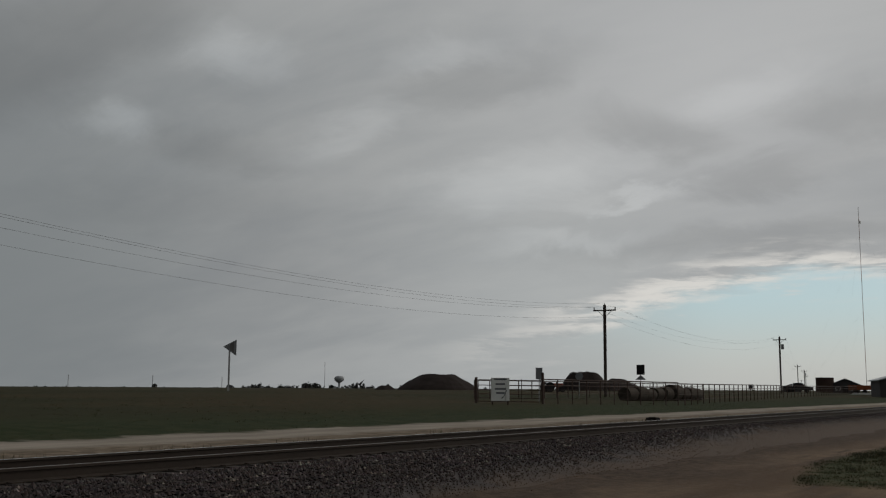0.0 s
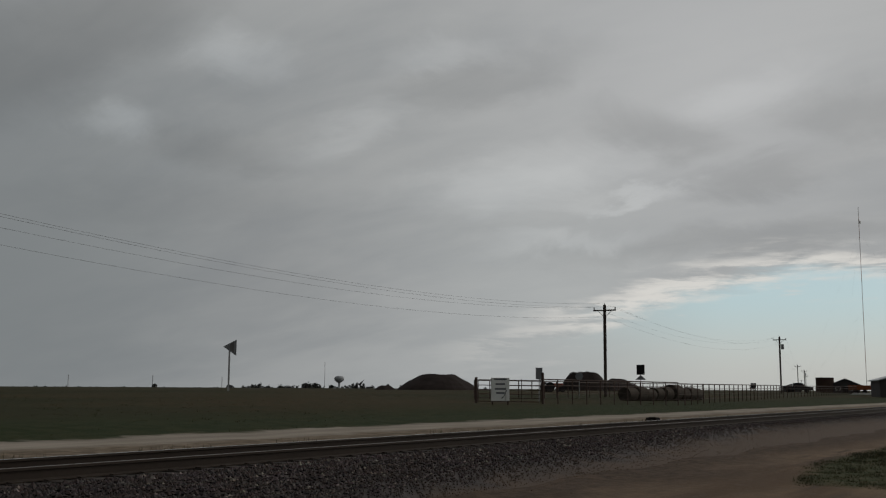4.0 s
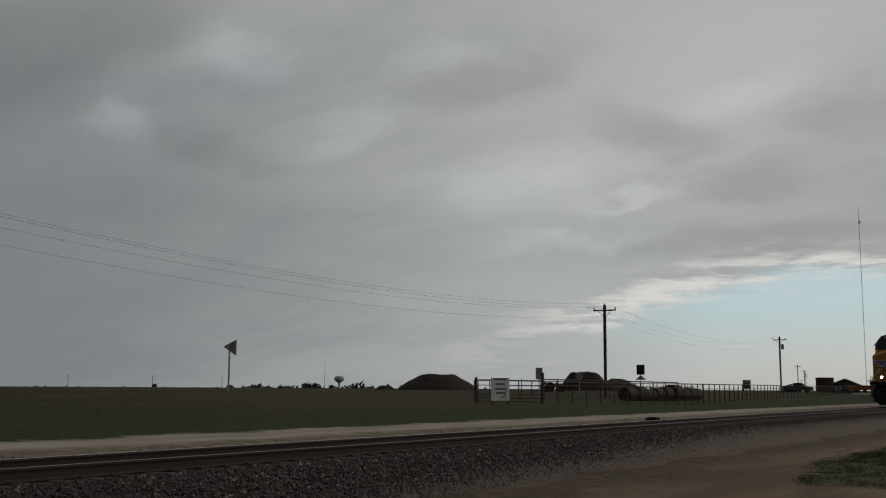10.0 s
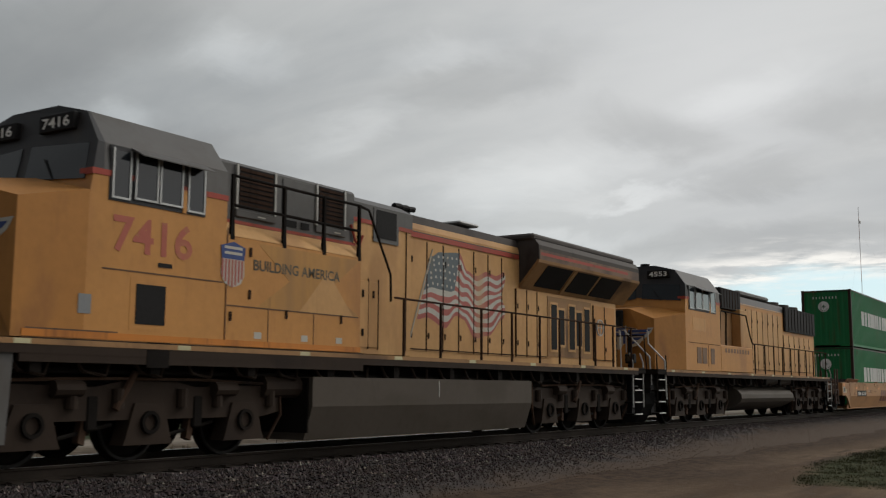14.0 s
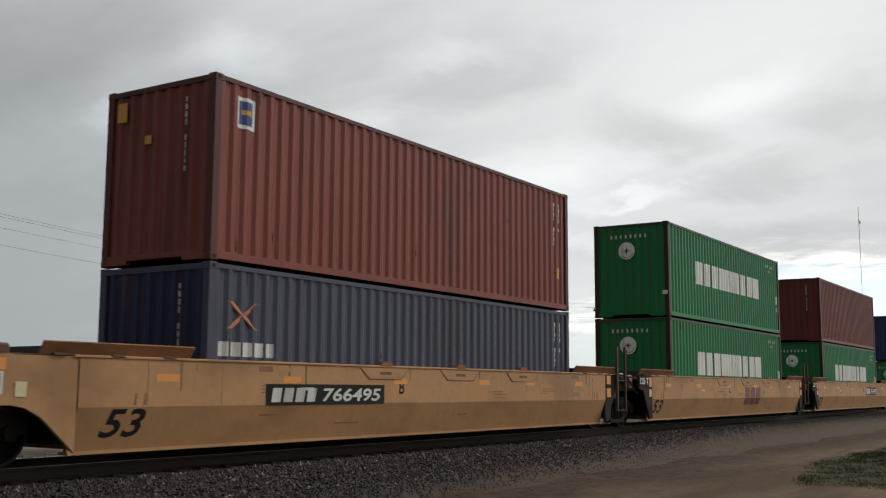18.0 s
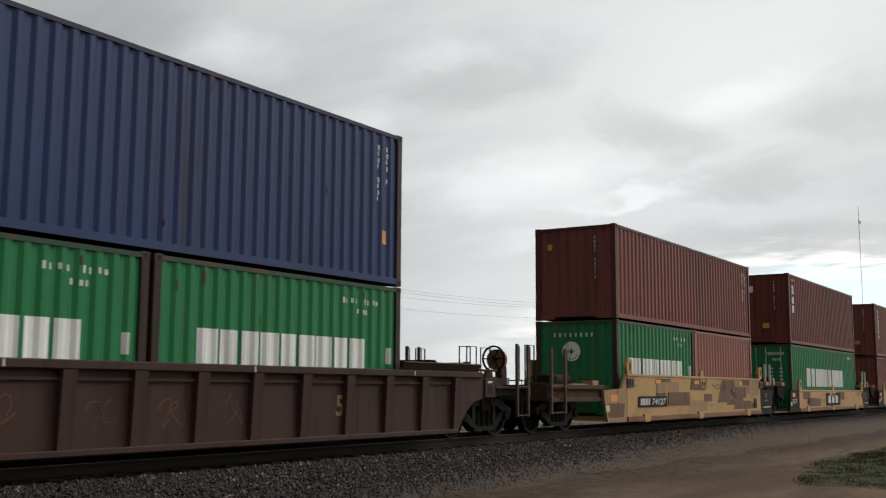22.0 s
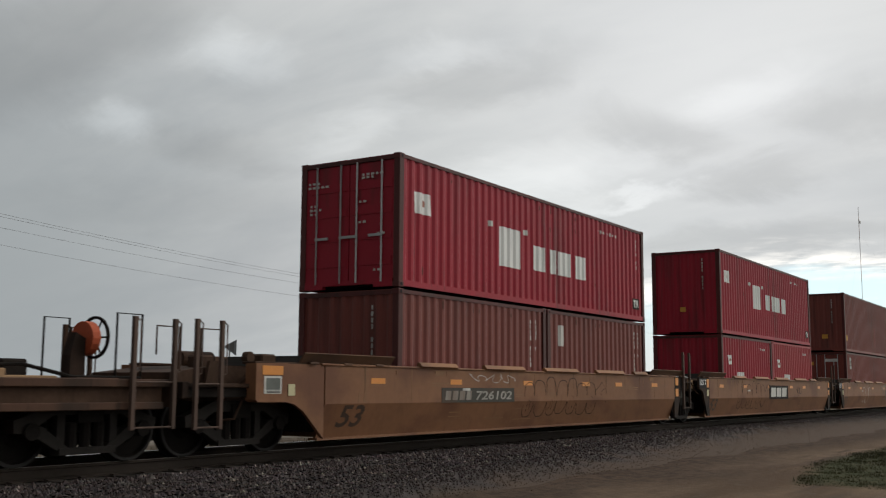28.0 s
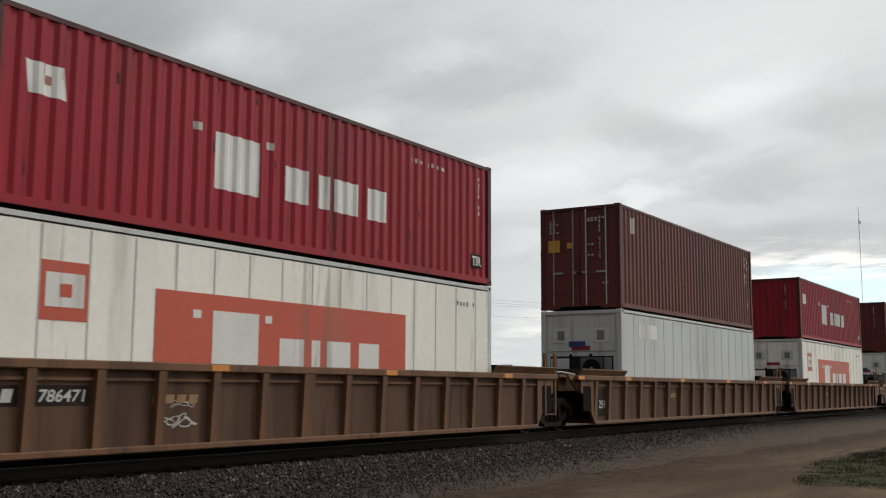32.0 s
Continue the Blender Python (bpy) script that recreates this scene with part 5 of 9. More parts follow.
def hand_brake(car, x, y, z, mat, wheel_mat, s=1):
    """hand brake on its stand; its wheel faces the car's end"""
    top = z + 0.62
    part("brake_stand", prism([(x - s * 0.13, z), (x + s * 0.14, z), (x + s * 0.13, top), (x - s * 0.04, top + 0.08), (x - s * 0.12, top - 0.25)], "y", y - 0.09, y + 0.09), STEEL_BROWN, car)
    part("gear_case", disc((x + s * 0.13 if s > 0 else x - 0.27, y, top), 0, 0.25, "x", 0.14, 18), mat, car)
    xw = x + s * 0.36
    w = part("brake_wheel", disc((xw - 0.02, y, top + 0.02), 0.275, 0.315, "x", 0.035, 28), wheel_mat, car)
    part("hub", disc((min(xw, x + s * 0.24), y, top + 0.02), 0, 0.055, "x", 0.13, 10), wheel_mat, w)
    for a in range(6):
        part("spoke", bar([(xw, y, top + 0.02), (xw, y + 0.28 * math.cos(a * 1.047), top + 0.02 + 0.28 * math.sin(a * 1.047))], 0.014, 5), wheel_mat, w)
    part("brake_chain", bar([(x + s * 0.1, y, top - 0.2), (x + s * 0.02, y + 0.1, z - 0.1), (x - s * 0.6, y + 0.12, z - 0.35)], 0.018, 5), wheel_mat, car)


def coupler_end(car, x, s, mat, brake=False, tank=False, orange=False):
    """end platform over a truck; s is -1 at the front end, 1 at the rear; x is the container's end"""
    X = lambda d: x + s * d
    part("draft_sill", box(X(2.2), X(5.2), -0.35, 0.35, 0.62, 0.94), STEEL_DARK, car)
    part("coupler", prism([(X(5.2), -0.14), (X(5.55), -0.2), (X(5.65), 0.02), (X(5.6), 0.2), (X(5.2), 0.14)], "z", 0.74, 0.98), STEEL_DARK, car)
    part("uncoupling_lever", bar([(X(5.15), -1.3, 0.82), (X(5.3), -1.1, 0.76), (X(5.3), -0.3, 0.86), (X(5.4), 0.0, 1.0)], 0.015, 5), STEEL_BROWN, car)
    part("end_body", prism([(X(2.2), 1.36), (X(3.9), 1.36), (X(4.9), 1.24), (X(4.9), 0.86), (X(2.2), 0.6)], "y", -0.86, 0.86), STEEL_BROWN, car)
    part("end_platform", box(X(3.7), X(5.15), -1.38, 1.38, 1.02, 1.08, 0.01), mat, car)
    part("end_beam", box(X(5.05), X(5.18), -1.42, 1.42, 0.86, 1.1, 0.01), mat, car)
    for y in (-1.28, 1.28):
        part("platform_beam", box(X(3.6), X(5.05), y - 0.05, y + 0.05, 0.88, 1.015), STEEL_DARK, car)
        part("deck_plate", box(X(2.3), X(3.7), y - 0.14, y + 0.14, 1.385, 1.425, 0.008), mat, car)
    part("bulkhead", prism([(X(2.2), 0.3), (X(2.4), 1.1), (X(1.6), 1.58), (X(1.4), 1.58), (X(2.0), 0.3)], "y", -1.2, 1.2), STEEL_DARK, car)
    ladder(car, X(4.72), -1.46, 0.42, 1.1, 0.50, LADDER_BROWN, 0.90)
    ladder(car, X(4.72), 1.46, 0.42, 1.1, 0.50, mat, 0.90)
    part("air_hose", bar([(X(5.1), -0.35, 0.8), (X(5.4), -0.42, 0.5), (X(5.5), -0.38, 0.40), (X(5.65), -0.3, 0.42)], 0.03, 6), BLACK, car)
    part("brake_pipe", bar([(X(2.4), -0.95, 1.30), (X(3.4), -1.0, 1.30), (X(3.7), -1.05, 0.98), (X(5.0), -0.6, 0.9)], 0.024, 6), mat, car)
    part("brake_pipe", bar([(X(3.2), -1.1, 1.12), (X(3.7), -1.2, 0.9), (X(3.9), -1.2, 0.55), (X(4.2), -0.9, 0.5)], 0.022, 6), STEEL_BROWN, car)
    part("brake_valve", box(X(3.85), X(4.15), -0.7, -0.4, 1.30, 1.52, 0.03), mat, car)
    part("brake_cylinder", bar([(X(2.8), 0.45, 1.49), (X(3.5), 0.45, 1.49)], 0.13, 12), mat, car)
    for xx in (3.55, 4.45):
        part("crossover_rail", bar([(X(xx), -0.55, 1.1), (X(xx), -0.55, 1.93), (X(xx + 0.45), -0.55, 1.93), (X(xx + 0.45), -0.55, 1.5)], 0.016, 6), mat, car)
    part("grab_iron", bar([(X(4.98), 1.3, 1.1), (X(4.98), 1.3, 1.95), (X(4.6), 1.3, 1.95), (X(4.6), 1.3, 1.1)], 0.018, 6), mat, car)
    part("release_valve", disc((X(3.3), -0.95, 1.5), 0, 0.09, "y", 0.12, 12), mat, car)
    part("valve_body", box(X(2.75), X(3.1), -1.0, -0.7, 1.38, 1.56, 0.03), mat, car)
    part("gear_bracket", prism([(X(3.9), 1.09), (X(4.3), 1.09), (X(4.22), 1.42), (X(3.98), 1.42)], "y", -0.98, -0.92), mat, car)
    if brake:
        hand_brake(car, X(4.6), 0.1, 1.42 if tank else 1.08, material("rusty_brake_gear", (0.33, 0.085, 0.035), 0.7, var=0.2) if orange else RIB_BROWN, STEEL_DARK, s)
    if tank:
        part("air_reservoir", bar([(X(3.2), 0.1, 1.74), (X(4.2), 0.1, 1.74)], 0.2, 14), mat, car)
        part("reservoir_stand", box(X(3.4), X(4.75), -0.1, 0.3, 1.36, 1.56, 0.02), mat, car)
        for xx in (3.45, 4.0):
            part("reservoir_strap", disc((X(xx), 0.1, 1.74), 0.2, 0.215, "x", 0.05, 14), STEEL_DARK, car)
    freight_truck(car, X(3.68))


def artic_end(car, x, s, mat, reach=3.45, truck=False):
    """end of a well that rests on a shared truck"""
    X = lambda d: x + s * d
    part("span_bolster", box(X(1.9), X(reach - 0.15), -0.85, 0.85, 0.86, 1.2, 0.02), STEEL_DARK, car)
    part("end_platform", box(X(1.7), X(reach - 0.1), -1.2, 1.2, 1.3, 1.37, 0.01), mat, car)
    part("platform_web", box(X(1.8), X(reach - 0.3), -1.05, -0.95, 0.98, 1.3), mat, car)
    part("side_bearing", box(X(reach - 0.62), X(reach - 0.42), -1.32, -1.2, 1.06, 1.32, 0.01), PATCH_TAN, car, "tan slotted bearing block")
    part("bearing_slot", box(X(reach - 0.55), X(reach - 0.49), -1.326, -1.321, 1.13, 1.25), BLACK, car)
    part("bulkhead", prism([(X(1.75), 0.3), (X(2.0), 1.1), (X(1.3), 1.55), (X(1.1), 1.55), (X(1.55), 0.3)], "y", -1.2, 1.2), STEEL_DARK, car)
    for k in range(3):
        part("air_pipe", bar([(X(1.9), -0.9 + 0.3 * k, 1.39), (X(2.5), -0.8 + 0.3 * k, 1.45 - 0.02 * k), (X(reach - 0.1), -0.9 + 0.35 * k, 1.41)], 0.022, 6), GALV if k == 0 else STEEL_DARK, car)
    part("valve_box", box(X(2.2), X(2.65), 0.1, 0.5, 1.37, 1.56, 0.02), mat, car)
    part("air_hose", bar([(X(reach - 0.3), -1.28, 1.38), (X(reach - 0.45), -1.36, 1.15), (X(reach - 0.75), -1.36, 0.95), (X(2.1), -1.3, 0.86)], 0.022, 6), STEEL_BROWN, car)
    if truck:
        freight_truck(car, X(reach), 0.48)


def side_text(car, text, x, z, h, mat, y=-1.503, tilt=0.0, width=None, shear=0.15):
    m = pose(x, y, z, 90 + tilt, 0, 0)
    return lettering(text, h, mat, car, m, "stencil", shear, width=width)


def side_bars(car, x0, x1, z0, z1, n, mat, y=-1.503, gap=0.25, name="name_block"):
    w = (x1 - x0) / n
    for i in range(n):
        a, b, k = x0 + i * w, x0 + i * w + w * (1 - gap), 0.2 * (z1 - z0)
        part(name, prism([(a, z0), (b, z0), (b + k, z1), (a + k, z1)], "y", y - 0.003, y + 0.002), mat, car)


def number_board(car, x0, x1, z0, z1, digits, y=-1.503, letters=4, plate=BLACK, ink=OLD_WHITE):
    """stencilled road number: worn letters as blocks, digits as digits"""
    part("number_plate_paint", box(x0 - 0.12, x1 + 0.12, y - 0.002, y + 0.002, z0 - 0.05, z1 + 0.06), plate, car)
    mid = x0 + (x1 - x0) * 0.42
    side_bars(car, x0, mid - 0.08, z0, z1, letters, ink, y - 0.004)
    side_text(car, digits, mid + 0.05, z0, z1 - z0, ink, y - 0.006, width=x1 - mid - 0.05)


TAN = paint("well_car_tan", (0.375, 0.193, 0.080), dirt=(0.255, 0.122, 0.050), amount=0.30, rough=0.55, streak=BLOTCHED, var=0.16)
TAN_PALE = paint("well_car_pale_tan", (0.358, 0.196, 0.090), dirt=(0.235, 0.125, 0.062), amount=0.34, rough=0.6, streak=BLOTCHED, var=0.16)
TAN_DULL = paint("well_car_dull_brown", (0.190, 0.088, 0.042), dirt=(0.110, 0.044, 0.024), amount=0.38, rough=0.6, streak=BLOTCHED, var=0.18)
RIB_DARK = paint("well_car_dark_brown", (0.052, 0.028, 0.023), dirt=(0.03, 0.018, 0.014), amount=0.4, rough=0.7, spec=0.18)
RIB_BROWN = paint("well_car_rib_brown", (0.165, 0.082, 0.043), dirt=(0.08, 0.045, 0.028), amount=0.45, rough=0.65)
# the rib brown, darkened for the shade that lies between the ribs
SHADED_WEB = paint("well_car_shaded_web", (0.105, 0.056, 0.032), dirt=(0.06, 0.03, 0.02), amount=0.5, rough=0.7)
FRAME_STEEL = material("truck_frame_steel", (0.017, 0.0145, 0.0125), 0.75, 0.0, 0.3, 2, 14, 0.2, dirt=(0.05, 0.036, 0.028), dirt_amount=0.3, dirt_stretch=(1, 1, 1), spec=0.12)
MUSTARD = paint("well_car_mustard", (0.400, 0.245, 0.098), dirt=(0.25, 0.135, 0.058), amount=0.3, rough=0.6, streak=BLOTCHED, var=0.15)
PATCH_BROWN = paint("touch_up_brown", (0.135, 0.072, 0.040), dirt=(0.08, 0.045, 0.03), amount=0.4, rough=0.65)
PATCH_TAN = paint("touch_up_tan", (0.300, 0.185, 0.098), dirt=(0.2, 0.12, 0.06), amount=0.3, rough=0.65)
GEAR_BROWN = paint("dusty_end_gear_brown", (0.115, 0.066, 0.042), dirt=(0.045, 0.027, 0.019), amount=0.5, rough=0.75, streak=BLOTCHED)
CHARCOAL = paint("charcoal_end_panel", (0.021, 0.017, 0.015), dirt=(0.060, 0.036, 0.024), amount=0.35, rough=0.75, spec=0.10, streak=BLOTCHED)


FLAP_TAN = paint("weathered_flap_tan", (0.26, 0.125, 0.055), dirt=(0.13, 0.065, 0.035), amount=0.4, rough=0.65, streak=BLOTCHED)
FLAP_BROWN = paint("weathered_flap_brown", (0.105, 0.055, 0.030), dirt=(0.05, 0.028, 0.019), amount=0.45, rough=0.7, streak=BLOTCHED)
PLATE_GREY = material("instruction_grey", (0.13, 0.14, 0.125), 0.6, var=0.25)
FADED_TAN = paint("faded_tan_paint", (0.395, 0.208, 0.088), dirt=(0.285, 0.14, 0.06), amount=0.4, rough=0.6, streak=BLOTCHED)
FADED_PLATE = paint("faded_number_plate", (0.050, 0.046, 0.038), dirt=(0.085, 0.050, 0.032), amount=0.4, rough=0.7, streak=BLOTCHED)
FADED_WHITE = material("faded_white_stencil", (0.30, 0.285, 0.25), 0.7, var=0.25, dirt=(0.15, 0.10, 0.07), dirt_amount=0.4)
GRIME_SMEAR = paint("dark_grime_smear", (0.125, 0.072, 0.040), dirt=(0.21, 0.108, 0.052), amount=0.7, rough=0.75, streak=(1.6, 1.0, 0.5))
FADED_BLACK = paint("faded_black_paint", (0.055, 0.034, 0.024), dirt=(0.12, 0.06, 0.035), amount=0.6)
FAINT_TEXT = paint("faint_brown_stencil", (0.185, 0.098, 0.050), dirt=(0.28, 0.145, 0.065), amount=0.45, rough=0.65, streak=BLOTCHED)
PALE_LABEL = material("pale_yellow_label", (0.50, 0.46, 0.28), 0.6, var=0.15)
SHIFT = 0.37   # the containers sit this much behind the middle of their wells


def smooth_well(mat, label, front="coupler", rear="coupler", truck_rear=False, brake_rear=False, orange=False, brake_front=False, marks=(True, False)):
    """deep well with a creased plate side; x = 0 at the front of its containers"""
    car = empty("well_car", label, "railcar", "well cars of the train")
    prof = [(-1.50, 1.40), (-1.50, 0.76), (-1.31, 0.20), (-1.25, 0.20), (-1.44, 0.76), (-1.44, 1.40)]
    ends = ((-SHIFT, -1, front), (L40 - SHIFT, 1, rear))
    fx = -SHIFT - (2.1 if front == "coupler" else 1.85)
    rx = L40 - SHIFT + (2.1 if rear == "coupler" else 1.85)
    for f in (1, -1):
        part("side_panel", prism([(y * f, z) for y, z in prof], "x", fx, rx), mat, car)
        part("top_chord", box(fx - 0.1, rx + 0.1, f * -1.52, f * -1.36, 1.385, 1.425, 0.01), mat, car)
        part("bottom_chord", box(fx, rx, f * -1.34, f * -1.16, 0.16, 0.2), mat, car)
        for x, s, kind in ends:
            X = lambda d: x + s * d
            if kind == "coupler":
                pr = [(X(2.12), 1.40), (X(3.06), 1.40), (X(3.06), 0.80), (X(2.85), 0.76), (X(2.62), 0.64), (X(2.12), 0.2)]
                bx = part("corner_box", prism([(X(3.064), 1.41), (X(3.78), 1.39), (X(3.78), 0.84), (X(3.72), 0.80), (X(3.064), 0.80)], "y", f * -1.515, f * -1.30), mat, car)
                if f == 1:
                    part("instruction_plate", box(X(3.2), X(3.6), -1.521, -1.516, 0.93, 1.20), OLD_WHITE, bx, "grey framed instruction plate")
                    part("plate_panel", box(X(3.24), X(3.56), -1.525, -1.522, 0.99, 1.17), PLATE_GREY, bx)
                    for k in range(2):
                        part("data_text", box(X(3.24), X(3.54), -1.525, -1.522, 0.945 + 0.02 * k, 0.955 + 0.02 * k), CHARCOAL, bx)
                    part("reflector", box(X(3.17), X(3.64), -1.522, -1.516, 1.22, 1.36), ORANGE, bx, "large faded orange reflector")
                    part("yellow_label", box(X(2.86), X(3.02), -1.504, -1.497, 0.90, 1.08), PALE_LABEL, car, "pale yellow label")
            else:
                pr = [(X(1.85), 1.40), (X(2.77), 1.40), (X(2.77), 1.05), (X(2.45), 0.98), (X(2.05), 0.22), (X(1.85), 0.22)]
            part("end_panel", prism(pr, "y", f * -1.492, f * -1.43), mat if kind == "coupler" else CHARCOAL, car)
            part("guide_flap", prism([(f * -1.42, 1.42), (f * -1.53, 1.575), (f * -1.50, 1.59), (f * -1.38, 1.42)], "x", X(2.65), X(0.15)), FLAP_TAN if mat is not TAN_DULL else FLAP_BROWN, car, "weathered hinged flap")
            for d in (0.5, 1.4, 2.3):
                part("flap_hinge", box(X(d), X(d + 0.22), f * -1.535, f * -1.47, 1.405, 1.44, 0.006), FLAP_BROWN, car)
    for x in (-1.6, 2.0, 6.1, 10.2, 13.4):
        part("floor_beam", box(x - 0.2, x + 0.2, -1.28, 1.28, 0.18, 0.30), mat, car)
    for x, s, kind in ends:
        X = lambda d: x + s * d
        if kind == "coupler":
            coupler_end(car, x, s, STEEL_BROWN if mat is TAN_DULL else GEAR_BROWN, brake=(brake_rear and s == 1) or (brake_front and s == -1), tank=(brake_front and s == -1) or (brake_rear and s == 1 and mat is TAN_DULL), orange=orange)
        else:
            artic_end(car, x, s, STEEL_BROWN, 3.455, truck_rear and s == 1)
            if s == 1:
                for z in (1.15, 0.83):
                    part("reflector", box(X(1.95), X(2.18), -1.500, -1.493, z, z + 0.22), ORANGE, car, "square orange reflector")
                ladder(car, X(2.76), -1.54, 0.46, 1.28, 0.53, LADDER_BROWN, 0.85)
                part("valve_case", box(X(2.55), X(3.1), -1.28, -1.05, 0.78, 1.18, 0.02), VALVE_GREY, car, "grey-green valve case behind the ladder")
                part("valve_cover", disc((X(2.85), -1.30, 1.0), 0, 0.10, "y", 0.05, 14), VALVE_GREY, car)
            else:
                part("load_plate", box(X(1.87), X(2.75), -1.499, -1.493, 1.07, 1.38), BLACK, car)
                side_text(car, "125 T", X(2.72), 1.17, 0.17, WHITE, -1.503, shear=0.0, width=0.60)
                part("reflector", box(X(1.89), X(2.08), -1.504, -1.499, 1.10, 1.36), ORANGE, car, "square orange reflector")
                part("yellow_label", box(X(1.9), X(2.06), -1.500, -1.493, 0.83, 1.03), PALE_LABEL, car, "pale yellow label")
    for x in (-1.2, 1.4, 4.4, 7.4, 9.4, 11.9):
        part("reflector", box(x, x + 0.42, -1.504, -1.499, 1.10, 1.20), ORANGE, car, "faded orange reflector")
    if mat is not TAN_DULL:
        for x in (3.4, 5.95, 8.55):
            a = part("access_plate", prism([(x, 1.375), (x + 1.45, 1.375), (x + 1.2, 1.19), (x + 0.25, 1.19)], "y", -1.512, -1.498), mat, car)
            part("plate_edge", prism([(x - 0.03, 1.38), (x + 0.24, 1.17), (x + 1.21, 1.17), (x + 1.48, 1.38), (x + 1.46, 1.38), (x + 1.2, 1.182), (x + 0.25, 1.182), (x - 0.01, 1.38)], "y", -1.507, -1.498), PATCH_BROWN, a)
            part("data_text", box(x + 0.55, x + 0.9, -1.515, -1.513, 1.26, 1.31), PATCH_BROWN, a)
            part("lid_clip", prism([(x + 0.55, 1.42), (x + 0.92, 1.42), (x + 0.86, 1.49), (x + 0.62, 1.49)], "y", -1.53, -1.42), material("clip_orange_brown", (0.22, 0.085, 0.04), 0.6), car)
    else:
        for x, w in ((0.3, 1.3), (2.7, 1.7), (5.4, 1.7), (8.2, 1.7), (10.6, 0.9)):
            part("hinge_plate", prism([(-1.44, 1.425), (-1.53, 1.405), (-1.575, 1.43), (-1.50, 1.505), (-1.46, 1.50)], "x", x, x + w), FLAP_TAN, car, "flat weathered flap")
    for x in (-0.45, 0.85, 1.25, 11.0, 11.75):
        part("hinge_plate", box(x, x + 0.3, -1.506, -1.499, 1.27, 1.35), FAINT_TEXT if x in (0.85, 11.75) else mat, car)
    for x in (-1.35, 0.05, 12.1, 12.9):
        part("weld_seam", box(x, x + 0.014, -1.5015, -1.499, 0.77, 1.38), FAINT_TEXT, car)
    if marks[0]:
        side_text(car, "53", -2.05, 0.36, 0.40, BLACK if mat is not TAN_DULL else FADED_BLACK, -1.366, 19, shear=0.2, width=0.72)
    if marks[1]:
        side_text(car, "53", 13.0, 0.40, 0.34, BLACK if mat is not TAN_DULL else FADED_BLACK, -1.380, 19, shear=0.1, width=0.40)
    rng = random.Random(len(label) * 7 + int(marks[0]))
    for k in range(9):
        x, z, n = rng.uniform(-0.8, 12.2), rng.uniform(0.86, 1.12), rng.choice((1, 2, 2, 3))
        w = rng.uniform(0.25, 0.8)
        for i in range(n):
            part("data_text", box(x, x + w * rng.uniform(0.7, 1), -1.5025, -1.499, z - 0.05 * i, z - 0.05 * i + 0.018), FAINT_TEXT, car)
    for k in range(4 if mat is not TAN_DULL else 0):
        x, w = rng.uniform(0.5, 11.0), rng.uniform(0.5, 1.5)
        part("touched_up_paint", box(x, x + w, -1.5015 - 0.0002 * k, -1.498, 0.78, rng.uniform(0.95, 1.3)), FADED_TAN, car)
    for k in range(10):
        x, z, w2 = rng.uniform(-2.0, 13.6), rng.uniform(0.85, 1.2), rng.uniform(0.02, 0.06)
        part("grime_smear", prism([(x, 1.38), (x + w2, 1.38), (x + w2 * 0.8, z + 0.05), (x + w2 * 0.45, z)], "y", -1.5022, -1.499), GRIME_SMEAR, car)
    for x in (-1.55, 13.0):
        for k in range(2):
            xx = x + 0.16 * k
            part("scrape", prism([(xx, 0.94), (xx + 0.03, 0.95), (xx + 0.02, 0.78), (xx - 0.03, 0.78)], "y", -1.5025, -1.499), FAINT_TEXT, car)
    for k in range(3):
        x, n = rng.uniform(0.2, 11.5), rng.choice((1, 2))
        for i in range(n):
            z0 = rng.uniform(0.34, 0.6)
            part("data_text", prism([(-1.5 + (0.76 - z) * 0.3393 - 0.002 - d, z) for d, z in ((0, z0), (0.002, z0), (0.002, z0 + 0.022), (0, z0 + 0.022))], "x", x, x + rng.uniform(0.3, 0.9)), FAINT_TEXT, car)
    part("tie_down", box(1.85, 2.15, -1.508, -1.498, 0.98, 1.03, 0.004), OLD_WHITE, car)
    return car


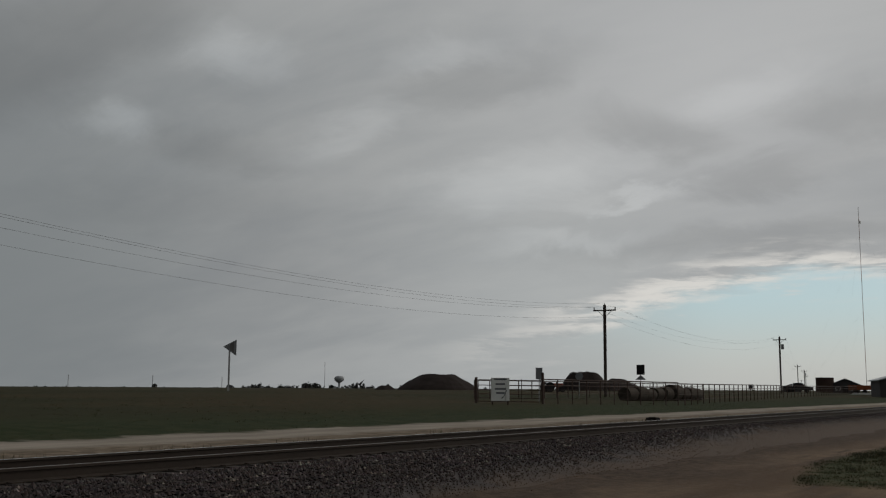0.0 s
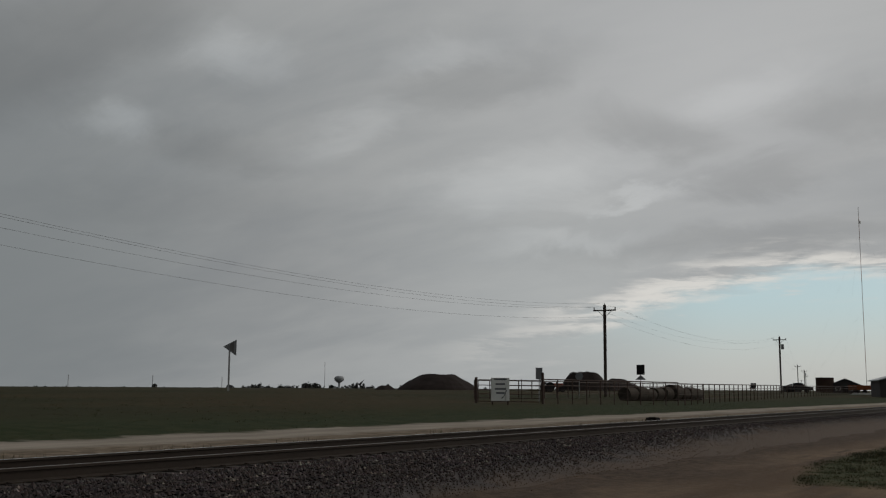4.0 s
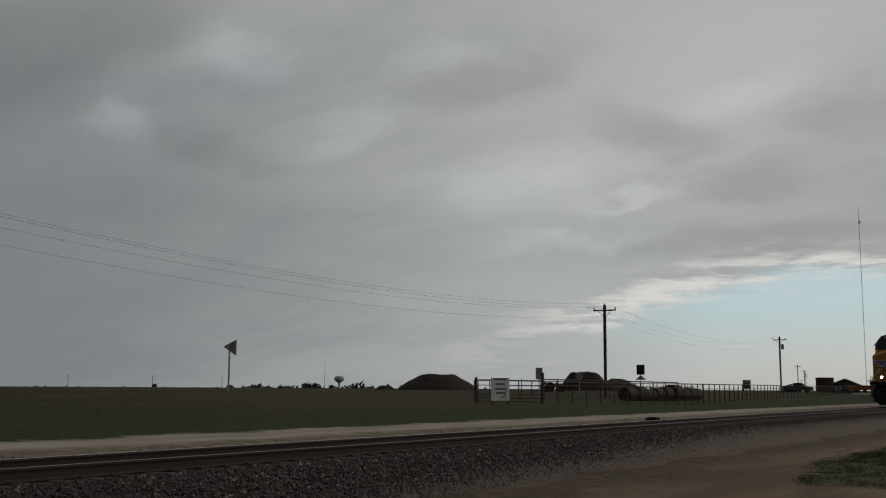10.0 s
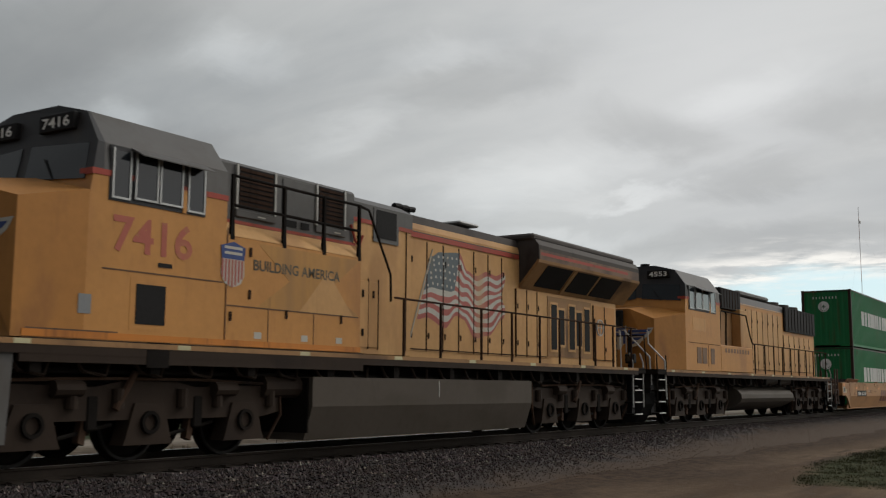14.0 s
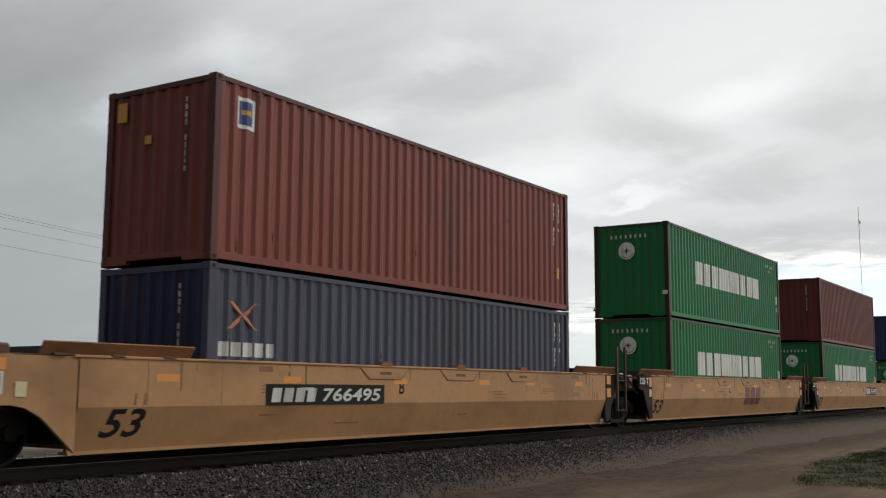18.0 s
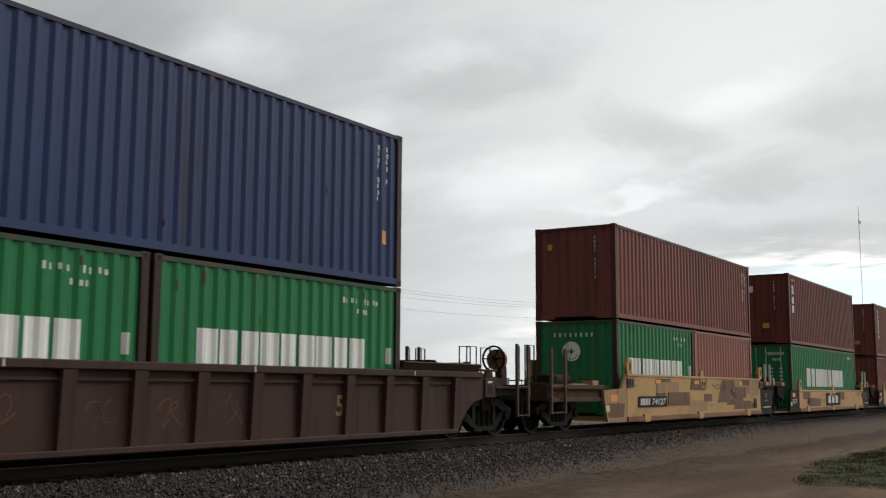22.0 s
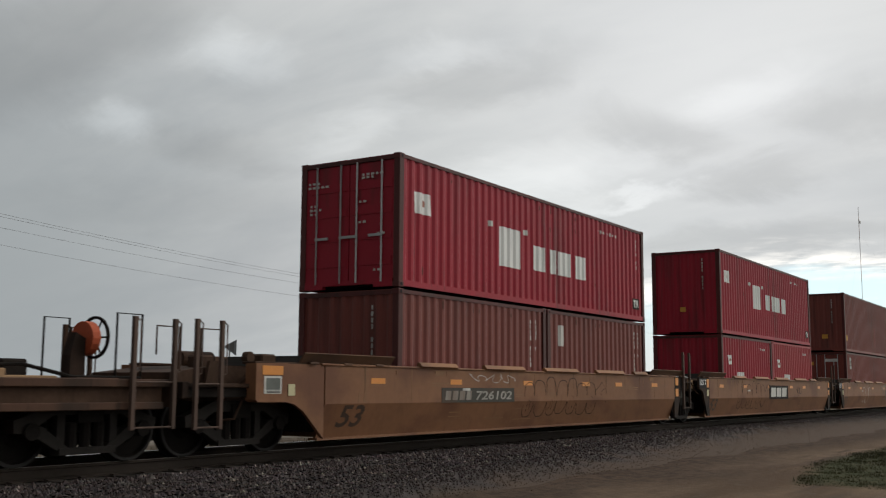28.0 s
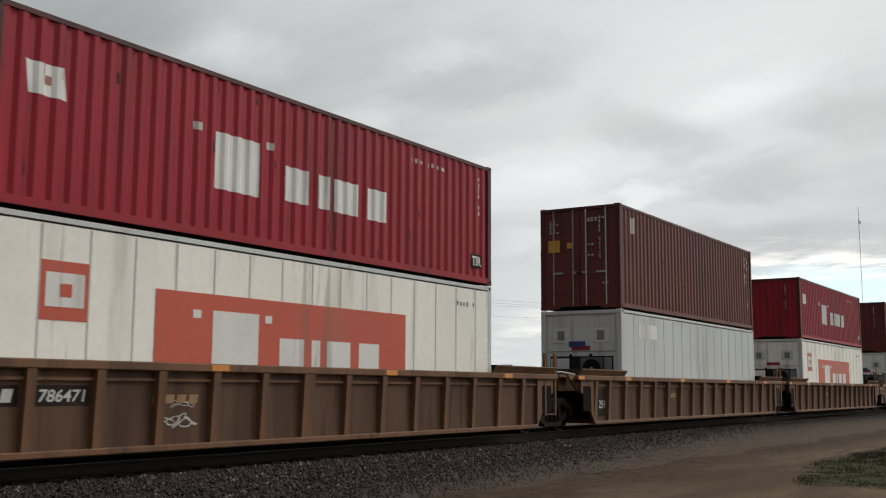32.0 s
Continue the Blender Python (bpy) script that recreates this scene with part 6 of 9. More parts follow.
def ribbed_well(mat, label, front="coupler", rear="coupler", truck_rear=False, brake_rear=False, ribs=17, brake_front=False):
    car = empty("well_car", label, "railcar", "well cars of the train")
    for f in (1, -1):
        part("side_web", box(-2.0 - SHIFT, L40 + 2.0 - SHIFT, f * -1.41, f * -1.37, 0.22, 1.26), SHADED_WEB if mat is RIB_BROWN else mat, car)
        part("chord_lip", box(-2.0 - SHIFT, L40 + 2.0 - SHIFT, f * -1.455, f * -1.411, 1.10, 1.14), mat, car)
        part("top_chord", box(-2.9 - SHIFT, L40 + 2.9 - SHIFT, f * -1.54, f * -1.36, 1.24, 1.36, 0.015), mat, car)
        part("bottom_chord", box(-2.0 - SHIFT, L40 + 2.0 - SHIFT, f * -1.50, f * -1.36, 0.15, 0.24, 0.015), mat, car)
        rib = cached(("wrib", mat.name), lambda: mesh_of("rib", prism([(-1.41, 0.24), (-1.48, 0.24), (-1.53, 1.24), (-1.41, 1.24)], "x", -0.11 if mat is RIB_DARK else -0.07, 0.11 if mat is RIB_DARK else 0.07), mat))
        n = ribs
        for i in range(n):
            q = part("rib", rib, mat, car)
            rx = -1.95 - SHIFT + i * (L40 + 3.9) / (n - 1) if n < 16 else max(-2.3, -2.5 + 1.04 * i)
            q.matrix_basis = pose(rx, 0, 0) @ Matrix.Diagonal((1.0 if rx < 5 or rx > 6 else 1.9, f, 1, 1)) if n > 15 else pose(rx, 0, 0) @ Matrix.Diagonal((1, f, 1, 1))
        for x, s, kind in ((-SHIFT, -1, front), (L40 - SHIFT, 1, rear)):
            X = lambda d: x + s * d
            if kind == "coupler":
                pr = [(X(1.98), 1.25), (X(3.3), 1.25), (X(3.35), 0.84), (X(2.95), 0.82), (X(2.6), 0.76), (X(2.35), 0.60), (X(2.15), 0.38), (X(1.98), 0.16)]
                bx = part("corner_box", box(X(3.0), X(3.42), f * -1.52, f * -1.25, 0.84, 1.235, 0.01), mat, car)
                if f == 1:
                    part("box_opening", box(X(3.12), X(3.3), -1.524, -1.521, 0.92, 1.08), BLACK, bx)
                    part("data_text", box(X(3.1), X(3.28), -1.524, -1.521, 1.14, 1.18), OLD_WHITE, bx)
            else:
                pr = [(X(1.98), 1.25), (X(2.75), 1.25), (X(2.75), 0.95), (X(2.5), 0.85), (X(1.98), 0.2)]
            part("end_panel", prism(pr, "y", f * -1.48, f * -1.42), mat, car)
            part("guide_flap", prism([(f * -1.46, 1.36), (f * -1.56, 1.50), (f * -1.52, 1.52), (f * -1.42, 1.36)], "x", X(2.8), X(0.05)), mat, car)
    for x in (-1.6, 2.0, 6.1, 10.2, 13.4):
        part("floor_beam", box(x - 0.2, x + 0.2, -1.3, 1.3, 0.16, 0.30), mat, car)
    for x, s, kind in ((-SHIFT, -1, front), (L40 - SHIFT, 1, rear)):
        X = lambda d: x + s * d
        if kind == "coupler":
            coupler_end(car, x, s, STEEL_BROWN, brake=(brake_rear and s == 1) or (brake_front and s == -1), tank=brake_rear and s == 1)
        else:
            artic_end(car, x, s, mat, 3.455, truck_rear and s == 1)
            part("end_plate_mark", box(X(2.2), X(2.65), -1.487, -1.481, 0.5, 1.1), STEEL_DARK, car)
            if s == 1:
                ladder(car, X(2.62), -1.46, 0.42, 1.25, 0.5, mat, 0.6)
    for x in (-3.4, -0.5, 3.6, 7.9, 12.2):
        part("reflector", box(x, x + (0.03 if mat is RIB_DARK else 0.35), -1.5435, -1.539, 1.255, 1.345), OLD_WHITE if mat is RIB_DARK else ORANGE, car, "thin white reflector" if mat is RIB_DARK else "faded orange reflector")
    side_bars(car, 2.6, 3.5, 0.80, 0.92, 4, PATCH_TAN, -1.415)
    return car


DULL_DECK = paint("dull_brown_deck", (0.075, 0.040, 0.026), dirt=(0.03, 0.02, 0.015), amount=0.5, rough=0.75, spec=0.15)


def post_well(label, tall, front="artic", rear="artic", truck_rear=False, brake_front=False, seed=1, brake_rear=False):
    """shallow-sided well with guide posts, patched paint"""
    rng = random.Random(seed)
    car = empty("well_car", label, "railcar", "well cars of the train")
    top = 1.42 if tall else 1.03
    for f in (1, -1):
        part("side_panel", box(0.0, L40, f * -1.49, f * -1.42, 0.30, top), MUSTARD, car)
        part("top_chord", box(0.0, L40, f * -1.51, f * -1.38, top - 0.05, top + 0.012, 0.01), MUSTARD, car)
        part("bottom_chord", box(-0.02, L40 + 0.02, f * -1.53, f * -1.38, 0.17, 0.31, 0.01), TAN_DULL, car)
        for x in (1.3, 5.7, 10.6):
            part("floor_bracket", prism([(x - 0.25, 0.36), (x + 0.25, 0.36), (x + 0.17, 0.15), (x - 0.17, 0.15)], "y", f * -1.545, f * -1.40), MUSTARD, car)
        for x in (0.2, L40 / 2 - 0.15, L40 + 0.05):
            mid = abs(x - L40 / 2) < 1
            if mid or x > 1 or tall:
                po = part("guide_plate", box(x - 0.21, x + 0.21, f * -1.53, f * -1.485, top - 0.34, top - 0.09, 0.012), MUSTARD if mid else PATCH_BROWN, car)
                for dx in (-0.09, 0.09):
                    part("post_slot", prism([(x + dx - 0.045, top - 0.29), (x + dx + 0.045, top - 0.29), (x + dx + 0.045, top - 0.17), (x + dx + 0.02, top - 0.13), (x + dx - 0.02, top - 0.13), (x + dx - 0.045, top - 0.17)], "y", f * -1.537, f * -1.531), BLACK, po)
            gp = part("guide_post", prism([(x - 0.13, top), (x + 0.13, top), (x + 0.13, top + 0.14), (x + 0.05, top + 0.2), (x - 0.06, top + 0.2), (x - 0.13, top + 0.12)] if mid else [(x - 0.18, top), (x + 0.16, top), (x + 0.16, top + 0.42), (x - 0.14, top + 0.42), (x - 0.22, top + 0.2)], "y", f * -1.50, f * -1.40), MUSTARD, car)
            if not mid:
                part("post_slot", prism([(x - 0.04, top + 0.12), (x + 0.04, top + 0.12), (x + 0.04, top + 0.3), (x, top + 0.34), (x - 0.04, top + 0.3)], "y", f * -1.508, f * -1.501), BLACK, gp)
        for x, s, kind in ((0, -1, front), (L40, 1, rear)):
            X = lambda d: x + s * d
            pr = [(X(0.0), top), (X(0.25), 1.045), (X(1.3), 1.03), (X(1.48), 0.18), (X(0.0), 0.18)] if s < 0 else [(X(0.0), top), (X(0.25), 1.045), (X(1.62), 1.02), (X(1.39), 0.16), (X(0.0), 0.16)]
            if kind == "coupler":
                pr = [(X(0.0), top), (X(0.35), 1.04), (X(1.45), 1.0), (X(1.45), 0.8), (X(1.25), 0.2), (X(0.0), 0.18)]
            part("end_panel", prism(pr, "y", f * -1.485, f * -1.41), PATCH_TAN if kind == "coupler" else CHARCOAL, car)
            if kind == "coupler" and f == 1:
                part("touched_up_paint", prism([(X(0.25), 0.30), (X(1.2), 0.30), (X(1.3), 0.66), (X(0.15), 0.66)], "y", -1.4885, -1.4855), PATCH_BROWN, car)
    for x in (0.2, 3.0, 6.1, 9.2, 12.0):
        part("floor_beam", box(x - 0.2, x + 0.2, -1.4, 1.4, 0.18, 0.30), MUSTARD, car)
    for x, s, kind in ((0, -1, front), (L40, 1, rear)):
        X = lambda d: x + s * d
        if kind == "coupler":
            part("draft_sill", box(X(0.6), X(4.5), -0.35, 0.35, 0.72, 1.0), STEEL_DARK, car)
            part("end_platform", box(X(0.7), X(4.45), -1.3, 1.3, 1.04, 1.1, 0.01), STEEL_BROWN, car)
            for f in (-1, 1):
                part("side_sill", box(X(1.3), X(4.45), f * 1.44, f * 1.3, 1.02, 1.13, 0.01), DULL_DECK, car)
                part("side_sill", box(X(1.3), X(4.3), f * 1.42, f * 1.3, 0.72, 0.82, 0.01), DULL_DECK, car)
                part("sill_web", box(X(1.3), X(4.3), f * 1.36, f * 1.33, 0.81, 1.03), STEEL_BROWN, car)
            part("deck_plate", box(X(1.6), X(2.7), -1.2, -0.7, 1.105, 1.16, 0.01), PATCH_TAN, car)
            part("deck_plate", box(X(2.9), X(3.6), -1.3, -0.9, 1.105, 1.14, 0.01), DULL_DECK, car)
            part("brake_cylinder", bar([(X(1.0), -0.2, 1.26), (X(2.2), -0.2, 1.26)], 0.15, 12), STEEL_BROWN, car)
            part("brake_pipe", bar([(X(0.8), -1.1, 1.25), (X(2.2), -1.15, 1.3), (X(3.0), -1.1, 1.15), (X(4.4), -0.8, 1.15)], 0.025, 6), STEEL_DARK, car)
            part("brake_valve", box(X(2.3), X(2.7), -0.6, -0.2, 1.1, 1.38, 0.03), STEEL_DARK, car)
            part("reflector", box(X(0.63), X(1.1), -1.496, -1.486, 0.71, 0.89), ORANGE, car, "large orange reflector")
            part("yellow_label", box(X(1.15), X(1.38), -1.494, -1.486, 0.45, 0.62), PALE_LABEL, car, "pale yellow label")
            part("touched_up_paint", box(X(0.35), X(0.62), -1.492, -1.486, 0.90, 1.02), PATCH_TAN, car)
            part("end_beam", box(X(4.4), X(4.52), -1.42, 1.42, 0.75, 1.12), STEEL_BROWN, car)
            part("coupler", box(X(4.6), X(5.05), -0.16, 0.16, 0.74, 0.98, 0.03), STEEL_DARK, car)
            ladder(car, X(4.04), -1.48, 0.45, 1.12, 0.72, LADDER_BROWN, 0.85)
            part("tool_box", box(X(1.5), X(1.85), -1.35, -1.05, 1.1, 1.24, 0.01), PATCH_TAN, car)
            for y in (-0.8, 0.8):
                part("crossover_rail", bar([(X(4.4), y, 1.1), (X(4.4), y, 2.05), (X(3.95), y, 2.05), (X(3.95), y, 1.1)], 0.018, 6), STEEL_DARK, car)
            if brake_front and s == -1 or brake_rear and s == 1:
                hand_brake(car, X(3.95), 0.1, 1.1, material("rusty_brake_gear", (0.36, 0.075, 0.03), 0.7, var=0.2) if s == 1 else TAN_DULL, STEEL_DARK, s)
            freight_truck(car, X(3.3))
        else:
            part("span_bolster", box(X(0.7), X(2.65), -0.9, 0.9, 0.85, 1.1, 0.02), STEEL_DARK, car)
            part("end_platform", box(X(0.6), X(2.55), -1.3, 1.3, 1.105, 1.19, 0.01), STEEL_DARK, car)
            part("reflector", box(X(0.62), X(1.02) if s < 0 else X(0.85), -1.493, -1.486, 0.76, 0.92), ORANGE if s < 0 else PATCH_BROWN, car, "orange reflector" if s < 0 else "faded brown reflector")
            part("box_guard", box(X(1.45), X(1.85), -1.3, -0.95, 1.19, 1.33, 0.01), PATCH_TAN, car)
            part("bearing_bracket", prism([(X(1.5), 1.1), (X(2.5), 1.1), (X(2.5), 0.86), (X(2.3), 0.80), (X(1.62), 0.62)], "y", -1.30, -1.22), STEEL_DARK, car)
            part("brake_reservoir", bar([(X(1.2), 0.2, 1.32), (X(2.2), 0.2, 1.32)], 0.14, 12), STEEL_DARK, car)
            part("end_web", prism([(X(1.2), 1.1), (X(2.6), 1.1), (X(2.6), 0.72), (X(2.2), 0.60), (X(1.42), 0.24), (X(1.2), 0.24)], "y", -0.95, -0.88), STEEL_DARK, car)
            if s < 0:
                part("slack_adjuster", disc((X(2.3), -1.12, 1.34), 0, 0.15, "y", 0.1, 16), PATCH_TAN, car)
                part("adjuster_box", box(X(2.0), X(2.6), -1.02, -0.6, 1.19, 1.52, 0.02), STEEL_BROWN, car)
            if s < 0:
                side_text(car, "125 T", X(1.05), 0.50, 0.19, OLD_WHITE, -1.489, shear=0.1, width=0.66)
                part("yellow_label", box(X(1.12), X(1.32), -1.491, -1.484, 0.42, 0.56), PALE_LABEL, car, "pale yellow label")
            else:
                part("touched_up_paint", box(X(0.5), X(1.0), -1.490, -1.484, 0.62, 0.68), PATCH_BROWN, car)
                part("touched_up_paint", box(X(0.35), X(1.3), -1.490, -1.484, 0.40, 0.43), OLD_WHITE, car)
            if s == 1:
                for xx in (1.85, 2.5):
                    part("grab_post", bar([(X(xx), -1.15, 1.15), (X(xx), -1.15, 1.98), (X(xx), -1.15, 2.0)], 0.045, 8), GALV, car)
                    part("grab_iron", bar([(X(xx + 0.03), -1.15, 1.3), (X(xx + 0.14), -1.15, 1.34), (X(xx + 0.14), -1.15, 1.9), (X(xx + 0.03), -1.15, 1.94)], 0.016, 6), STEEL_BROWN, car)
                part("grab_iron", bar([(X(2.2), 1.2, 1.2), (X(2.2), 1.2, 1.9), (X(2.4), 1.2, 1.9), (X(2.4), 1.2, 1.2)], 0.025, 6), STEEL_DARK, car)
            if truck_rear and s == 1:
                freight_truck(car, X(2.76), 0.46)
    # touched-up paint
    for i in range(14 if tall else 6):
        x, w = rng.uniform(0.3, L40 - 1.9), rng.uniform(0.5, 1.9)
        z = rng.uniform(0.36, top - 0.35)
        h = rng.uniform(0.14, 0.38)
        k = rng.uniform(-0.15, 0.15) if i % 3 == 0 else 0.0
        z1 = min(top - 0.07, z + h)
        part("touched_up_paint", prism([(x, z), (x + w, z), (x + w + k, z1), (x + k, z1)], "y", -1.494 - 0.0012 * i, -1.488), rng.choice((PATCH_BROWN, PATCH_TAN, PATCH_BROWN)), car)
    if tall:
        for x0, x1, z0, z1, k, m in ((9.6, 10.9, 1.02, 1.38, 0.0, PATCH_BROWN), (7.4, 8.7, 0.62, 1.34, 0.5, PATCH_BROWN), (9.1, 11.0, 0.38, 0.66, 0.12, PATCH_BROWN),
                                     (11.3, 12.0, 0.85, 1.36, 0.0, PATCH_TAN), (4.6, 6.3, 0.36, 0.70, 0.3, PATCH_TAN), (2.3, 3.4, 0.95, 1.33, -0.2, PATCH_BROWN)):
            part("touched_up_paint", prism([(x0, z0), (x1, z0), (x1 + k, z1), (x0 + k, z1)], "y", -1.4925, -1.488), m, car)
    for i in range(8):
        x, z = rng.uniform(0.3, L40 - 0.8), rng.uniform(0.5, top - 0.15)
        w = rng.uniform(0.12, 0.35)
        part("rust_scuff", box(x, x + w, -1.5125, -1.505, z, z + rng.uniform(0.012, 0.03)), PATCH_BROWN, car)
    for x in (2.0, 5.2, 9.6):
        part("reflector", box(x, x + 0.4, -1.512, -1.5, top - 0.22, top - 0.12), ORANGE, car, "faded orange reflector")
    return car


def side_y(z):
    """the creased side of a smooth well at height z"""
    return -1.505 + max(0.0, 0.76 - z) * 0.339


def scrawl(car, x0, x1, z0, z1, mat, y, seed, loops=6, r=0.012):
    """sprayed line on a side"""
    rng = random.Random(seed)
    n = loops * 10
    pts = []
    for i in range(n + 1):
        s = i / n
        z = (z0 + z1) / 2 + (z1 - z0) / 2 * math.sin(s * loops * 6.28 + rng.uniform(-0.25, 0.25)) * (0.75 + 0.25 * math.sin(s * 9 + seed))
        pts.append((x0 + (x1 - x0) * s + 0.10 * math.sin(s * loops * 6.28 * 1.3 + seed), y, z))
    sprayed(car, pts, r, mat, y == -1.506)


def sprayed(car, pts, r, mat, creased=True):
    bm = bar(pts, r, 4)
    y = pts[0][1]
    for v in bm.verts:
        v.co.y = (side_y(v.co.z) if creased else y) + (v.co.y - y) * 0.1
    part("sprayed_line", bm, mat, car)


def loops(car, x0, x1, z0, z1, mat, seed, n):
    """sprayed outlines of tall rounded forms"""
    rng = random.Random(seed)
    w = (x1 - x0) / n
    for i in range(n):
        xc, hw = x0 + (i + 0.5) * w, w * rng.uniform(0.40, 0.52)
        top, bot = z1 - rng.uniform(0, 0.14), z0 + rng.uniform(0, 0.08)
        lean = rng.uniform(-0.06, 0.06)
        pts = []
        for k in range(27):
            a = 2 * math.pi * k / 24 + seed
            e = math.copysign(abs(math.sin(a)) ** 0.55, math.sin(a))
            c = math.copysign(abs(math.cos(a)) ** 0.7, math.cos(a))
            z = (top + bot) / 2 + (top - bot) / 2 * e
            pts.append((xc + hw * c * (1 + 0.3 * e * rng.uniform(-1, 1) * 0.4) + lean * e, -1.506, z))
        sprayed(car, pts, 0.011, mat)
        if i % 2 == 0:
            m = rng.uniform(0.3, 0.6)
            sprayed(car, [(xc - hw * 0.3, -1.506, bot + 0.12), (xc - hw * 0.1, -1.506, bot + (top - bot) * m), (xc + hw * 0.25, -1.506, bot + (top - bot) * m * 0.9), (xc + hw * 0.2, -1.506, bot + 0.14)], 0.009, mat)
    sprayed(car, [(x1 - 0.1, -1.506, (z0 + z1) / 2 + 0.1), (x1 + 0.35, -1.506, z1 - 0.1), (x1 + 0.55, -1.506, z1 - 0.25), (x1 + 0.2, -1.506, z1 - 0.35), (x1 + 0.6, -1.506, z0 + 0.3)], 0.010, mat)

# ---------------------------------------------------------------- locomotives
LOCO_YELLOW = paint("locomotive_yellow", (0.490, 0.232, 0.066), dirt=(0.33, 0.152, 0.055), amount=0.30, rough=0.5, spec=0.22, streak=(0.6, 1.0, 0.45), var=0.14)
HOOD_WORN = paint("worn_hood_yellow", (0.530, 0.300, 0.120), dirt=(0.36, 0.19, 0.075), amount=0.36, rough=0.55, spec=0.2, streak=(0.8, 1.0, 0.3), var=0.16)
LOCO_GREY = paint("locomotive_grey", (0.100, 0.096, 0.092), dirt=(0.075, 0.064, 0.055), amount=0.35, rough=0.5, streak=(0.6, 1.0, 0.5))
CAB_DARK = paint("dark_cab_grey", (0.030, 0.030, 0.032), dirt=(0.05, 0.043, 0.038), amount=0.3, rough=0.5, streak=(0.6, 1.0, 0.5))
SOOT = paint("sooty_roof_grey", (0.060, 0.050, 0.044), dirt=(0.028, 0.022, 0.019), amount=0.4, rough=0.65, streak=(0.5, 1.0, 0.6))
SOOTY_YELLOW = paint("sooty_yellow", (0.30, 0.165, 0.070), dirt=(0.10, 0.055, 0.030), amount=0.45, rough=0.6, streak=(0.6, 1.0, 0.6))
LOUVRE_BROWN = paint("louvre_brown", (0.045, 0.026, 0.018), dirt=(0.02, 0.013, 0.010), amount=0.4, rough=0.9, spec=0.05)
WORN_FACE = paint("worn_wing_paint", (0.20, 0.120, 0.075), dirt=(0.075, 0.05, 0.04), amount=0.5, rough=0.6, streak=(0.5, 1.0, 0.8))
TANK_GREY = paint("fuel_tank_grey", (0.078, 0.064, 0.051), dirt=(0.060, 0.048, 0.036), amount=0.45, spec=0.15, rough=0.6, streak=(0.4, 1.0, 0.8))
UNDER_GREY = paint("underframe_grey", (0.034, 0.023, 0.0165), dirt=(0.022, 0.015, 0.012), amount=0.35, streak=(0.8, 1.0, 0.8), spec=0.12, rough=0.7)
# grimy yellow, also darkened for the shade on the west-facing front
NOSE_YELLOW = paint("grimy_shaded_nose", (0.400, 0.178, 0.045), dirt=(0.24, 0.105, 0.038), amount=0.35, rough=0.55, spec=0.2, streak=(0.8, 0.6, 0.6), var=0.14)
LOCO_RED = paint("locomotive_red", (0.34, 0.055, 0.035), dirt=(0.2, 0.06, 0.03), amount=0.3)
FADED_RED = paint("faded_red_number", (0.40, 0.11, 0.075), dirt=(0.45, 0.22, 0.08), amount=0.3)
WING_BLUE = paint("emblem_blue", (0.040, 0.065, 0.190), dirt=(0.03, 0.03, 0.06), amount=0.2)
FLAG_BLUE = paint("flag_blue", (0.105, 0.125, 0.135), dirt=(0.20, 0.18, 0.12), amount=0.25)
FLAG_WHITE = paint("flag_white", (0.45, 0.43, 0.375), dirt=(0.42, 0.30, 0.16), amount=0.3)
FLAG_RED = paint("flag_red", (0.36, 0.105, 0.085), dirt=(0.42, 0.24, 0.12), amount=0.25)
STEP_EDGE = material("step_edge_white", (0.62, 0.60, 0.56), 0.5)


def loft(sections):
    """a solid through closed outlines of equal count"""
    bm = bmesh.new()
    rows = [[bm.verts.new(p) for p in s] for s in sections]
    n = len(rows[0])
    for a, b in zip(rows, rows[1:]):
        for k in range(n):
            bm.faces.new((a[k], a[(k + 1) % n], b[(k + 1) % n], b[k]))
    bm.faces.new(rows[0][::-1])
    bm.faces.new(rows[-1])
    bmesh.ops.recalc_face_normals(bm, faces=bm.faces)
    return bm


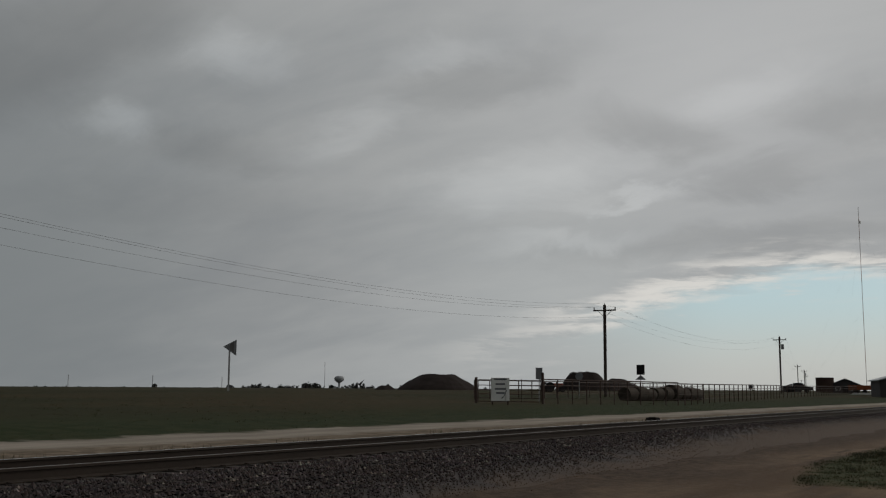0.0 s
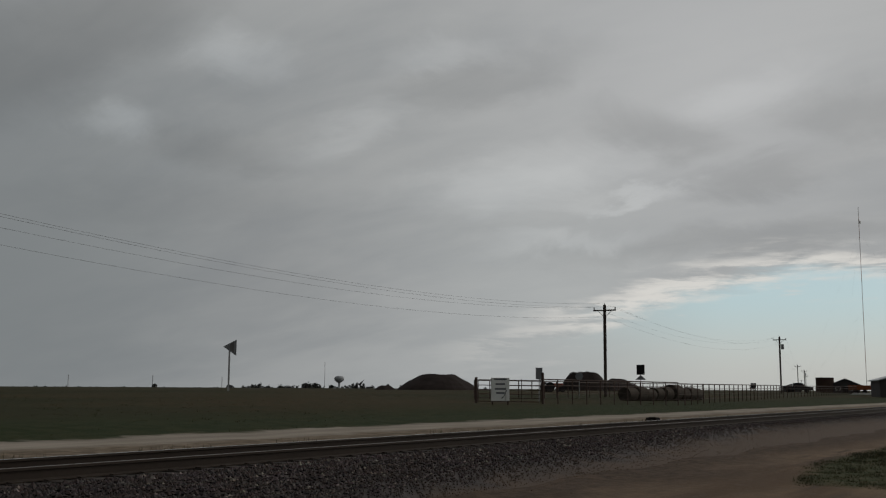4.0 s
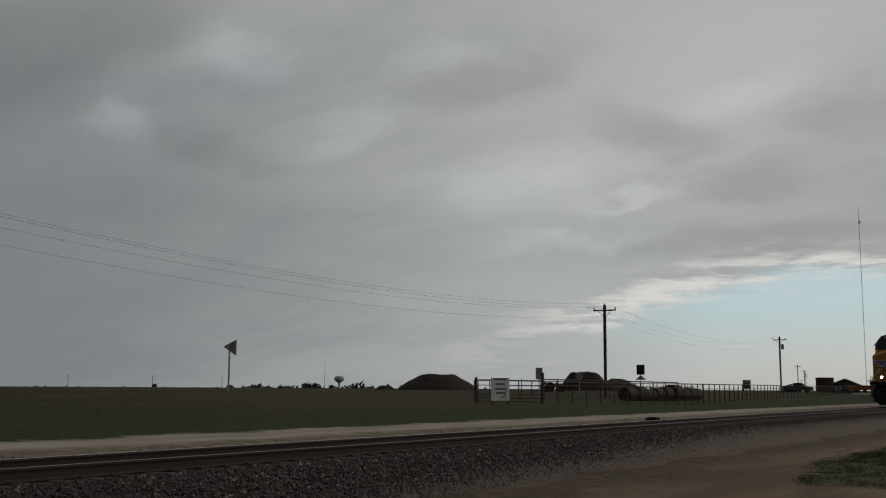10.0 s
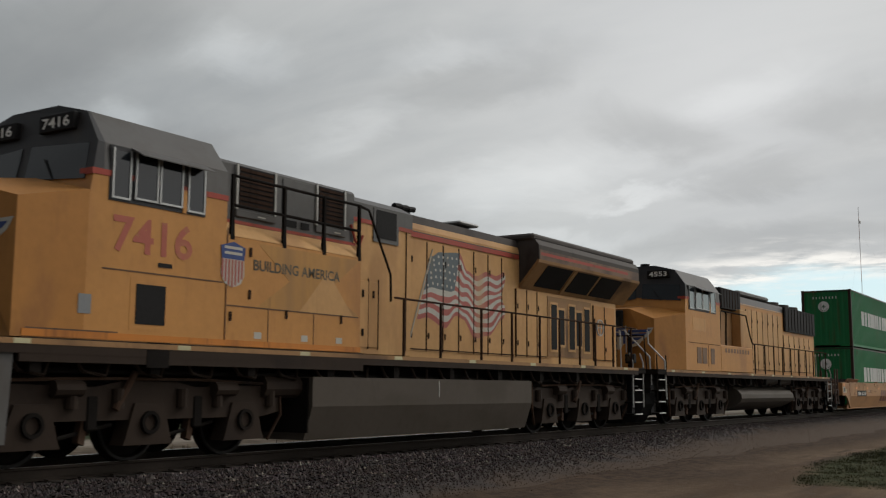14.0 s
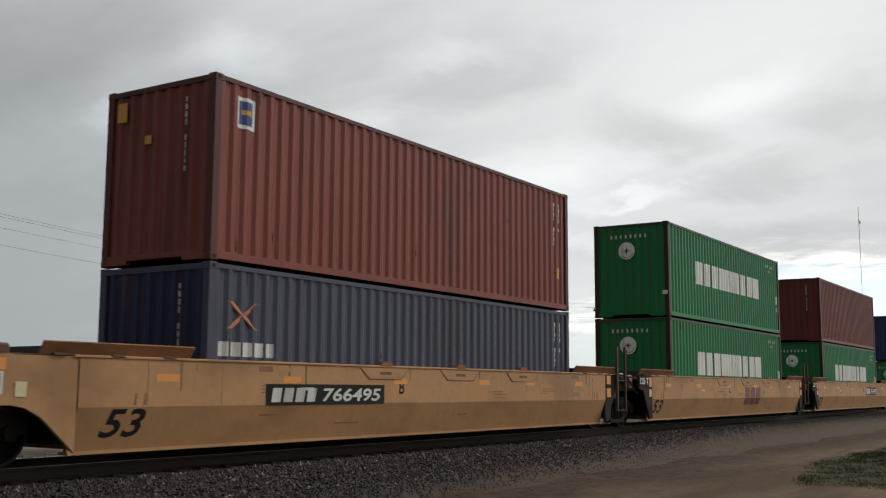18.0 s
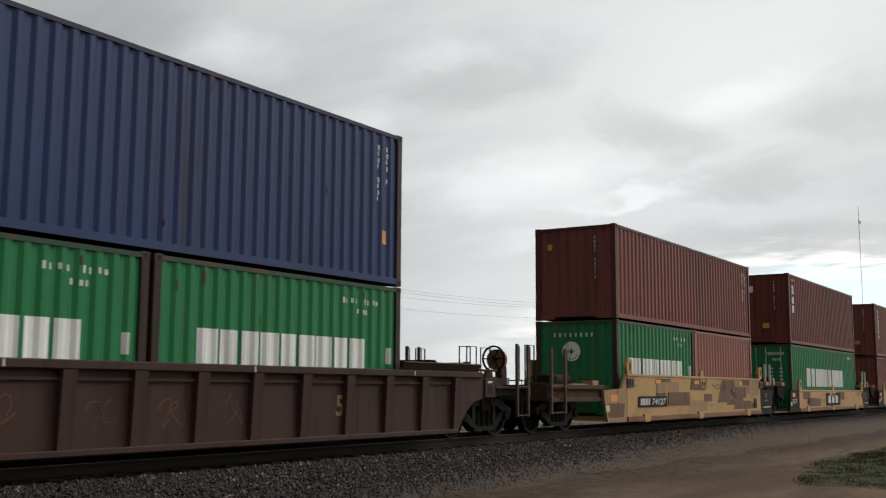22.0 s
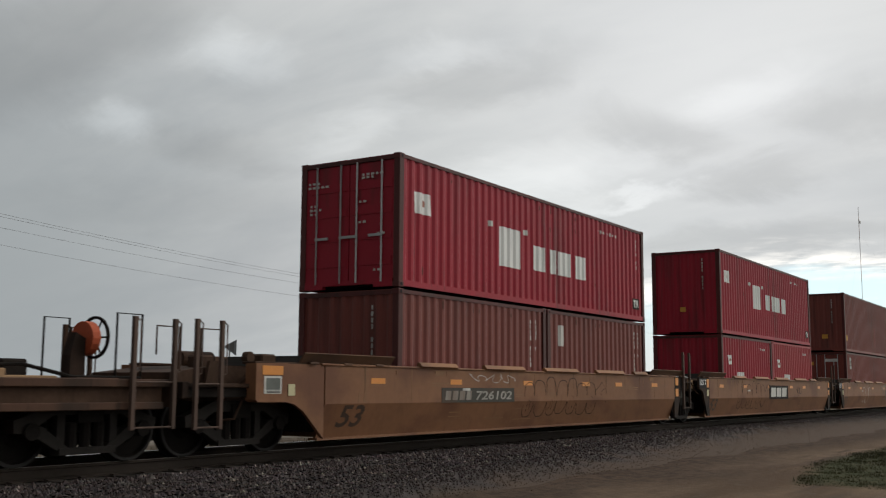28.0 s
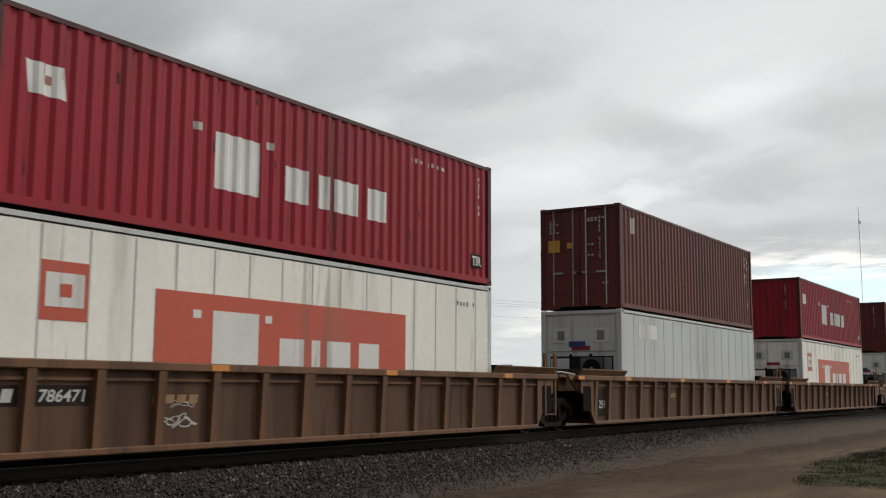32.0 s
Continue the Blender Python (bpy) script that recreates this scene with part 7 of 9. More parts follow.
def six_wheel_truck(loco, xc):
    for y in (-1.12, 1.12):
        bm = prism([(-2.75, 0.98), (-2.4, 1.06), (-0.9, 1.02), (-0.5, 1.10), (0.5, 1.10), (0.9, 1.02), (2.4, 1.06), (2.75, 0.98), (2.75, 0.66), (2.3, 0.58), (-2.3, 0.58), (-2.75, 0.66)], "y", -0.10, 0.10)
        f = part("truck_frame", bm, UNDER_GREY, loco)
        f.location = (xc, y, 0)
        for dx in (-1.88, 0, 1.88):
            b = part("journal_box", prism([(dx - 0.44, 0.24), (dx + 0.44, 0.24), (dx + 0.40, 0.33), (dx + 0.26, 0.80), (dx - 0.26, 0.80), (dx - 0.40, 0.33)], "y", -0.14, 0.14), UNDER_GREY, f)
            part("axle_cap", disc((dx, -0.19 if y < 0 else 0.14, 0.54), 0.11, 0.16, "y", 0.05, 16), STEEL_DARK, f)
        for dx in (-0.94, 0.94):
            part("brake_hanger", box(dx - 0.09, dx + 0.09, -0.12, 0.06, 0.45, 0.9, 0.02), STEEL_DARK, f)
            part("frame_hole", disc((dx, -0.106 if y < 0 else 0.103, 0.82), 0, 0.055, "y", 0.004, 10), BLACK, f)
            part("brake_rod", bar([(dx - 0.45, 0.0, 0.36), (dx + 0.40, 0.0, 0.52)], 0.03, 6), STEEL_DARK, f)
        for dx in (-1.4, 1.4):
            part("brake_cylinder", bar([(dx - 0.22, -0.16 if y < 0 else 0.16, 1.0), (dx + 0.22, -0.16 if y < 0 else 0.16, 1.0)], 0.11, 10), UNDER_GREY, f)
        g = -1 if y < 0 else 1
        for dx in (-2.45, -1.30, -0.55, 0.60, 1.30, 2.45):
            part("spring", bar([(dx, g * 0.13, 0.74), (dx, g * 0.13, 1.0)], 0.085, 10), UNDER_GREY, f)
        part("damper", bar([(-0.30, g * 0.17, 1.22), (-0.62, g * 0.17, 0.72)], 0.05, 8), STEEL_BROWN, f)
        part("sand_pipe", bar([(-2.7, g * 0.1, 1.15), (-2.72, g * 0.12, 0.6), (-2.5, g * 0.05, 0.22)], 0.028, 6), STEEL_BROWN, f)
        part("sand_pipe", bar([(2.7, g * 0.1, 1.15), (2.72, g * 0.12, 0.6), (2.5, g * 0.05, 0.22)], 0.028, 6), STEEL_BROWN, f)
        part("air_line", bar([(-2.3, g * 0.14, 1.10), (-0.9, g * 0.16, 1.13), (0.9, g * 0.16, 1.13), (2.3, g * 0.14, 1.08)], 0.022, 6), STEEL_BROWN, f)
        for dx in (-0.94, 0.94):
            part("brake_shoe", prism([(dx - 0.17, 0.30), (dx - 0.07, 0.26), (dx - 0.02, 0.62), (dx - 0.11, 0.66)], "y", -0.06, 0.06), STEEL_BROWN, f)
    part("bolster", box(xc - 1.8, xc + 1.8, -0.55, 0.55, 0.6, 1.05), STEEL_DARK, loco)
    for dx in (-1.88, 0, 1.88):
        wheelset(loco, xc + dx, 0.53)


def handrail(loco, y, xs, z0, z1, mat=STEEL_DARK, ends=True):
    for x in xs:
        part("stanchion", box(x - 0.02, x + 0.02, y - 0.02, y + 0.02, z0, z1), mat, loco)
    part("handrail", bar([(xs[0] - 0.3, y, z1), (xs[-1] + 0.3, y, z1)], 0.02, 6), mat, loco)


def stairwell(loco, x, s, y0=-1.5):
    """corner steps with bent pale rails; s points out of the end"""
    f = 1 if y0 < 0 else -1
    for i, z in enumerate((0.36, 0.68, 1.0, 1.3)):
        st = part("step", box(x - 0.3, x + 0.3, y0, y0 + f * 0.32, z - 0.02, z + 0.02), STEEL_DARK, loco)
        part("step_edge", box(x - 0.24, x + 0.24, y0 - f * 0.012, y0 - f * 0.002, z - 0.008, z + 0.02), STEP_EDGE, st)
    part("step_back", box(x - 0.34, x + 0.34, y0 + f * 0.34, y0 + f * 0.38, 0.3, 1.5), STEEL_DARK, loco)
    for dx in (-0.36, 0.36):
        part("stair_rail", bar([(x + dx, y0, 0.55), (x + dx, y0, 1.75), (x + dx - s * 0.1, y0 + f * 0.05, 2.0)], 0.02, 6), STEEL_DARK if s < 0 else RAIL_WHITE, loco)


def pilot(loco, x, s):
    part("pilot", prism([(x - s * 0.05, 0.3), (x - s * 0.02, 0.95), (x - s * 0.06, 1.5), (x - s * 0.25, 1.5), (x - s * 0.25, 0.3)], "y", -1.3, 1.3), BLACK, loco)
    def ring(z, w, f, mid):
        pts = [(-w, 0.0), (-w * 0.86, 0.62), (-w * 0.55, 0.92), (-w * 0.16, 1.0), (0, mid), (w * 0.16, 1.0), (w * 0.55, 0.92), (w * 0.86, 0.62), (w, 0.0)]
        return [(x + s * (f * d - 0.06), y, z) for y, d in pts] + [(x - s * 0.15, w * 0.9, z), (x - s * 0.15, -w * 0.9, z)]
    part("snow_plough", loft([ring(0.10, 1.02, 0.34, 0.80), ring(0.30, 1.22, 0.46, 0.86), ring(0.62, 1.38, 0.40, 0.86), ring(0.92, 1.44, 0.30, 0.86)]), BLACK, loco)
    part("anticlimber", box(x - s * 0.1, x + s * 0.34, -0.95, 0.95, 1.38, 1.56, 0.02), BLACK, loco)
    for y in (-0.62, 0.62):
        part("receptacle", box(x - s * 0.02, x + s * 0.12, y - 0.16, y + 0.16, 1.02, 1.30, 0.02), STEEL_DARK, loco)
    part("coupler", prism([(x - s * 0.1, -0.14), (x + s * 0.45, -0.2), (x + s * 0.62, 0.02), (x + s * 0.5, 0.2), (x - s * 0.1, 0.14)], "z", 0.74, 1.0), STEEL_DARK, loco)
    for y in (-0.9, -0.7, 0.7, 0.9):
        part("air_hose", bar([(x - s * 0.08, y, 0.95), (x + s * 0.3, y, 0.8), (x + s * 0.35, y, 0.45)], 0.028, 6), STEEL_DARK, loco)
    part("uncoupling_lever", bar([(x + s * 0.05, -1.35, 1.05), (x + s * 0.2, -0.6, 1.1), (x + s * 0.2, 0.6, 1.1), (x + s * 0.05, 1.35, 1.05)], 0.016, 6), STEEL_DARK, loco)
    for y in (-1, 1):
        part("grab_iron", bar([(x + s * 0.06, y * 0.35, 0.98), (x + s * 0.12, y * 0.45, 1.12), (x + s * 0.12, y * 0.95, 1.12), (x + s * 0.06, y * 1.05, 0.98)], 0.016, 6), RAIL_WHITE, loco)


def wing_mark(loco, nx, z, half=1.5):
    """winged emblem across the nose, in plain shapes; half: half the nose's width"""
    k = half / 1.5

    def face(y):
        return nx + 0.2 * max(0.0, abs(y) - 0.36) / (half - 0.36)

    def plate(name, outline, lift, mat):
        bm = bmesh.new()
        front = [bm.verts.new((face(y) - lift, y, zz)) for y, zz in outline]
        back = [bm.verts.new((face(y) + 0.004, y, zz)) for y, zz in outline]
        n = len(outline)
        bm.faces.new(front)
        for i in range(n):
            bm.faces.new((front[i], back[i], back[(i + 1) % n], front[(i + 1) % n]))
        bmesh.ops.recalc_face_normals(bm, faces=bm.faces)
        part(name, bm, mat, loco)
    for f in (-1, 1):
        plate("emblem_edge", [(f * y * k, z + dz) for y, dz in ((0.38, 0.16), (1.46, 0.22), (1.36, 0.06), (1.10, -0.10), (0.84, -0.30), (0.54, -0.38), (0.38, -0.26))], 0.006, FLAG_WHITE)
        for i in range(4):
            a, b = 0.42 * k, (1.38 - 0.19 * i) * k
            zz = z + 0.11 - i * 0.115
            plate("emblem_feather", [(f * a, zz - 0.042), (f * (b - 0.10), zz - 0.03), (f * b, zz + 0.055), (f * a, zz + 0.042)], 0.012, WING_BLUE)
    part("emblem_edge", prism([(-0.25, z + 0.25), (0, z + 0.29), (0.25, z + 0.25), (0.26, z - 0.2), (0, z - 0.44), (-0.26, z - 0.2)], "x", nx - 0.026, nx + 0.01), FLAG_WHITE, loco)
    part("emblem_centre", prism([(-0.22, z + 0.21), (0.22, z + 0.21), (0.22, z - 0.0), (-0.22, z - 0.0)], "x", nx - 0.031, nx - 0.027), WING_BLUE, loco)
    for k in range(4):
        y = -0.195 + k * 0.13
        part("emblem_stripe", prism([(y - 0.035, z - 0.02), (y + 0.035, z - 0.02), (y + 0.035, z - 0.40 + 0.75 * abs(y)), (y - 0.035, z - 0.40 + 0.75 * abs(y))], "x", nx - 0.031, nx - 0.027), WING_BLUE, loco)
    for y in (-0.34, 0.34):
        part("door_recess", box(nx - 0.03, nx + 0.02, y - 0.045, y + 0.045, z - 1.15, z + 0.10), BLACK, loco)


def cab_and_nose(loco, nx, cx, cr, nose_h, digits, rounded=0.0, lamp=None):
    """nx nose face, cx windscreen foot, cr rear of the cab"""
    def nose_section(x, top, mid, w):
        return [(x + 0.2 if x < nx + 0.1 else x, -w, 1.62), (x + 0.2 if x < nx + 0.1 else x, -w, top), (x, -0.36, mid), (x, 0.36, mid), (x + 0.2 if x < nx + 0.1 else x, w, top), (x + 0.2 if x < nx + 0.1 else x, w, 1.62)]
    w = 1.50 - rounded
    part("nose", loft([nose_section(nx, nose_h - 0.30, nose_h, w), nose_section(cx, nose_h - 0.06, nose_h + 0.2, 1.5)]), NOSE_YELLOW, loco)
    cab_sec = lambda x, lean: [(x, -1.5, 1.62), (x, -1.5, 3.5), (x + lean * 0.25, -1.503, 3.865), (x + lean * 0.25, 1.503, 3.865), (x, 1.5, 3.5), (x, 1.5, 1.62)]
    cab = part("cab", loft([cab_sec(cx, 0.22), cab_sec(cr, 0.0)]), LOCO_YELLOW, loco)
    # grey roof cap and upper front
    cap = lambda x, lean: [(x + lean * 0.25, -1.505, 3.86), (x + lean * 0.6, -1.475, 4.23), (x + lean, -1.12, 4.70), (x + lean, -0.50, 4.86), (x + lean, 0.50, 4.86), (x + lean, 1.12, 4.70), (x + lean * 0.6, 1.475, 4.23), (x + lean * 0.25, 1.505, 3.86)]
    part("cab_roof", loft([cap(cx + 0.20, 0.05), cap(cr + 0.01, 0.0)]), LOCO_GREY, loco)
    part("cab_front", loft([cap(cx - 0.015, 0.22), cap(cx + 0.199, 0.05)]), CAB_DARK, loco, "dark cab front round the windscreens")
    part("cab_stripe", box(cx + 0.1, cr + 0.012, -1.512, -1.506, 3.78, 3.86), LOCO_RED, loco)
    for f in (-1, 1):
        a, b = 0.10 * f, 1.36 * f
        pane = [(cx + 0.105, a, 3.82), (cx + 0.10, b, 3.72), (cx + 0.195, b * 0.97, 4.22), (cx + 0.205, a, 4.30)]
        bm = bmesh.new()
        vs = [bm.verts.new((p[0] - 0.092, p[1], p[2])) for p in pane]
        bm.faces.new(vs)
        r = bmesh.ops.extrude_face_region(bm, geom=bm.faces[:])
        for q in r["geom"]:
            if isinstance(q, bmesh.types.BMVert):
                q.co.x += 0.12
        bmesh.ops.recalc_face_normals(bm, faces=bm.faces)
        wpane = part("windscreen", bm, GLASS, loco, "dark slanted windscreen")
        part("wiper", bar([(cx + 0.0, (a + b) / 2, 3.76), (cx + 0.05, (a + b) / 2 + 0.25, 4.07)], 0.012, 5), BLACK, wpane)
        nb = part("number_box", box(cx + 0.09, cx + 0.42, f * 0.26, f * 0.98, 4.46, 4.70, 0.01), BLACK, loco)
        m = pose(cx + 0.082, f * 0.62 + 0.29, 4.505, 90, 0, -90)
        lettering(digits, 0.15, WHITE, loco, m, "number", width=0.58)
    # side windows
    for f in (-1, 1):
        x0, wl = cx + 0.30, cr - cx - 0.75
        fr = part("side_window", box(x0, x0 + wl, f * 1.512, f * 1.47, 3.47, 4.21), CAB_DARK, loco)
        for p0, p1, proud in ((0.02, 0.20, 0.0), (0.235, 0.47, 0.012), (0.485, 0.73, 0.012), (0.79, 0.985, 0.0)):
            xa, xb, y0 = x0 + wl * p0, x0 + wl * p1, 1.5135 + proud
            low = 3.50 if proud == 0 else 3.53
            part("pane", box(xa + 0.03, xb - 0.03, f * y0, f * (y0 + 0.006), low + 0.03, 4.15), GLASS, fr)
            for xx in (xa, xb - 0.028):
                part("frame", box(xx, xx + 0.028, f * (y0 - 0.001), f * (y0 + 0.018), low, 4.18), GALV, fr)
            part("frame", box(xa + 0.029, xb - 0.029, f * (y0 - 0.001), f * (y0 + 0.018), low, low + 0.028), GALV, fr)
        part("window_post", box(x0 + wl * 0.74, x0 + wl * 0.78, f * 1.5125, f * 1.530, 3.47, 3.80), LOCO_YELLOW, fr)
        part("awning", prism([(f * 1.50, 4.23), (f * 1.74, 4.11), (f * 1.74, 4.095), (f * 1.50, 4.20)], "x", x0 + wl * 0.2, x0 + wl * 0.98), LOCO_GREY, loco)
        part("cab_stripe", box(cx + 0.02, cx + 0.099, f * 1.512, f * 1.26, 3.775, 3.858), LOCO_RED, loco)
    # headlights and nose door
    hb = part("headlight_box", box(nx - 0.09, nx + 0.02, -0.16, 0.16, nose_h - 0.52, nose_h - 0.04, 0.02), BLACK, loco)
    for z in (nose_h - 0.17, nose_h - 0.39):
        part("headlamp", disc((nx - 0.105, 0, z), 0, 0.062, "x", 0.012, 18), lamp or LAMP, hb)
    part("nose_door", box(nx - 0.012, nx + 0.01, -0.30, 0.30, 1.7, nose_h - 0.6), NOSE_YELLOW, loco)
    part("handle", bar([(nx - 0.05, -0.26, 2.1), (nx - 0.05, -0.26, 2.9)], 0.015, 6), RAIL_WHITE, loco)
    wing_mark(loco, nx, nose_h - 0.78, w)
    for y in (-0.75, 0.75):
        dl = part("ditch_light", box(nx - 1.02, nx - 0.80, y - 0.14, y + 0.14, 1.76, 2.04, 0.03), BLACK, loco)
        part("lens", disc((nx - 1.035, y, 1.90), 0, 0.066, "x", 0.012, 18), lamp or LAMP, dl)
        part("bracket", box(nx - 0.95, nx - 0.85, y - 0.04, y + 0.04, 1.5, 1.76), BLACK, loco)
    # pale rails bending down over the nose walkway
    for y in (-1, 1):
        part("front_rail", bar([(nx - 0.9, y * 0.42, 2.2), (nx - 0.9, y * 0.42, 2.72), (nx - 0.88, y * 0.55, 2.72), (nx - 0.75, y * 1.26, 1.95), (nx - 0.75, y * 1.30, 1.15)], 0.024, 6), RAIL_WHITE, loco)
        part("front_rail", bar([(nx - 0.22, y * 1.0, 2.75), (nx - 0.22, y * 1.02, 2.35), (nx - 0.20, y * 1.5, 1.85), (nx - 0.20, y * 1.54, 0.75)], 0.024, 6), RAIL_WHITE, loco)
    for y in (-0.35, 0.35):
        part("front_rail", bar([(nx - 0.98, y, 1.6), (nx - 0.98, y, 2.55)], 0.02, 6), STEEL_DARK, loco)
        part("front_rail", bar([(nx - 0.98, y, 2.55), (nx - 0.98, y * 3.4, 2.55), (nx - 0.98, y * 3.6, 1.6)], 0.02, 6), STEEL_DARK, loco)
    part("drop_chain", bar([(nx - 0.98, -0.35, 2.4), (nx - 0.98, -0.1, 2.2), (nx - 0.98, 0.1, 2.2), (nx - 0.98, 0.35, 2.4)], 0.012, 5), RAIL_WHITE, loco)
    part("roof_horn", bar([(cx + 1.2, -0.2, 4.78), (cx + 0.85, -0.2, 4.82)], 0.05, 8), BLACK, loco)
    part("roof_antenna", bar([(cx + 1.5, 0.35, 4.72), (cx + 1.5, 0.35, 4.9)], 0.16, 14), SIGN_BACK, loco)


def hood_doors(loco, x0, x1, y, z0, z1, n, mat):
    """narrow hood doors with dark joints and latches"""
    w = (x1 - x0) / n
    for i in range(n):
        d = part("hood_door", box(x0 + i * w + 0.016, x0 + (i + 1) * w - 0.012, y - 0.018, y, z0, z1, 0.004), mat, loco)
        part("door_joint", box(x0 + i * w - 0.013, x0 + i * w + 0.015, y - 0.029, y - 0.001, z0, z1), LOUVRE_BROWN, d)
        part("door_joint", box(x0 + i * w + 0.02, x0 + (i + 1) * w - 0.02, y - 0.021, y - 0.0185, z0 + 0.02, z0 + 0.045), LOUVRE_BROWN, d)
        part("latch", box(x0 + i * w + 0.06, x0 + i * w + 0.10, y - 0.03, y - 0.019, z0 + 0.25, z0 + 0.37), STEEL_DARK, d)
        part("latch", box(x0 + i * w + 0.06, x0 + i * w + 0.10, y - 0.03, y - 0.019, z1 - 0.45, z1 - 0.33), STEEL_DARK, d)


def eased(s, knots):
    """smooth curve through (place, value) knots"""
    for (a, va), (b, vb) in zip(knots, knots[1:]):
        if s <= b:
            k = (s - a) / (b - a)
            return va + (vb - va) * k * k * (3 - 2 * k)
    return knots[-1][1]


def flag_decal(loco, y):
    """large faded flag that hangs from a leaning staff, one strip a stripe"""
    top = ((0, 3.66), (0.10, 3.78), (0.36, 3.84), (0.46, 3.50), (0.58, 3.42), (0.74, 3.55), (0.87, 3.50), (1, 3.62))
    low = ((0, 2.36), (0.10, 2.42), (0.30, 2.24), (0.42, 2.52), (0.50, 2.46), (0.64, 2.08), (0.80, 2.16), (1, 2.58))
    n, cols = 13, 44

    def at(s, v, lift=0.0):
        ripple = 0.06 * math.sin(s * 21 + v * 5) * math.sin(math.pi * v) * min(1, s * 2)
        x0 = 10.62 + 0.52 * v
        return (x0 + (14.08 + 0.08 * math.sin(v * 9) - x0) * s, y - lift, eased(s, low) + (eased(s, top) - eased(s, low)) * v + ripple)

    def strip(s0, s1, v0, v1, lift):
        bm = bmesh.new()
        rows = []
        for c in range(int(cols * s0), int(cols * s1) + 1):
            s = c / cols
            rows.append((bm.verts.new(at(s, v0, lift)), bm.verts.new(at(s, v1, lift))))
        for a, b in zip(rows, rows[1:]):
            bm.faces.new((a[0], b[0], b[1], a[1]))
        return bm
    for k in range(n):
        part("flag_stripe", strip(0, 1, k / n, (k + 1) / n, 0), FLAG_WHITE if k % 2 else FLAG_RED, loco)
    canton = part("flag_canton", strip(0, 0.37, 6 / n, 1, 0.002), FLAG_BLUE, loco)
    for i in range(6):
        for j in range(5):
            x, yy, z = at(0.035 + 0.057 * i + 0.022 * (j % 2), (6.8 + 1.3 * j) / n, 0.004)
            part("flag_star", disc((x, yy - 0.003, z), 0, 0.032, "y", 0.003, 5), FLAG_WHITE, canton)
    part("flag_staff", bar([(11.16, y, 3.80), (10.30, y, 1.80)], 0.018, 5), FLAG_WHITE, loco)


def shield_mark(loco, x, z, w, h, y):
    """striped shield with a blue head"""
    edge = lambda k: [(x + w * a, z + h * b) for a, b in k]
    part("shield_field", prism(edge(((0.5, 0.0), (0.82, 0.08), (0.98, 0.28), (0.95, 0.62), (0.05, 0.62), (0.02, 0.28), (0.18, 0.08))), "y", y - 0.003, y + 0.002), FLAG_WHITE, loco)
    part("shield_top", prism(edge(((0.04, 0.62), (0.96, 0.62), (1.0, 0.90), (0.76, 0.95), (0.5, 1.01), (0.24, 0.95), (0.0, 0.90))), "y", y - 0.0055, y - 0.0031), WING_BLUE, loco)
    for i in range(7):
        a = 0.04 + 0.92 * i / 7
        foot = 0.30 * abs((i + 0.5) / 7 - 0.5) ** 1.3 * 2
        part("shield_stripe", prism(edge(((a, foot), (a + 0.075, foot), (a + 0.075, 0.61), (a, 0.61))), "y", y - 0.0055, y - 0.0031), FLAG_RED, loco)
    for k in (0.84, 0.72):
        part("shield_band", box(x + 0.14 * w, x + 0.86 * w, y - 0.008, y - 0.0056, z + h * k, z + h * (k + 0.06)), FLAG_WHITE, loco)


def walkway_frame(loco, length):
    part("frame", box(0.6, length - 0.5, -1.0, 1.0, 1.0, 1.45), STEEL_DARK, loco)
    part("deck", box(0.25, length - 0.15, -1.56, 1.56, 1.45, 1.60, 0.01), STEEL_DARK, loco)
    for f in (-1, 1):
        part("side_sill", box(0.9, length - 0.7, f * 1.572, f * 1.562, 1.42, 1.60), UNDER_GREY, loco)
        part("sill_stripe", box(0.9, length - 0.7, f * 1.577, f * 1.5725, 1.53, 1.60), SOOTY_YELLOW, loco)
        for x in np.arange(1.3, length - 1.2, 2.6):
            part("sill_reflector", box(x, x + 0.24, f * 1.581, f * 1.5775, 1.535, 1.595), PALE_LABEL, loco)
        for x in np.arange(1.4, length - 1.6, 0.95):
            part("air_pipe", bar([(x, f * 1.36, 1.40), (x + 0.12, f * 1.38, 1.22), (x + 0.5, f * 1.36, 1.16), (x + 0.62, f * 1.3, 1.38)], 0.028, 5), UNDER_GREY, loco)
        part("brake_pipe", bar([(1.2, f * 1.2, 1.22), (length - 1.2, f * 1.2, 1.22)], 0.035, 6), STEEL_DARK, loco)
        for x in np.arange(1.6, length - 1.5, 1.9):
            part("underframe_bracket", box(x, x + 0.16, f * 1.5, f * 1.1, 1.2, 1.44), STEEL_DARK, loco)


def fuel_tank(loco, x0, x1, round_tank):
    if round_tank:
        bm = bmesh.new()
        pr = [(-1.45 * math.cos(a), 0.78 - 0.52 * math.sin(a)) for a in np.linspace(-1.0, math.pi + 1.0, 20)]
        bm.free()
        bm = prism(pr, "x", x0, x1)
    else:
        bm = prism([(-1.52, 1.2), (-1.52, 0.72), (-1.34, 0.18), (1.34, 0.18), (1.52, 0.72), (1.52, 1.2)], "x", x0, x1)
    t = part("fuel_tank", bm, TANK_GREY, loco, "long grey fuel tank")
    if not round_tank:
        part("tank_seam", box((x0 + x1) / 2 - 0.01, (x0 + x1) / 2 + 0.01, -1.527, -1.521, 0.86, 1.16), RAIL_WHITE, t)
        part("tank_end", box(x0 - 0.03, x0, -1.44, 1.44, 0.30, 1.18), STEEL_DARK, t)


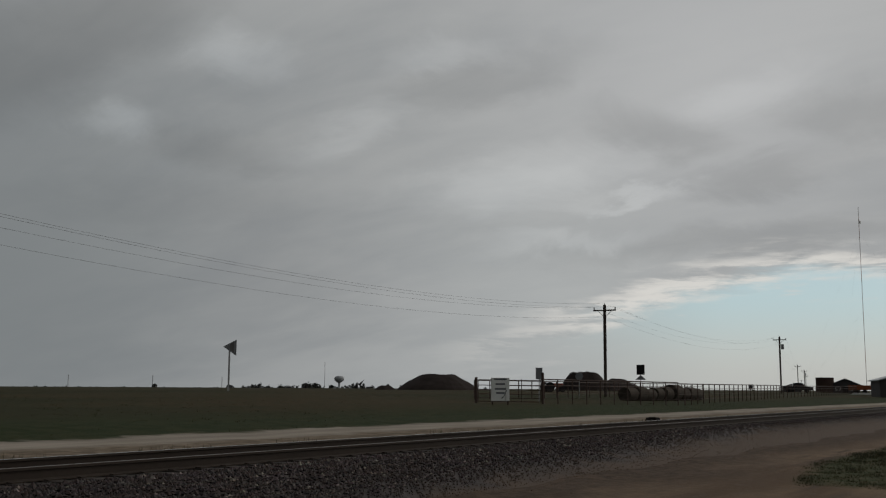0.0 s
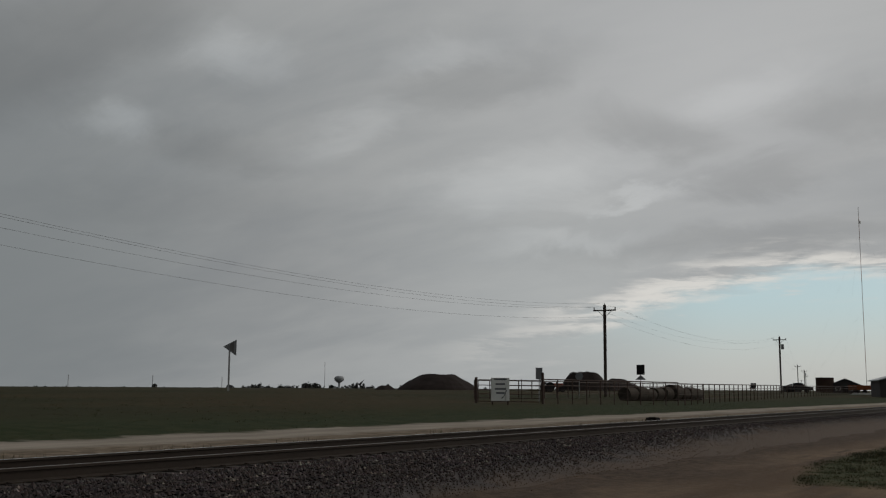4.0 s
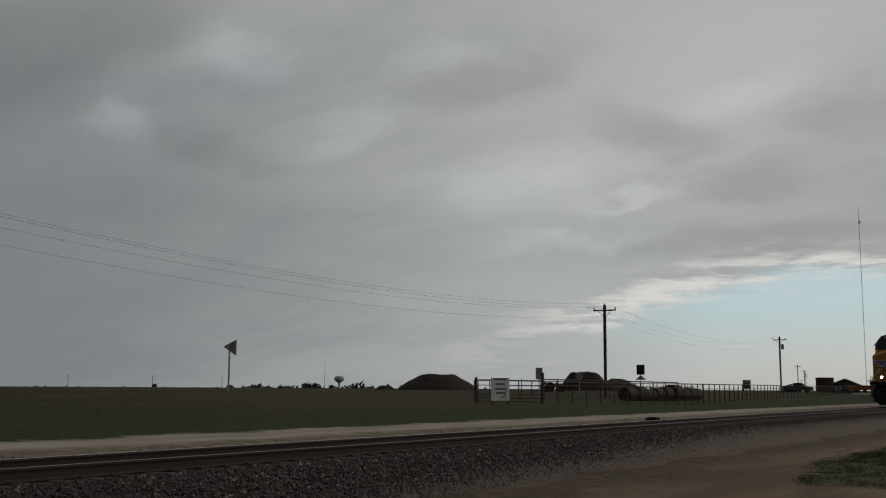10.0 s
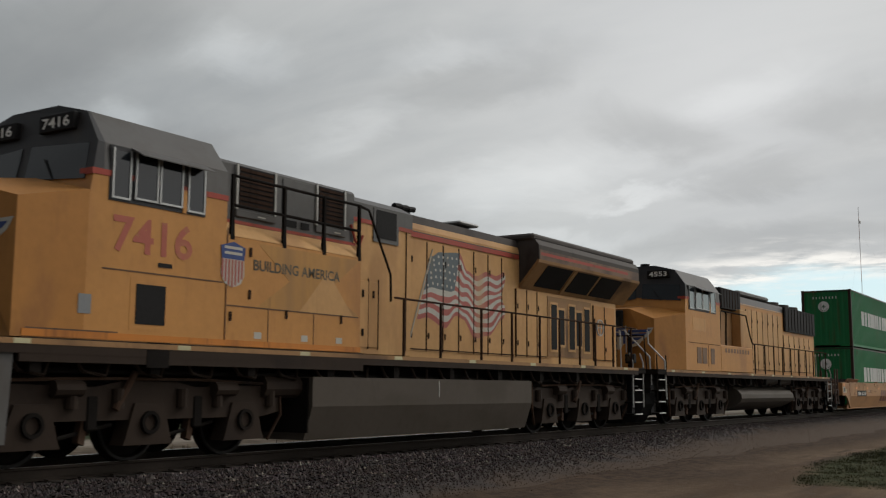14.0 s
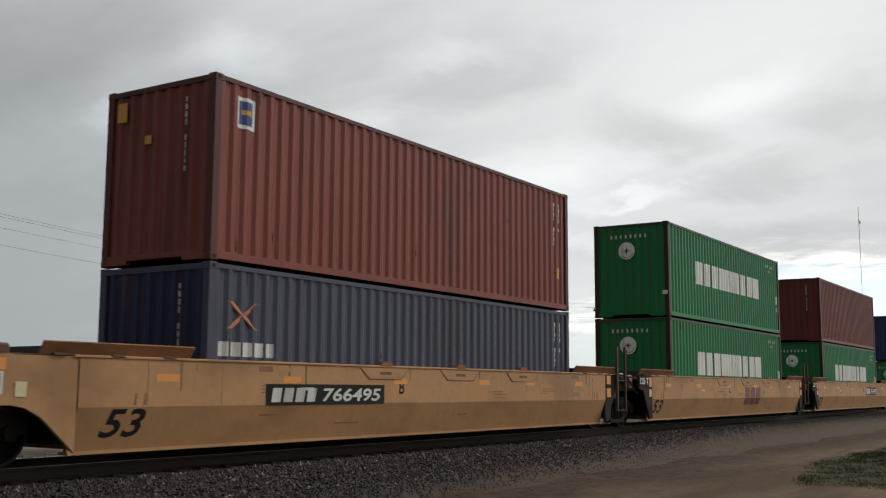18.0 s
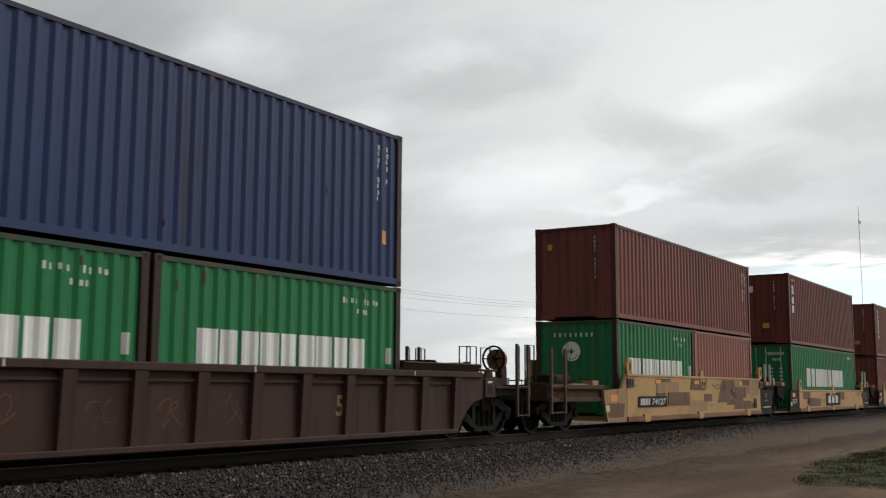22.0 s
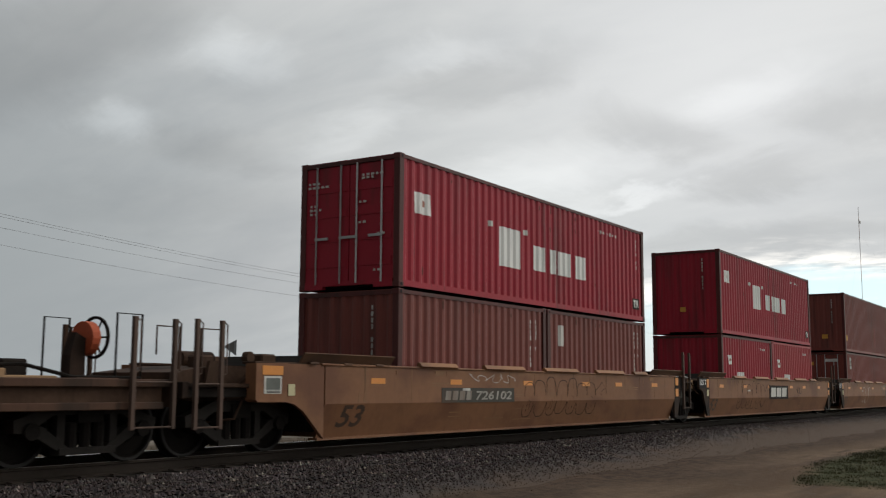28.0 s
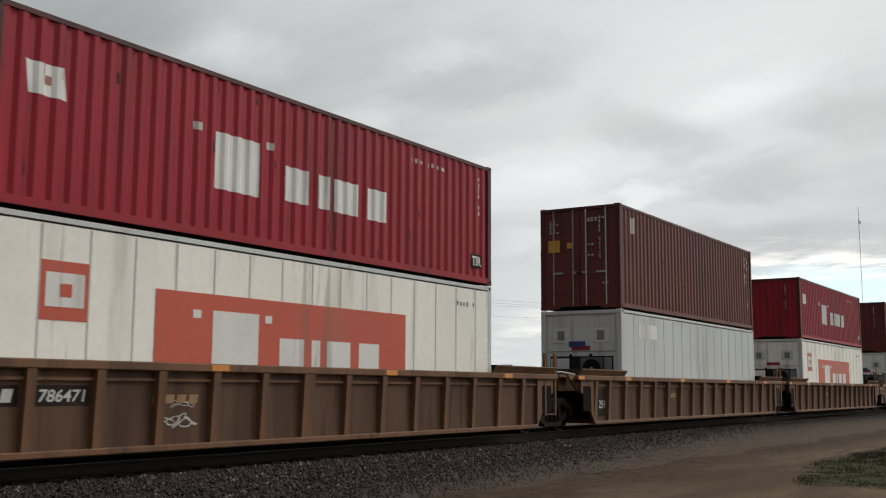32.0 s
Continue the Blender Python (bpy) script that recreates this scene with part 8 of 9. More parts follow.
def lead_locomotive():
    L = 21.2
    lo = empty("diesel_locomotive", "yellow and grey diesel locomotive with headlamps lit", "locomotive", "locomotives of the train")
    walkway_frame(lo, L)
    pilot(lo, 0.3, -1)
    pilot(lo, L - 0.3, 1)
    for y in (-1.5, 1.5):
        stairwell(lo, 0.62, -1, y)
        stairwell(lo, L - 0.55, 1, y)
    cab_and_nose(lo, 1.10, 2.35, 4.85, 3.62, "7416")
    # wide equipment section behind the cab
    part("equipment_cab", box(4.86, 8.18, -1.5, 1.5, 1.62, 3.28, 0.02), LOCO_YELLOW, lo)
    part("sloping_ledge", prism([(-1.50, 3.275), (-1.25, 3.52), (1.25, 3.52), (1.50, 3.275)], "x", 4.862, 8.178), HOOD_WORN, lo)
    part("upper_cab", box(4.87, 8.35, -1.22, 1.22, 3.53, 4.50, 0.05), LOCO_GREY, lo)
    part("red_line", box(4.88, 8.34, -1.232, -1.2205, 3.53, 3.58), LOCO_RED, lo)
    part("blower_cab", box(8.19, 10.25, -1.14, 1.14, 1.62, 4.12, 0.02), HOOD_WORN, lo)
    part("blower_roof", prism([(-1.15, 4.06), (-1.15, 4.36), (-0.85, 4.52), (0.85, 4.52), (1.15, 4.36), (1.15, 4.06)], "x", 8.352, 10.26), LOCO_GREY, lo)
    part("red_line", box(8.36, 10.25, -1.158, -1.151, 4.0, 4.075), LOCO_RED, lo)
    part("blower_door", box(8.55, 9.15, -1.156, -1.141, 1.75, 2.95, 0.006), HOOD_WORN, lo)
    for x in (8.53, 8.85, 9.16, 10.05):
        part("panel_joint", box(x, x + 0.018, -1.157, -1.141, 1.72, 3.0 if x < 10 else 4.0), LOUVRE_BROWN, lo)
    for x, z in ((8.66, 2.65), (8.98, 2.65), (8.66, 1.95)):
        part("latch", box(x, x + 0.05, -1.17, -1.1565, z, z + 0.13), STEEL_DARK, lo)
    part("skirt", box(1.4, 8.18, -1.568, -1.502, 1.32, 1.615), UNDER_GREY, lo)
    part("skirt", box(1.4, 8.18, 1.502, 1.568, 1.32, 1.615), UNDER_GREY, lo)
    part("orange_line", box(1.45, 8.17, -1.5095, -1.5015, 1.63, 1.72), paint("bright_orange_line", (0.52, 0.185, 0.030), amount=0.25), lo)
    for y in (-1, 1):
        part("step_panel", prism([(0.96, 1.60), (1.36, 1.60), (1.30, 0.34), (1.02, 0.34)], "y", y * 1.49, y * 1.52), LOCO_GREY, lo)
    for x0, x1 in ((5.33, 6.16), (7.26, 7.98)):
        g = part("louvre", box(x0, x1, -1.245, -1.2205, 3.80, 4.44), BLACK, lo)
        for i in range(8):
            part("slat", prism([(-1.262, 3.825 + i * 0.077), (-1.246, 3.825 + i * 0.077), (-1.246, 3.875 + i * 0.077), (-1.256, 3.875 + i * 0.077)], "x", x0 + 0.03, x1 - 0.03), LOUVRE_BROWN, g)
        for x in (x0 - 0.045, x1):
            part("louvre_frame", box(x, x + 0.045, -1.262, -1.2205, 3.76, 4.46), RAIL_WHITE, lo)
        part("louvre_sill", box(x0 - 0.04, x1 + 0.04, -1.258, -1.2205, 3.64, 3.755, 0.01), LOCO_GREY, lo)
        part("white_label", box(x0 + 0.45, x0 + 0.62, -1.262, -1.2585, 3.68, 3.70), FLAG_WHITE, lo)
    part("raised_panel", box(6.38, 7.18, -1.238, -1.2205, 3.80, 4.42, 0.006), LOCO_GREY, lo)
    for x in (6.42, 6.62, 6.86):
        part("small_vent", box(x, x + (0.12 if x == 6.62 else 0.2), -1.236, -1.2205, 3.64, 3.75), BLACK, lo)
    part("intake_frame", box(8.98, 9.78, -1.162, -1.1505, 3.70, 4.33), LOCO_GREY, lo)
    part("dark_intake", box(9.06, 9.70, -1.172, -1.1625, 3.78, 4.30), BLACK, lo)
    part("hose_loops", bar([(8.2, -1.24, 3.9), (8.3, -1.26, 3.62), (8.5, -1.2, 3.55), (8.6, -1.2, 3.75)], 0.025, 6), LOCO_RED, lo)
    for f in (-1, 1):
        y = f * 1.48
        for x in (4.98, 6.15, 7.15, 8.12):
            part("roof_stanchion", prism([(x - 0.045, 3.22), (x + 0.045, 3.22), (x + 0.026, 3.55), (x + 0.024, 4.22), (x - 0.024, 4.22), (x - 0.026, 3.55)], "y", y - 0.025, y + 0.025), STEEL_DARK, lo)
        for z in (3.75, 4.2):
            part("roof_rail", bar([(4.98, y, z), (8.12, y, z), (8.5, y * 0.95, z - 0.02)] if z > 4 else [(4.98, y, z), (8.12, y, z)], 0.024, 6), STEEL_DARK, lo)
        part("rail_drop", bar([(8.5, y * 0.95, 4.18), (9.25, y * 0.92, 3.1), (9.27, y * 0.92, 2.6)], 0.024, 6), STEEL_DARK, lo)
    # markings
    side_text(lo, "7416", 2.75, 2.80, 0.50, FADED_RED, -1.506, shear=0.0, width=1.42)
    shield_mark(lo, 4.74, 2.50, 0.52, 0.68, -1.506)
    side_text(lo, "BUILDING AMERICA", 5.45, 2.80, 0.17, material("slogan_ink", (0.10, 0.085, 0.06), 0.6), -1.506, shear=0.0, width=2.12)
    part("battery_vent", box(3.18, 3.70, -1.512, -1.503, 1.86, 2.40), BLACK, lo)
    part("vent_frame", box(3.08, 3.80, -1.504, -1.501, 1.78, 2.48), LOCO_YELLOW, lo)
    for a, b, z in ((1.5, 2.9, 1.72), (2.6, 4.8, 2.55), (4.9, 8.1, 2.22)):
        part("panel_seam", box(a, b, -1.506, -1.502, z, z + 0.02), PATCH_BROWN, lo)
    for x in (4.87, 5.8, 6.9):
        part("panel_seam", box(x, x + 0.016, -1.506, -1.502, 1.7, 2.22 if x > 5 else 3.4), PATCH_BROWN, lo)
    worn = paint("worn_yellow_patch", (0.44, 0.225, 0.062), dirt=(0.30, 0.16, 0.06), amount=0.4)
    # paint of a cut-out panel and faint triangles of an older scheme
    part("worn_paint", prism([(5.55, 3.22), (8.12, 3.22), (7.3, 2.66), (8.12, 2.24), (5.55, 2.24), (6.3, 2.7)], "y", -1.5035, -1.501), worn, lo)
    part("worn_paint", prism([(6.55, 2.24), (7.95, 2.24), (7.25, 2.95)], "y", -1.5045, -1.5036), HOOD_WORN, lo)
    for x in (5.5, 6.6, 7.5):
        part("worn_paint", box(x, x + 0.16, -1.5035, -1.501, 1.76, 1.86), FLAG_WHITE, lo)
    for x, z in ((5.35, 3.0), (5.35, 2.35), (4.95, 2.0), (6.2, 2.1), (7.6, 2.1)):
        part("latch", box(x, x + 0.05, -1.516, -1.5035, z, z + 0.14), LOUVRE_BROWN, lo)
    part("hand_hold", box(3.55, 3.8, -1.508, -1.502, 2.66, 2.72), BLACK, lo)
    part("sight_gauge", box(2.25, 2.45, -1.508, -1.502, 1.95, 2.2), SIGN_BACK, lo)
    part("corner_box", box(3.35, 3.75, -1.575, -1.566, 1.28, 1.62), STEEL_DARK, lo)
    # engine hood
    part("engine_hood", prism([(-1.0, 1.60), (-1.0, 4.15), (-0.92, 4.42), (-0.55, 4.52), (0.55, 4.52), (0.92, 4.42), (1.0, 4.15), (1.0, 1.60)], "x", 10.26, 20.35), HOOD_WORN, lo)
    part("hood_roof", prism([(-1.006, 4.08), (-0.93, 4.43), (-0.55, 4.535), (0.55, 4.535), (0.93, 4.43), (1.006, 4.08)], "x", 10.262, 20.36), SOOT, lo)
    part("hood_stripe", box(10.3, 14.8, -1.026, -1.007, 3.98, 4.08), LOCO_RED, lo)
    hood_doors(lo, 10.36, 14.6, -1.0, 1.75, 3.93, 7, HOOD_WORN)
    hood_doors(lo, 14.66, 16.2, -1.0, 1.75, 3.30, 3, HOOD_WORN)
    flag_decal(lo, -1.0235)
    # tall slotted cabinet
    part("cabinet_face", box(16.25, 18.75, -1.014, -1.0005, 1.80, 3.25), SOOTY_YELLOW, lo)
    for x, z0, z1 in ((16.42, 1.97, 3.06), (16.83, 2.10, 2.95), (17.42, 2.0, 3.08), (17.83, 2.10, 2.95), (18.30, 1.98, 3.06)):
        fr = part("slot_frame", box(x - 0.06, x + 0.36, -1.024, -1.0145, z0 - 0.06, z1 + 0.06), HOOD_WORN, lo)
        part("cabinet_slot", box(x, x + 0.30, -1.032, -1.0245, z0, z1), BLACK, fr)
    hood_doors(lo, 18.85, 20.25, -1.0, 1.75, 3.2, 2, LOCO_YELLOW)
    w = part("hand_brake_wheel", disc((19.08, -1.12, 2.62), 0.19, 0.22, "y", 0.03, 20), RAIL_WHITE, lo)
    for a in range(4):
        part("spoke", bar([(19.08, -1.105, 2.62), (19.08 + 0.2 * math.cos(a * 1.571), -1.105, 2.62 + 0.2 * math.sin(a * 1.571))], 0.012, 5), RAIL_WHITE, w)
    # radiator wings
    for f in (-1, 1):
        pr = [(f * 0.9, 4.40), (f * 1.42, 4.44), (f * 1.52, 4.30), (f * 1.52, 3.95), (f * 1.02, 3.35), (f * 0.95, 3.35)]
        part("radiator_wing", prism(pr, "x", 14.85, 20.78), SOOT, lo)
        part("wing_face", box(14.9, 20.75, f * 1.5265, f * 1.5205, 3.96, 4.20), WORN_FACE, lo)
        part("radiator_soffit", prism([(f * 1.535, 3.97), (f * 1.52, 3.90), (f * 1.03, 3.33), (f * 0.99, 3.33), (f * 1.0, 3.40), (f * 1.50, 3.97)], "x", 14.83, 20.8), SOOTY_YELLOW, lo)
        part("wing_stripe", box(14.95, 20.0, f * 1.530, f * 1.527, 4.07, 4.14), LOCO_RED, lo)
        for x0, x1 in ((15.35, 16.70), (16.98, 18.22), (18.36, 19.70)):
            bm = prism([(f * 1.485, 3.88), (f * 1.105, 3.42), (f * 1.118, 3.405), (f * 1.50, 3.868)], "x", x0, x1)
            part("radiator_grille", bm, BLACK, lo)
        part("soffit_brace", prism([(f * 1.50, 3.90), (f * 1.06, 3.36), (f * 1.08, 3.33), (f * 1.52, 3.88)], "x", 16.76, 16.90), SOOTY_YELLOW, lo)
    part("radiator_roof", box(14.8, 20.75, -1.40, 1.40, 4.42, 4.58, 0.05), SOOT, lo)
    part("exhaust", box(12.6, 13.2, -0.35, 0.35, 4.43, 4.58, 0.03), STEEL_DARK, lo)
    horn = part("air_horn", box(10.35, 10.95, -0.62, -0.2, 4.50, 4.56), BLACK, lo)
    for k in range(5):
        part("horn_bell", bar([(10.4 + 0.12 * k, -0.6 + 0.05 * (k % 2), 4.62), (10.62 + 0.12 * k, -0.6 + 0.05 * (k % 2), 4.64)], 0.06, 8), BLACK, horn)
    part("roof_hatch", box(12.5, 13.3, -0.85, -0.1, 4.53, 4.60, 0.03), GALV, lo)
    for f in (-1, 1):
        handrail(lo, f * 1.5, [9.5, 10.75, 12.3, 13.6, 14.9, 15.9, 17.0, 17.9, 19.0, 20.2], 1.60, 2.66, LOUVRE_BROWN)
    part("end_rail", bar([(L - 0.3, -0.9, 1.6), (L - 0.3, -0.9, 2.6), (L - 0.3, 0.9, 2.6), (L - 0.3, 0.9, 1.6)], 0.02, 6), RAIL_WHITE, lo)
    fuel_tank(lo, 6.9, 14.45, False)
    part("air_tank", bar([(6.0, -1.15, 1.05), (6.85, -1.15, 1.05)], 0.2, 12), UNDER_GREY, lo)
    six_wheel_truck(lo, 3.72)
    six_wheel_truck(lo, 17.72)
    return lo


def second_locomotive():
    L = 21.6
    lo = empty("diesel_locomotive", "faded yellow and grey diesel locomotive running second", "locomotive", "locomotives of the train")
    walkway_frame(lo, L)
    pilot(lo, 0.3, -1)
    pilot(lo, L - 0.3, 1)
    for y in (-1.5, 1.5):
        stairwell(lo, 0.7, -1, y)
        stairwell(lo, L - 0.55, 1, y)
    cab_and_nose(lo, 1.15, 2.75, 6.05, 3.40, "4553", 0.45, GLASS)
    part("strobe", bar([(3.6, 0.1, 4.78), (3.6, 0.1, 5.0)], 0.15, 12), BLACK, lo)
    part("engine_hood", prism([(-0.98, 1.60), (-0.98, 4.14), (-0.85, 4.42), (-0.5, 4.50), (0.5, 4.50), (0.85, 4.42), (0.98, 4.14), (0.98, 1.60)], "x", 6.06, 20.7), LOCO_YELLOW, lo)
    part("hood_roof", prism([(-0.987, 4.12), (-0.86, 4.43), (-0.5, 4.515), (0.5, 4.515), (0.86, 4.43), (0.987, 4.12)], "x", 6.062, 20.72), LOCO_GREY, lo)
    # recess behind the cab, with the dark intake over it
    part("recess_face", box(6.07, 8.9, -0.995, -0.981, 1.65, 3.76), SOOTY_YELLOW, lo)
    part("recess_side", box(8.92, 9.75, -1.30, -0.982, 2.52, 3.85, 0.02), HOOD_WORN, lo)
    g = part("air_intake", box(7.2, 9.45, -1.16, -0.97, 3.80, 4.52, 0.02), BLACK, lo)
    for k in range(7):
        part("slat", box(7.26 + 0.31 * k, 7.30 + 0.31 * k, -1.172, -1.161, 3.84, 4.48), LOUVRE_BROWN, g)
    part("electrical_cabinet", box(6.07, 9.6, -1.5, -0.99, 1.62, 2.50, 0.02), LOCO_YELLOW, lo)
    for k in range(9):
        part("cabinet_vent", box(6.5 + 0.31 * k, 6.68 + 0.31 * k, -1.505, -1.4995, 2.26, 2.40), WORN_FACE, lo)
    for x, w in ((3.72, 0.40), (4.22, 0.42), (5.02, 0.36)):
        part("battery_vent", box(x, x + w, -1.512, -1.503, 1.84, 2.34), WORN_FACE, lo)
    part("panel_joint", box(2.95, 6.0, -1.506, -1.5015, 2.46, 2.475), LOUVRE_BROWN, lo)
    part("panel_joint", box(4.78, 4.795, -1.506, -1.5015, 1.7, 2.45), LOUVRE_BROWN, lo)
    part("faded_number", box(3.4, 4.6, -1.507, -1.5015, 2.85, 3.25), paint("ghost_paint", (0.52, 0.265, 0.085), dirt=(0.36, 0.19, 0.07), amount=0.3), lo)
    for x in (6.12, 6.75):
        part("grab_iron", bar([(x, -1.45, 2.5), (x, -1.48, 3.55), (x, -1.45, 3.62)], 0.03, 6), STEEL_DARK, lo)
    hood_doors(lo, 9.85, 15.5, -0.98, 1.75, 3.98, 8, HOOD_WORN)
    hood_doors(lo, 15.6, 20.5, -0.98, 1.75, 3.25, 6, HOOD_WORN)
    for f in (-1, 1):
        g = part("radiator_grille", box(15.7, 20.65, f * 1.06, f * 0.97, 3.42, 4.40), BLACK, lo)
        for i in range(10):
            part("slat", box(15.75 + i * 0.49, 15.79 + i * 0.49, f * 1.075, f * 1.062, 3.45, 4.37), STEEL_DARK, g)
        handrail(lo, f * 1.5, [9.85, 11.1, 12.3, 13.5, 14.7, 15.9, 17.1, 18.3, 19.5, 20.5], 1.60, 2.66, LOUVRE_BROWN)
        part("cab_rail", bar([(6.2, f * 1.5, 3.62), (8.9, f * 1.5, 3.62), (9.35, f * 1.5, 2.9), (9.6, f * 1.5, 2.66)], 0.024, 6), STEEL_DARK, lo)
    part("dynamic_brake_hatch", box(10.2, 14.0, -0.9, 0.9, 4.48, 4.66, 0.05), LOCO_GREY, lo)
    for x in (16.4, 18.0, 19.5):
        part("cooling_fan", disc((x, 0, 4.515), 0, 0.62, "z", 0.14, 20), SOOT, lo)
    part("exhaust", box(14.6, 15.1, -0.2, 0.2, 4.50, 4.66, 0.03), STEEL_DARK, lo)
    part("end_rail", bar([(L - 0.3, -0.9, 1.6), (L - 0.3, -0.9, 2.6), (L - 0.3, 0.9, 2.6), (L - 0.3, 0.9, 1.6)], 0.02, 6), RAIL_WHITE, lo)
    fuel_tank(lo, 8.35, 15.15, True)
    part("air_tank", bar([(11.0, -1.3, 1.36), (15.0, -1.3, 1.36)], 0.14, 10), UNDER_GREY, lo)
    six_wheel_truck(lo, 4.65)
    six_wheel_truck(lo, 18.4)
    return lo


# ---------------------------------------------------------------- the train
WELL_FLOOR = 0.31
TRAIN = []          # (thing, distance behind the first container's front, height)


def ride(thing, u, z=0.0):
    TRAIN.append((thing, u, z))
    return thing


def stack(u, lower, upper):
    """lower: list of (container, length); upper: container"""
    z = WELL_FLOOR
    x = u
    for c, length, h in lower:
        ride(c, x, z)
        x += length + 0.076
        top = h
    ride(upper[0], u, z + top + 0.022)


MARK_MAROON = paint("faded_maroon_mark", (0.135, 0.036, 0.032), dirt=(0.30, 0.15, 0.07), amount=0.3)


def mark_blocks(car, a, b, z0, z1, n):
    """the builder's mark, as slanting blocks that follow the creased side"""
    w = (b - a) / n
    zc = 0.76
    for i in range(n):
        x = a + i * w
        for x0, x1, lo, hi in ((x, x + w * 0.78, zc, z1),):
            k = 0.18 * (hi - lo)
            part("name_block", prism([(x0 - k, lo), (x1 - k, lo), (x1, hi), (x0, hi)], "y", -1.505, -1.499), MARK_MAROON, car)
        if z0 < zc:
            y0, y1 = -1.502 + 0.339 * (zc - z0), -1.502
            bm = bmesh.new()
            quad_box(bm, x - 0.06, x + w * 0.78 - 0.06, -0.002, 0.002, 0, zc - z0)
            o = part("name_block", bm, MARK_MAROON, car)
            o.matrix_basis = pose(0, y0 - 0.003, z0, math.degrees(math.atan2(y0 - y1, zc - z0)), 0, 0)


def build_train():
    ride(lead_locomotive(), -49.4)
    ride(second_locomotive(), -27.7)
    lab = "corrugated steel container in a well car"
    # 1: two green
    w = ride(smooth_well(TAN, "tan-painted single well car with smooth creased sides", "coupler", "coupler", marks=(False, True)), 0.0)
    number_board(w, -0.75, 1.18, 0.80, 0.97, "652258")
    mark_blocks(w, 5.1, 7.05, 0.47, 1.05, 3)
    a, b = container(L40, HC, GREEN, RUST_POST, "green " + lab + ", the lower one"), container(L40, HC, GREEN, RUST_POST, "green " + lab + ", the upper one")
    green_marks(a, HC), green_marks(b, HC)
    stack(0.0, [(a, L40, HC)], (b, HC))
    # 2: oxide red over slate blue
    u = 23.33
    w = ride(smooth_well(TAN_PALE, "faded tan end well of a three-well car", "coupler", "artic", True, brake_front=True), u)
    number_board(w, 1.12, 3.98, 0.80, 1.02, "766495")
    side_text(w, "B", 4.55, 0.92, 0.24, BLACK, shear=0.1)
    a = container(L40, STD, SLATE, SLATE, "slate-blue " + lab + ", its end dark navy", end_mat=paint("dark_navy_end", (0.012, 0.015, 0.050), amount=0.1))
    b = container(L40, HC, OXIDE, POST_RED, "faded oxide-red " + lab)
    name_blocks(a, 0.25, 1.55, 1.18, 1.40, OLD_WHITE, 5, 0.2)
    for x, sl in ((0.40, 0.62), (1.02, -0.62)):
        patch(a, x, x + 0.13, 1.60, 2.02, material("orange_mark", (0.42, 0.16, 0.09), 0.6), slant=sl).location = (0, -0.002 if sl > 0 else 0, 0)
    plain_marks(b, HC, mark="corner"), plain_marks(a, STD)
    em = patch(b, 0.50, 0.92, HC - 0.76, HC - 0.26, WHITE)
    patch(b, 0.56, 0.86, HC - 0.70, HC - 0.32, WING_BLUE).location = (0, -0.004, 0)
    patch(b, 0.62, 0.82, HC - 0.54, HC - 0.46, YELLOW).location = (0, -0.008, 0)
    stack(u, [(a, L40, STD)], (b, HC))
    # 3: two green
    u = 42.4
    w = ride(smooth_well(TAN_PALE, "faded tan middle well of a three-well car", "artic", "artic", True), u)
    side_text(w, "C", 4.6, 0.92, 0.24, BLACK, shear=0.1)
    mark_blocks(w, 6.45, 8.35, 0.52, 1.12, 3)
    a, b = container(L40, HC, GREEN, RUST_POST, "green " + lab + ", the lower one"), container(L40, HC, GREEN, RUST_POST, "green " + lab + ", the upper one")
    green_marks(a, HC), green_marks(b, HC)
    end_mark(b, -1.1, 0.72, 0.16, 0.12, WHITE)
    stack(u, [(a, L40, HC)], (b, HC))
    # 4: brown over green
    u = 61.42
    w = ride(smooth_well(TAN_PALE, "faded tan end well of a three-well car", "artic", "coupler", brake_rear=True), u)
    number_board(w, 7.8, 10.3, 0.86, 1.14, "766495")
    side_text(w, "A", 7.0, 0.92, 0.24, BLACK, shear=0.1)
    a = container(L40, HC, GREEN, RUST_POST, "green " + lab)
    b = container(L40, HC, MAROON, POST_RED, "dark brown " + lab)
    green_marks(a, HC), plain_marks(b, HC)
    stack(u, [(a, L40, HC)], (b, HC))
    # 5: blue over two short green, dark ribbed well
    u = 84.61
    w = ride(ribbed_well(RIB_DARK, "dark brown ribbed single well car", "coupler", "coupler", ribs=15), u)
    side_text(w, "53", 10.05, 0.55, 0.36, PATCH_TAN, -1.4135, shear=0.0, width=0.42)
    for k, x in enumerate((2.3, 3.5, 5.0, 6.2, 7.4)):
        scrawl(w, x, x + 0.35, 0.45, 0.95, RIB_BROWN, -1.417, k + 2, 2, 0.007)
    g1, g2 = (container(L20, STD, GREEN, RUST_POST, "short green " + lab) for _ in range(2))
    green_marks(g1, STD, L20), green_marks(g2, STD, L20)
    b = container(L40, HC, BLUE, RUST_POST, "navy-blue " + lab)
    plain_marks(b, HC, mark="low")
    stack(u, [(g1, L20, STD), (g2, L20, STD)], (b, HC))
    # 6 to 10: mustard wells with guide posts
    u = 106.9
    w = ride(post_well("patched mustard-yellow end well with guide posts", True, "coupler", "artic", True, True, seed=2), u)
    number_board(w, 0.85, 2.75, 0.60, 0.78, "74127", -1.512)
    side_text(w, "48", 11.2, 0.40, 0.34, BLACK, -1.512)
    scrawl(w, 6.9, 8.6, 1.0, 1.25, CHARCOAL, -1.50, 3, 5), scrawl(w, 8.8, 10.2, 0.75, 1.2, CHARCOAL, -1.50, 5, 6)
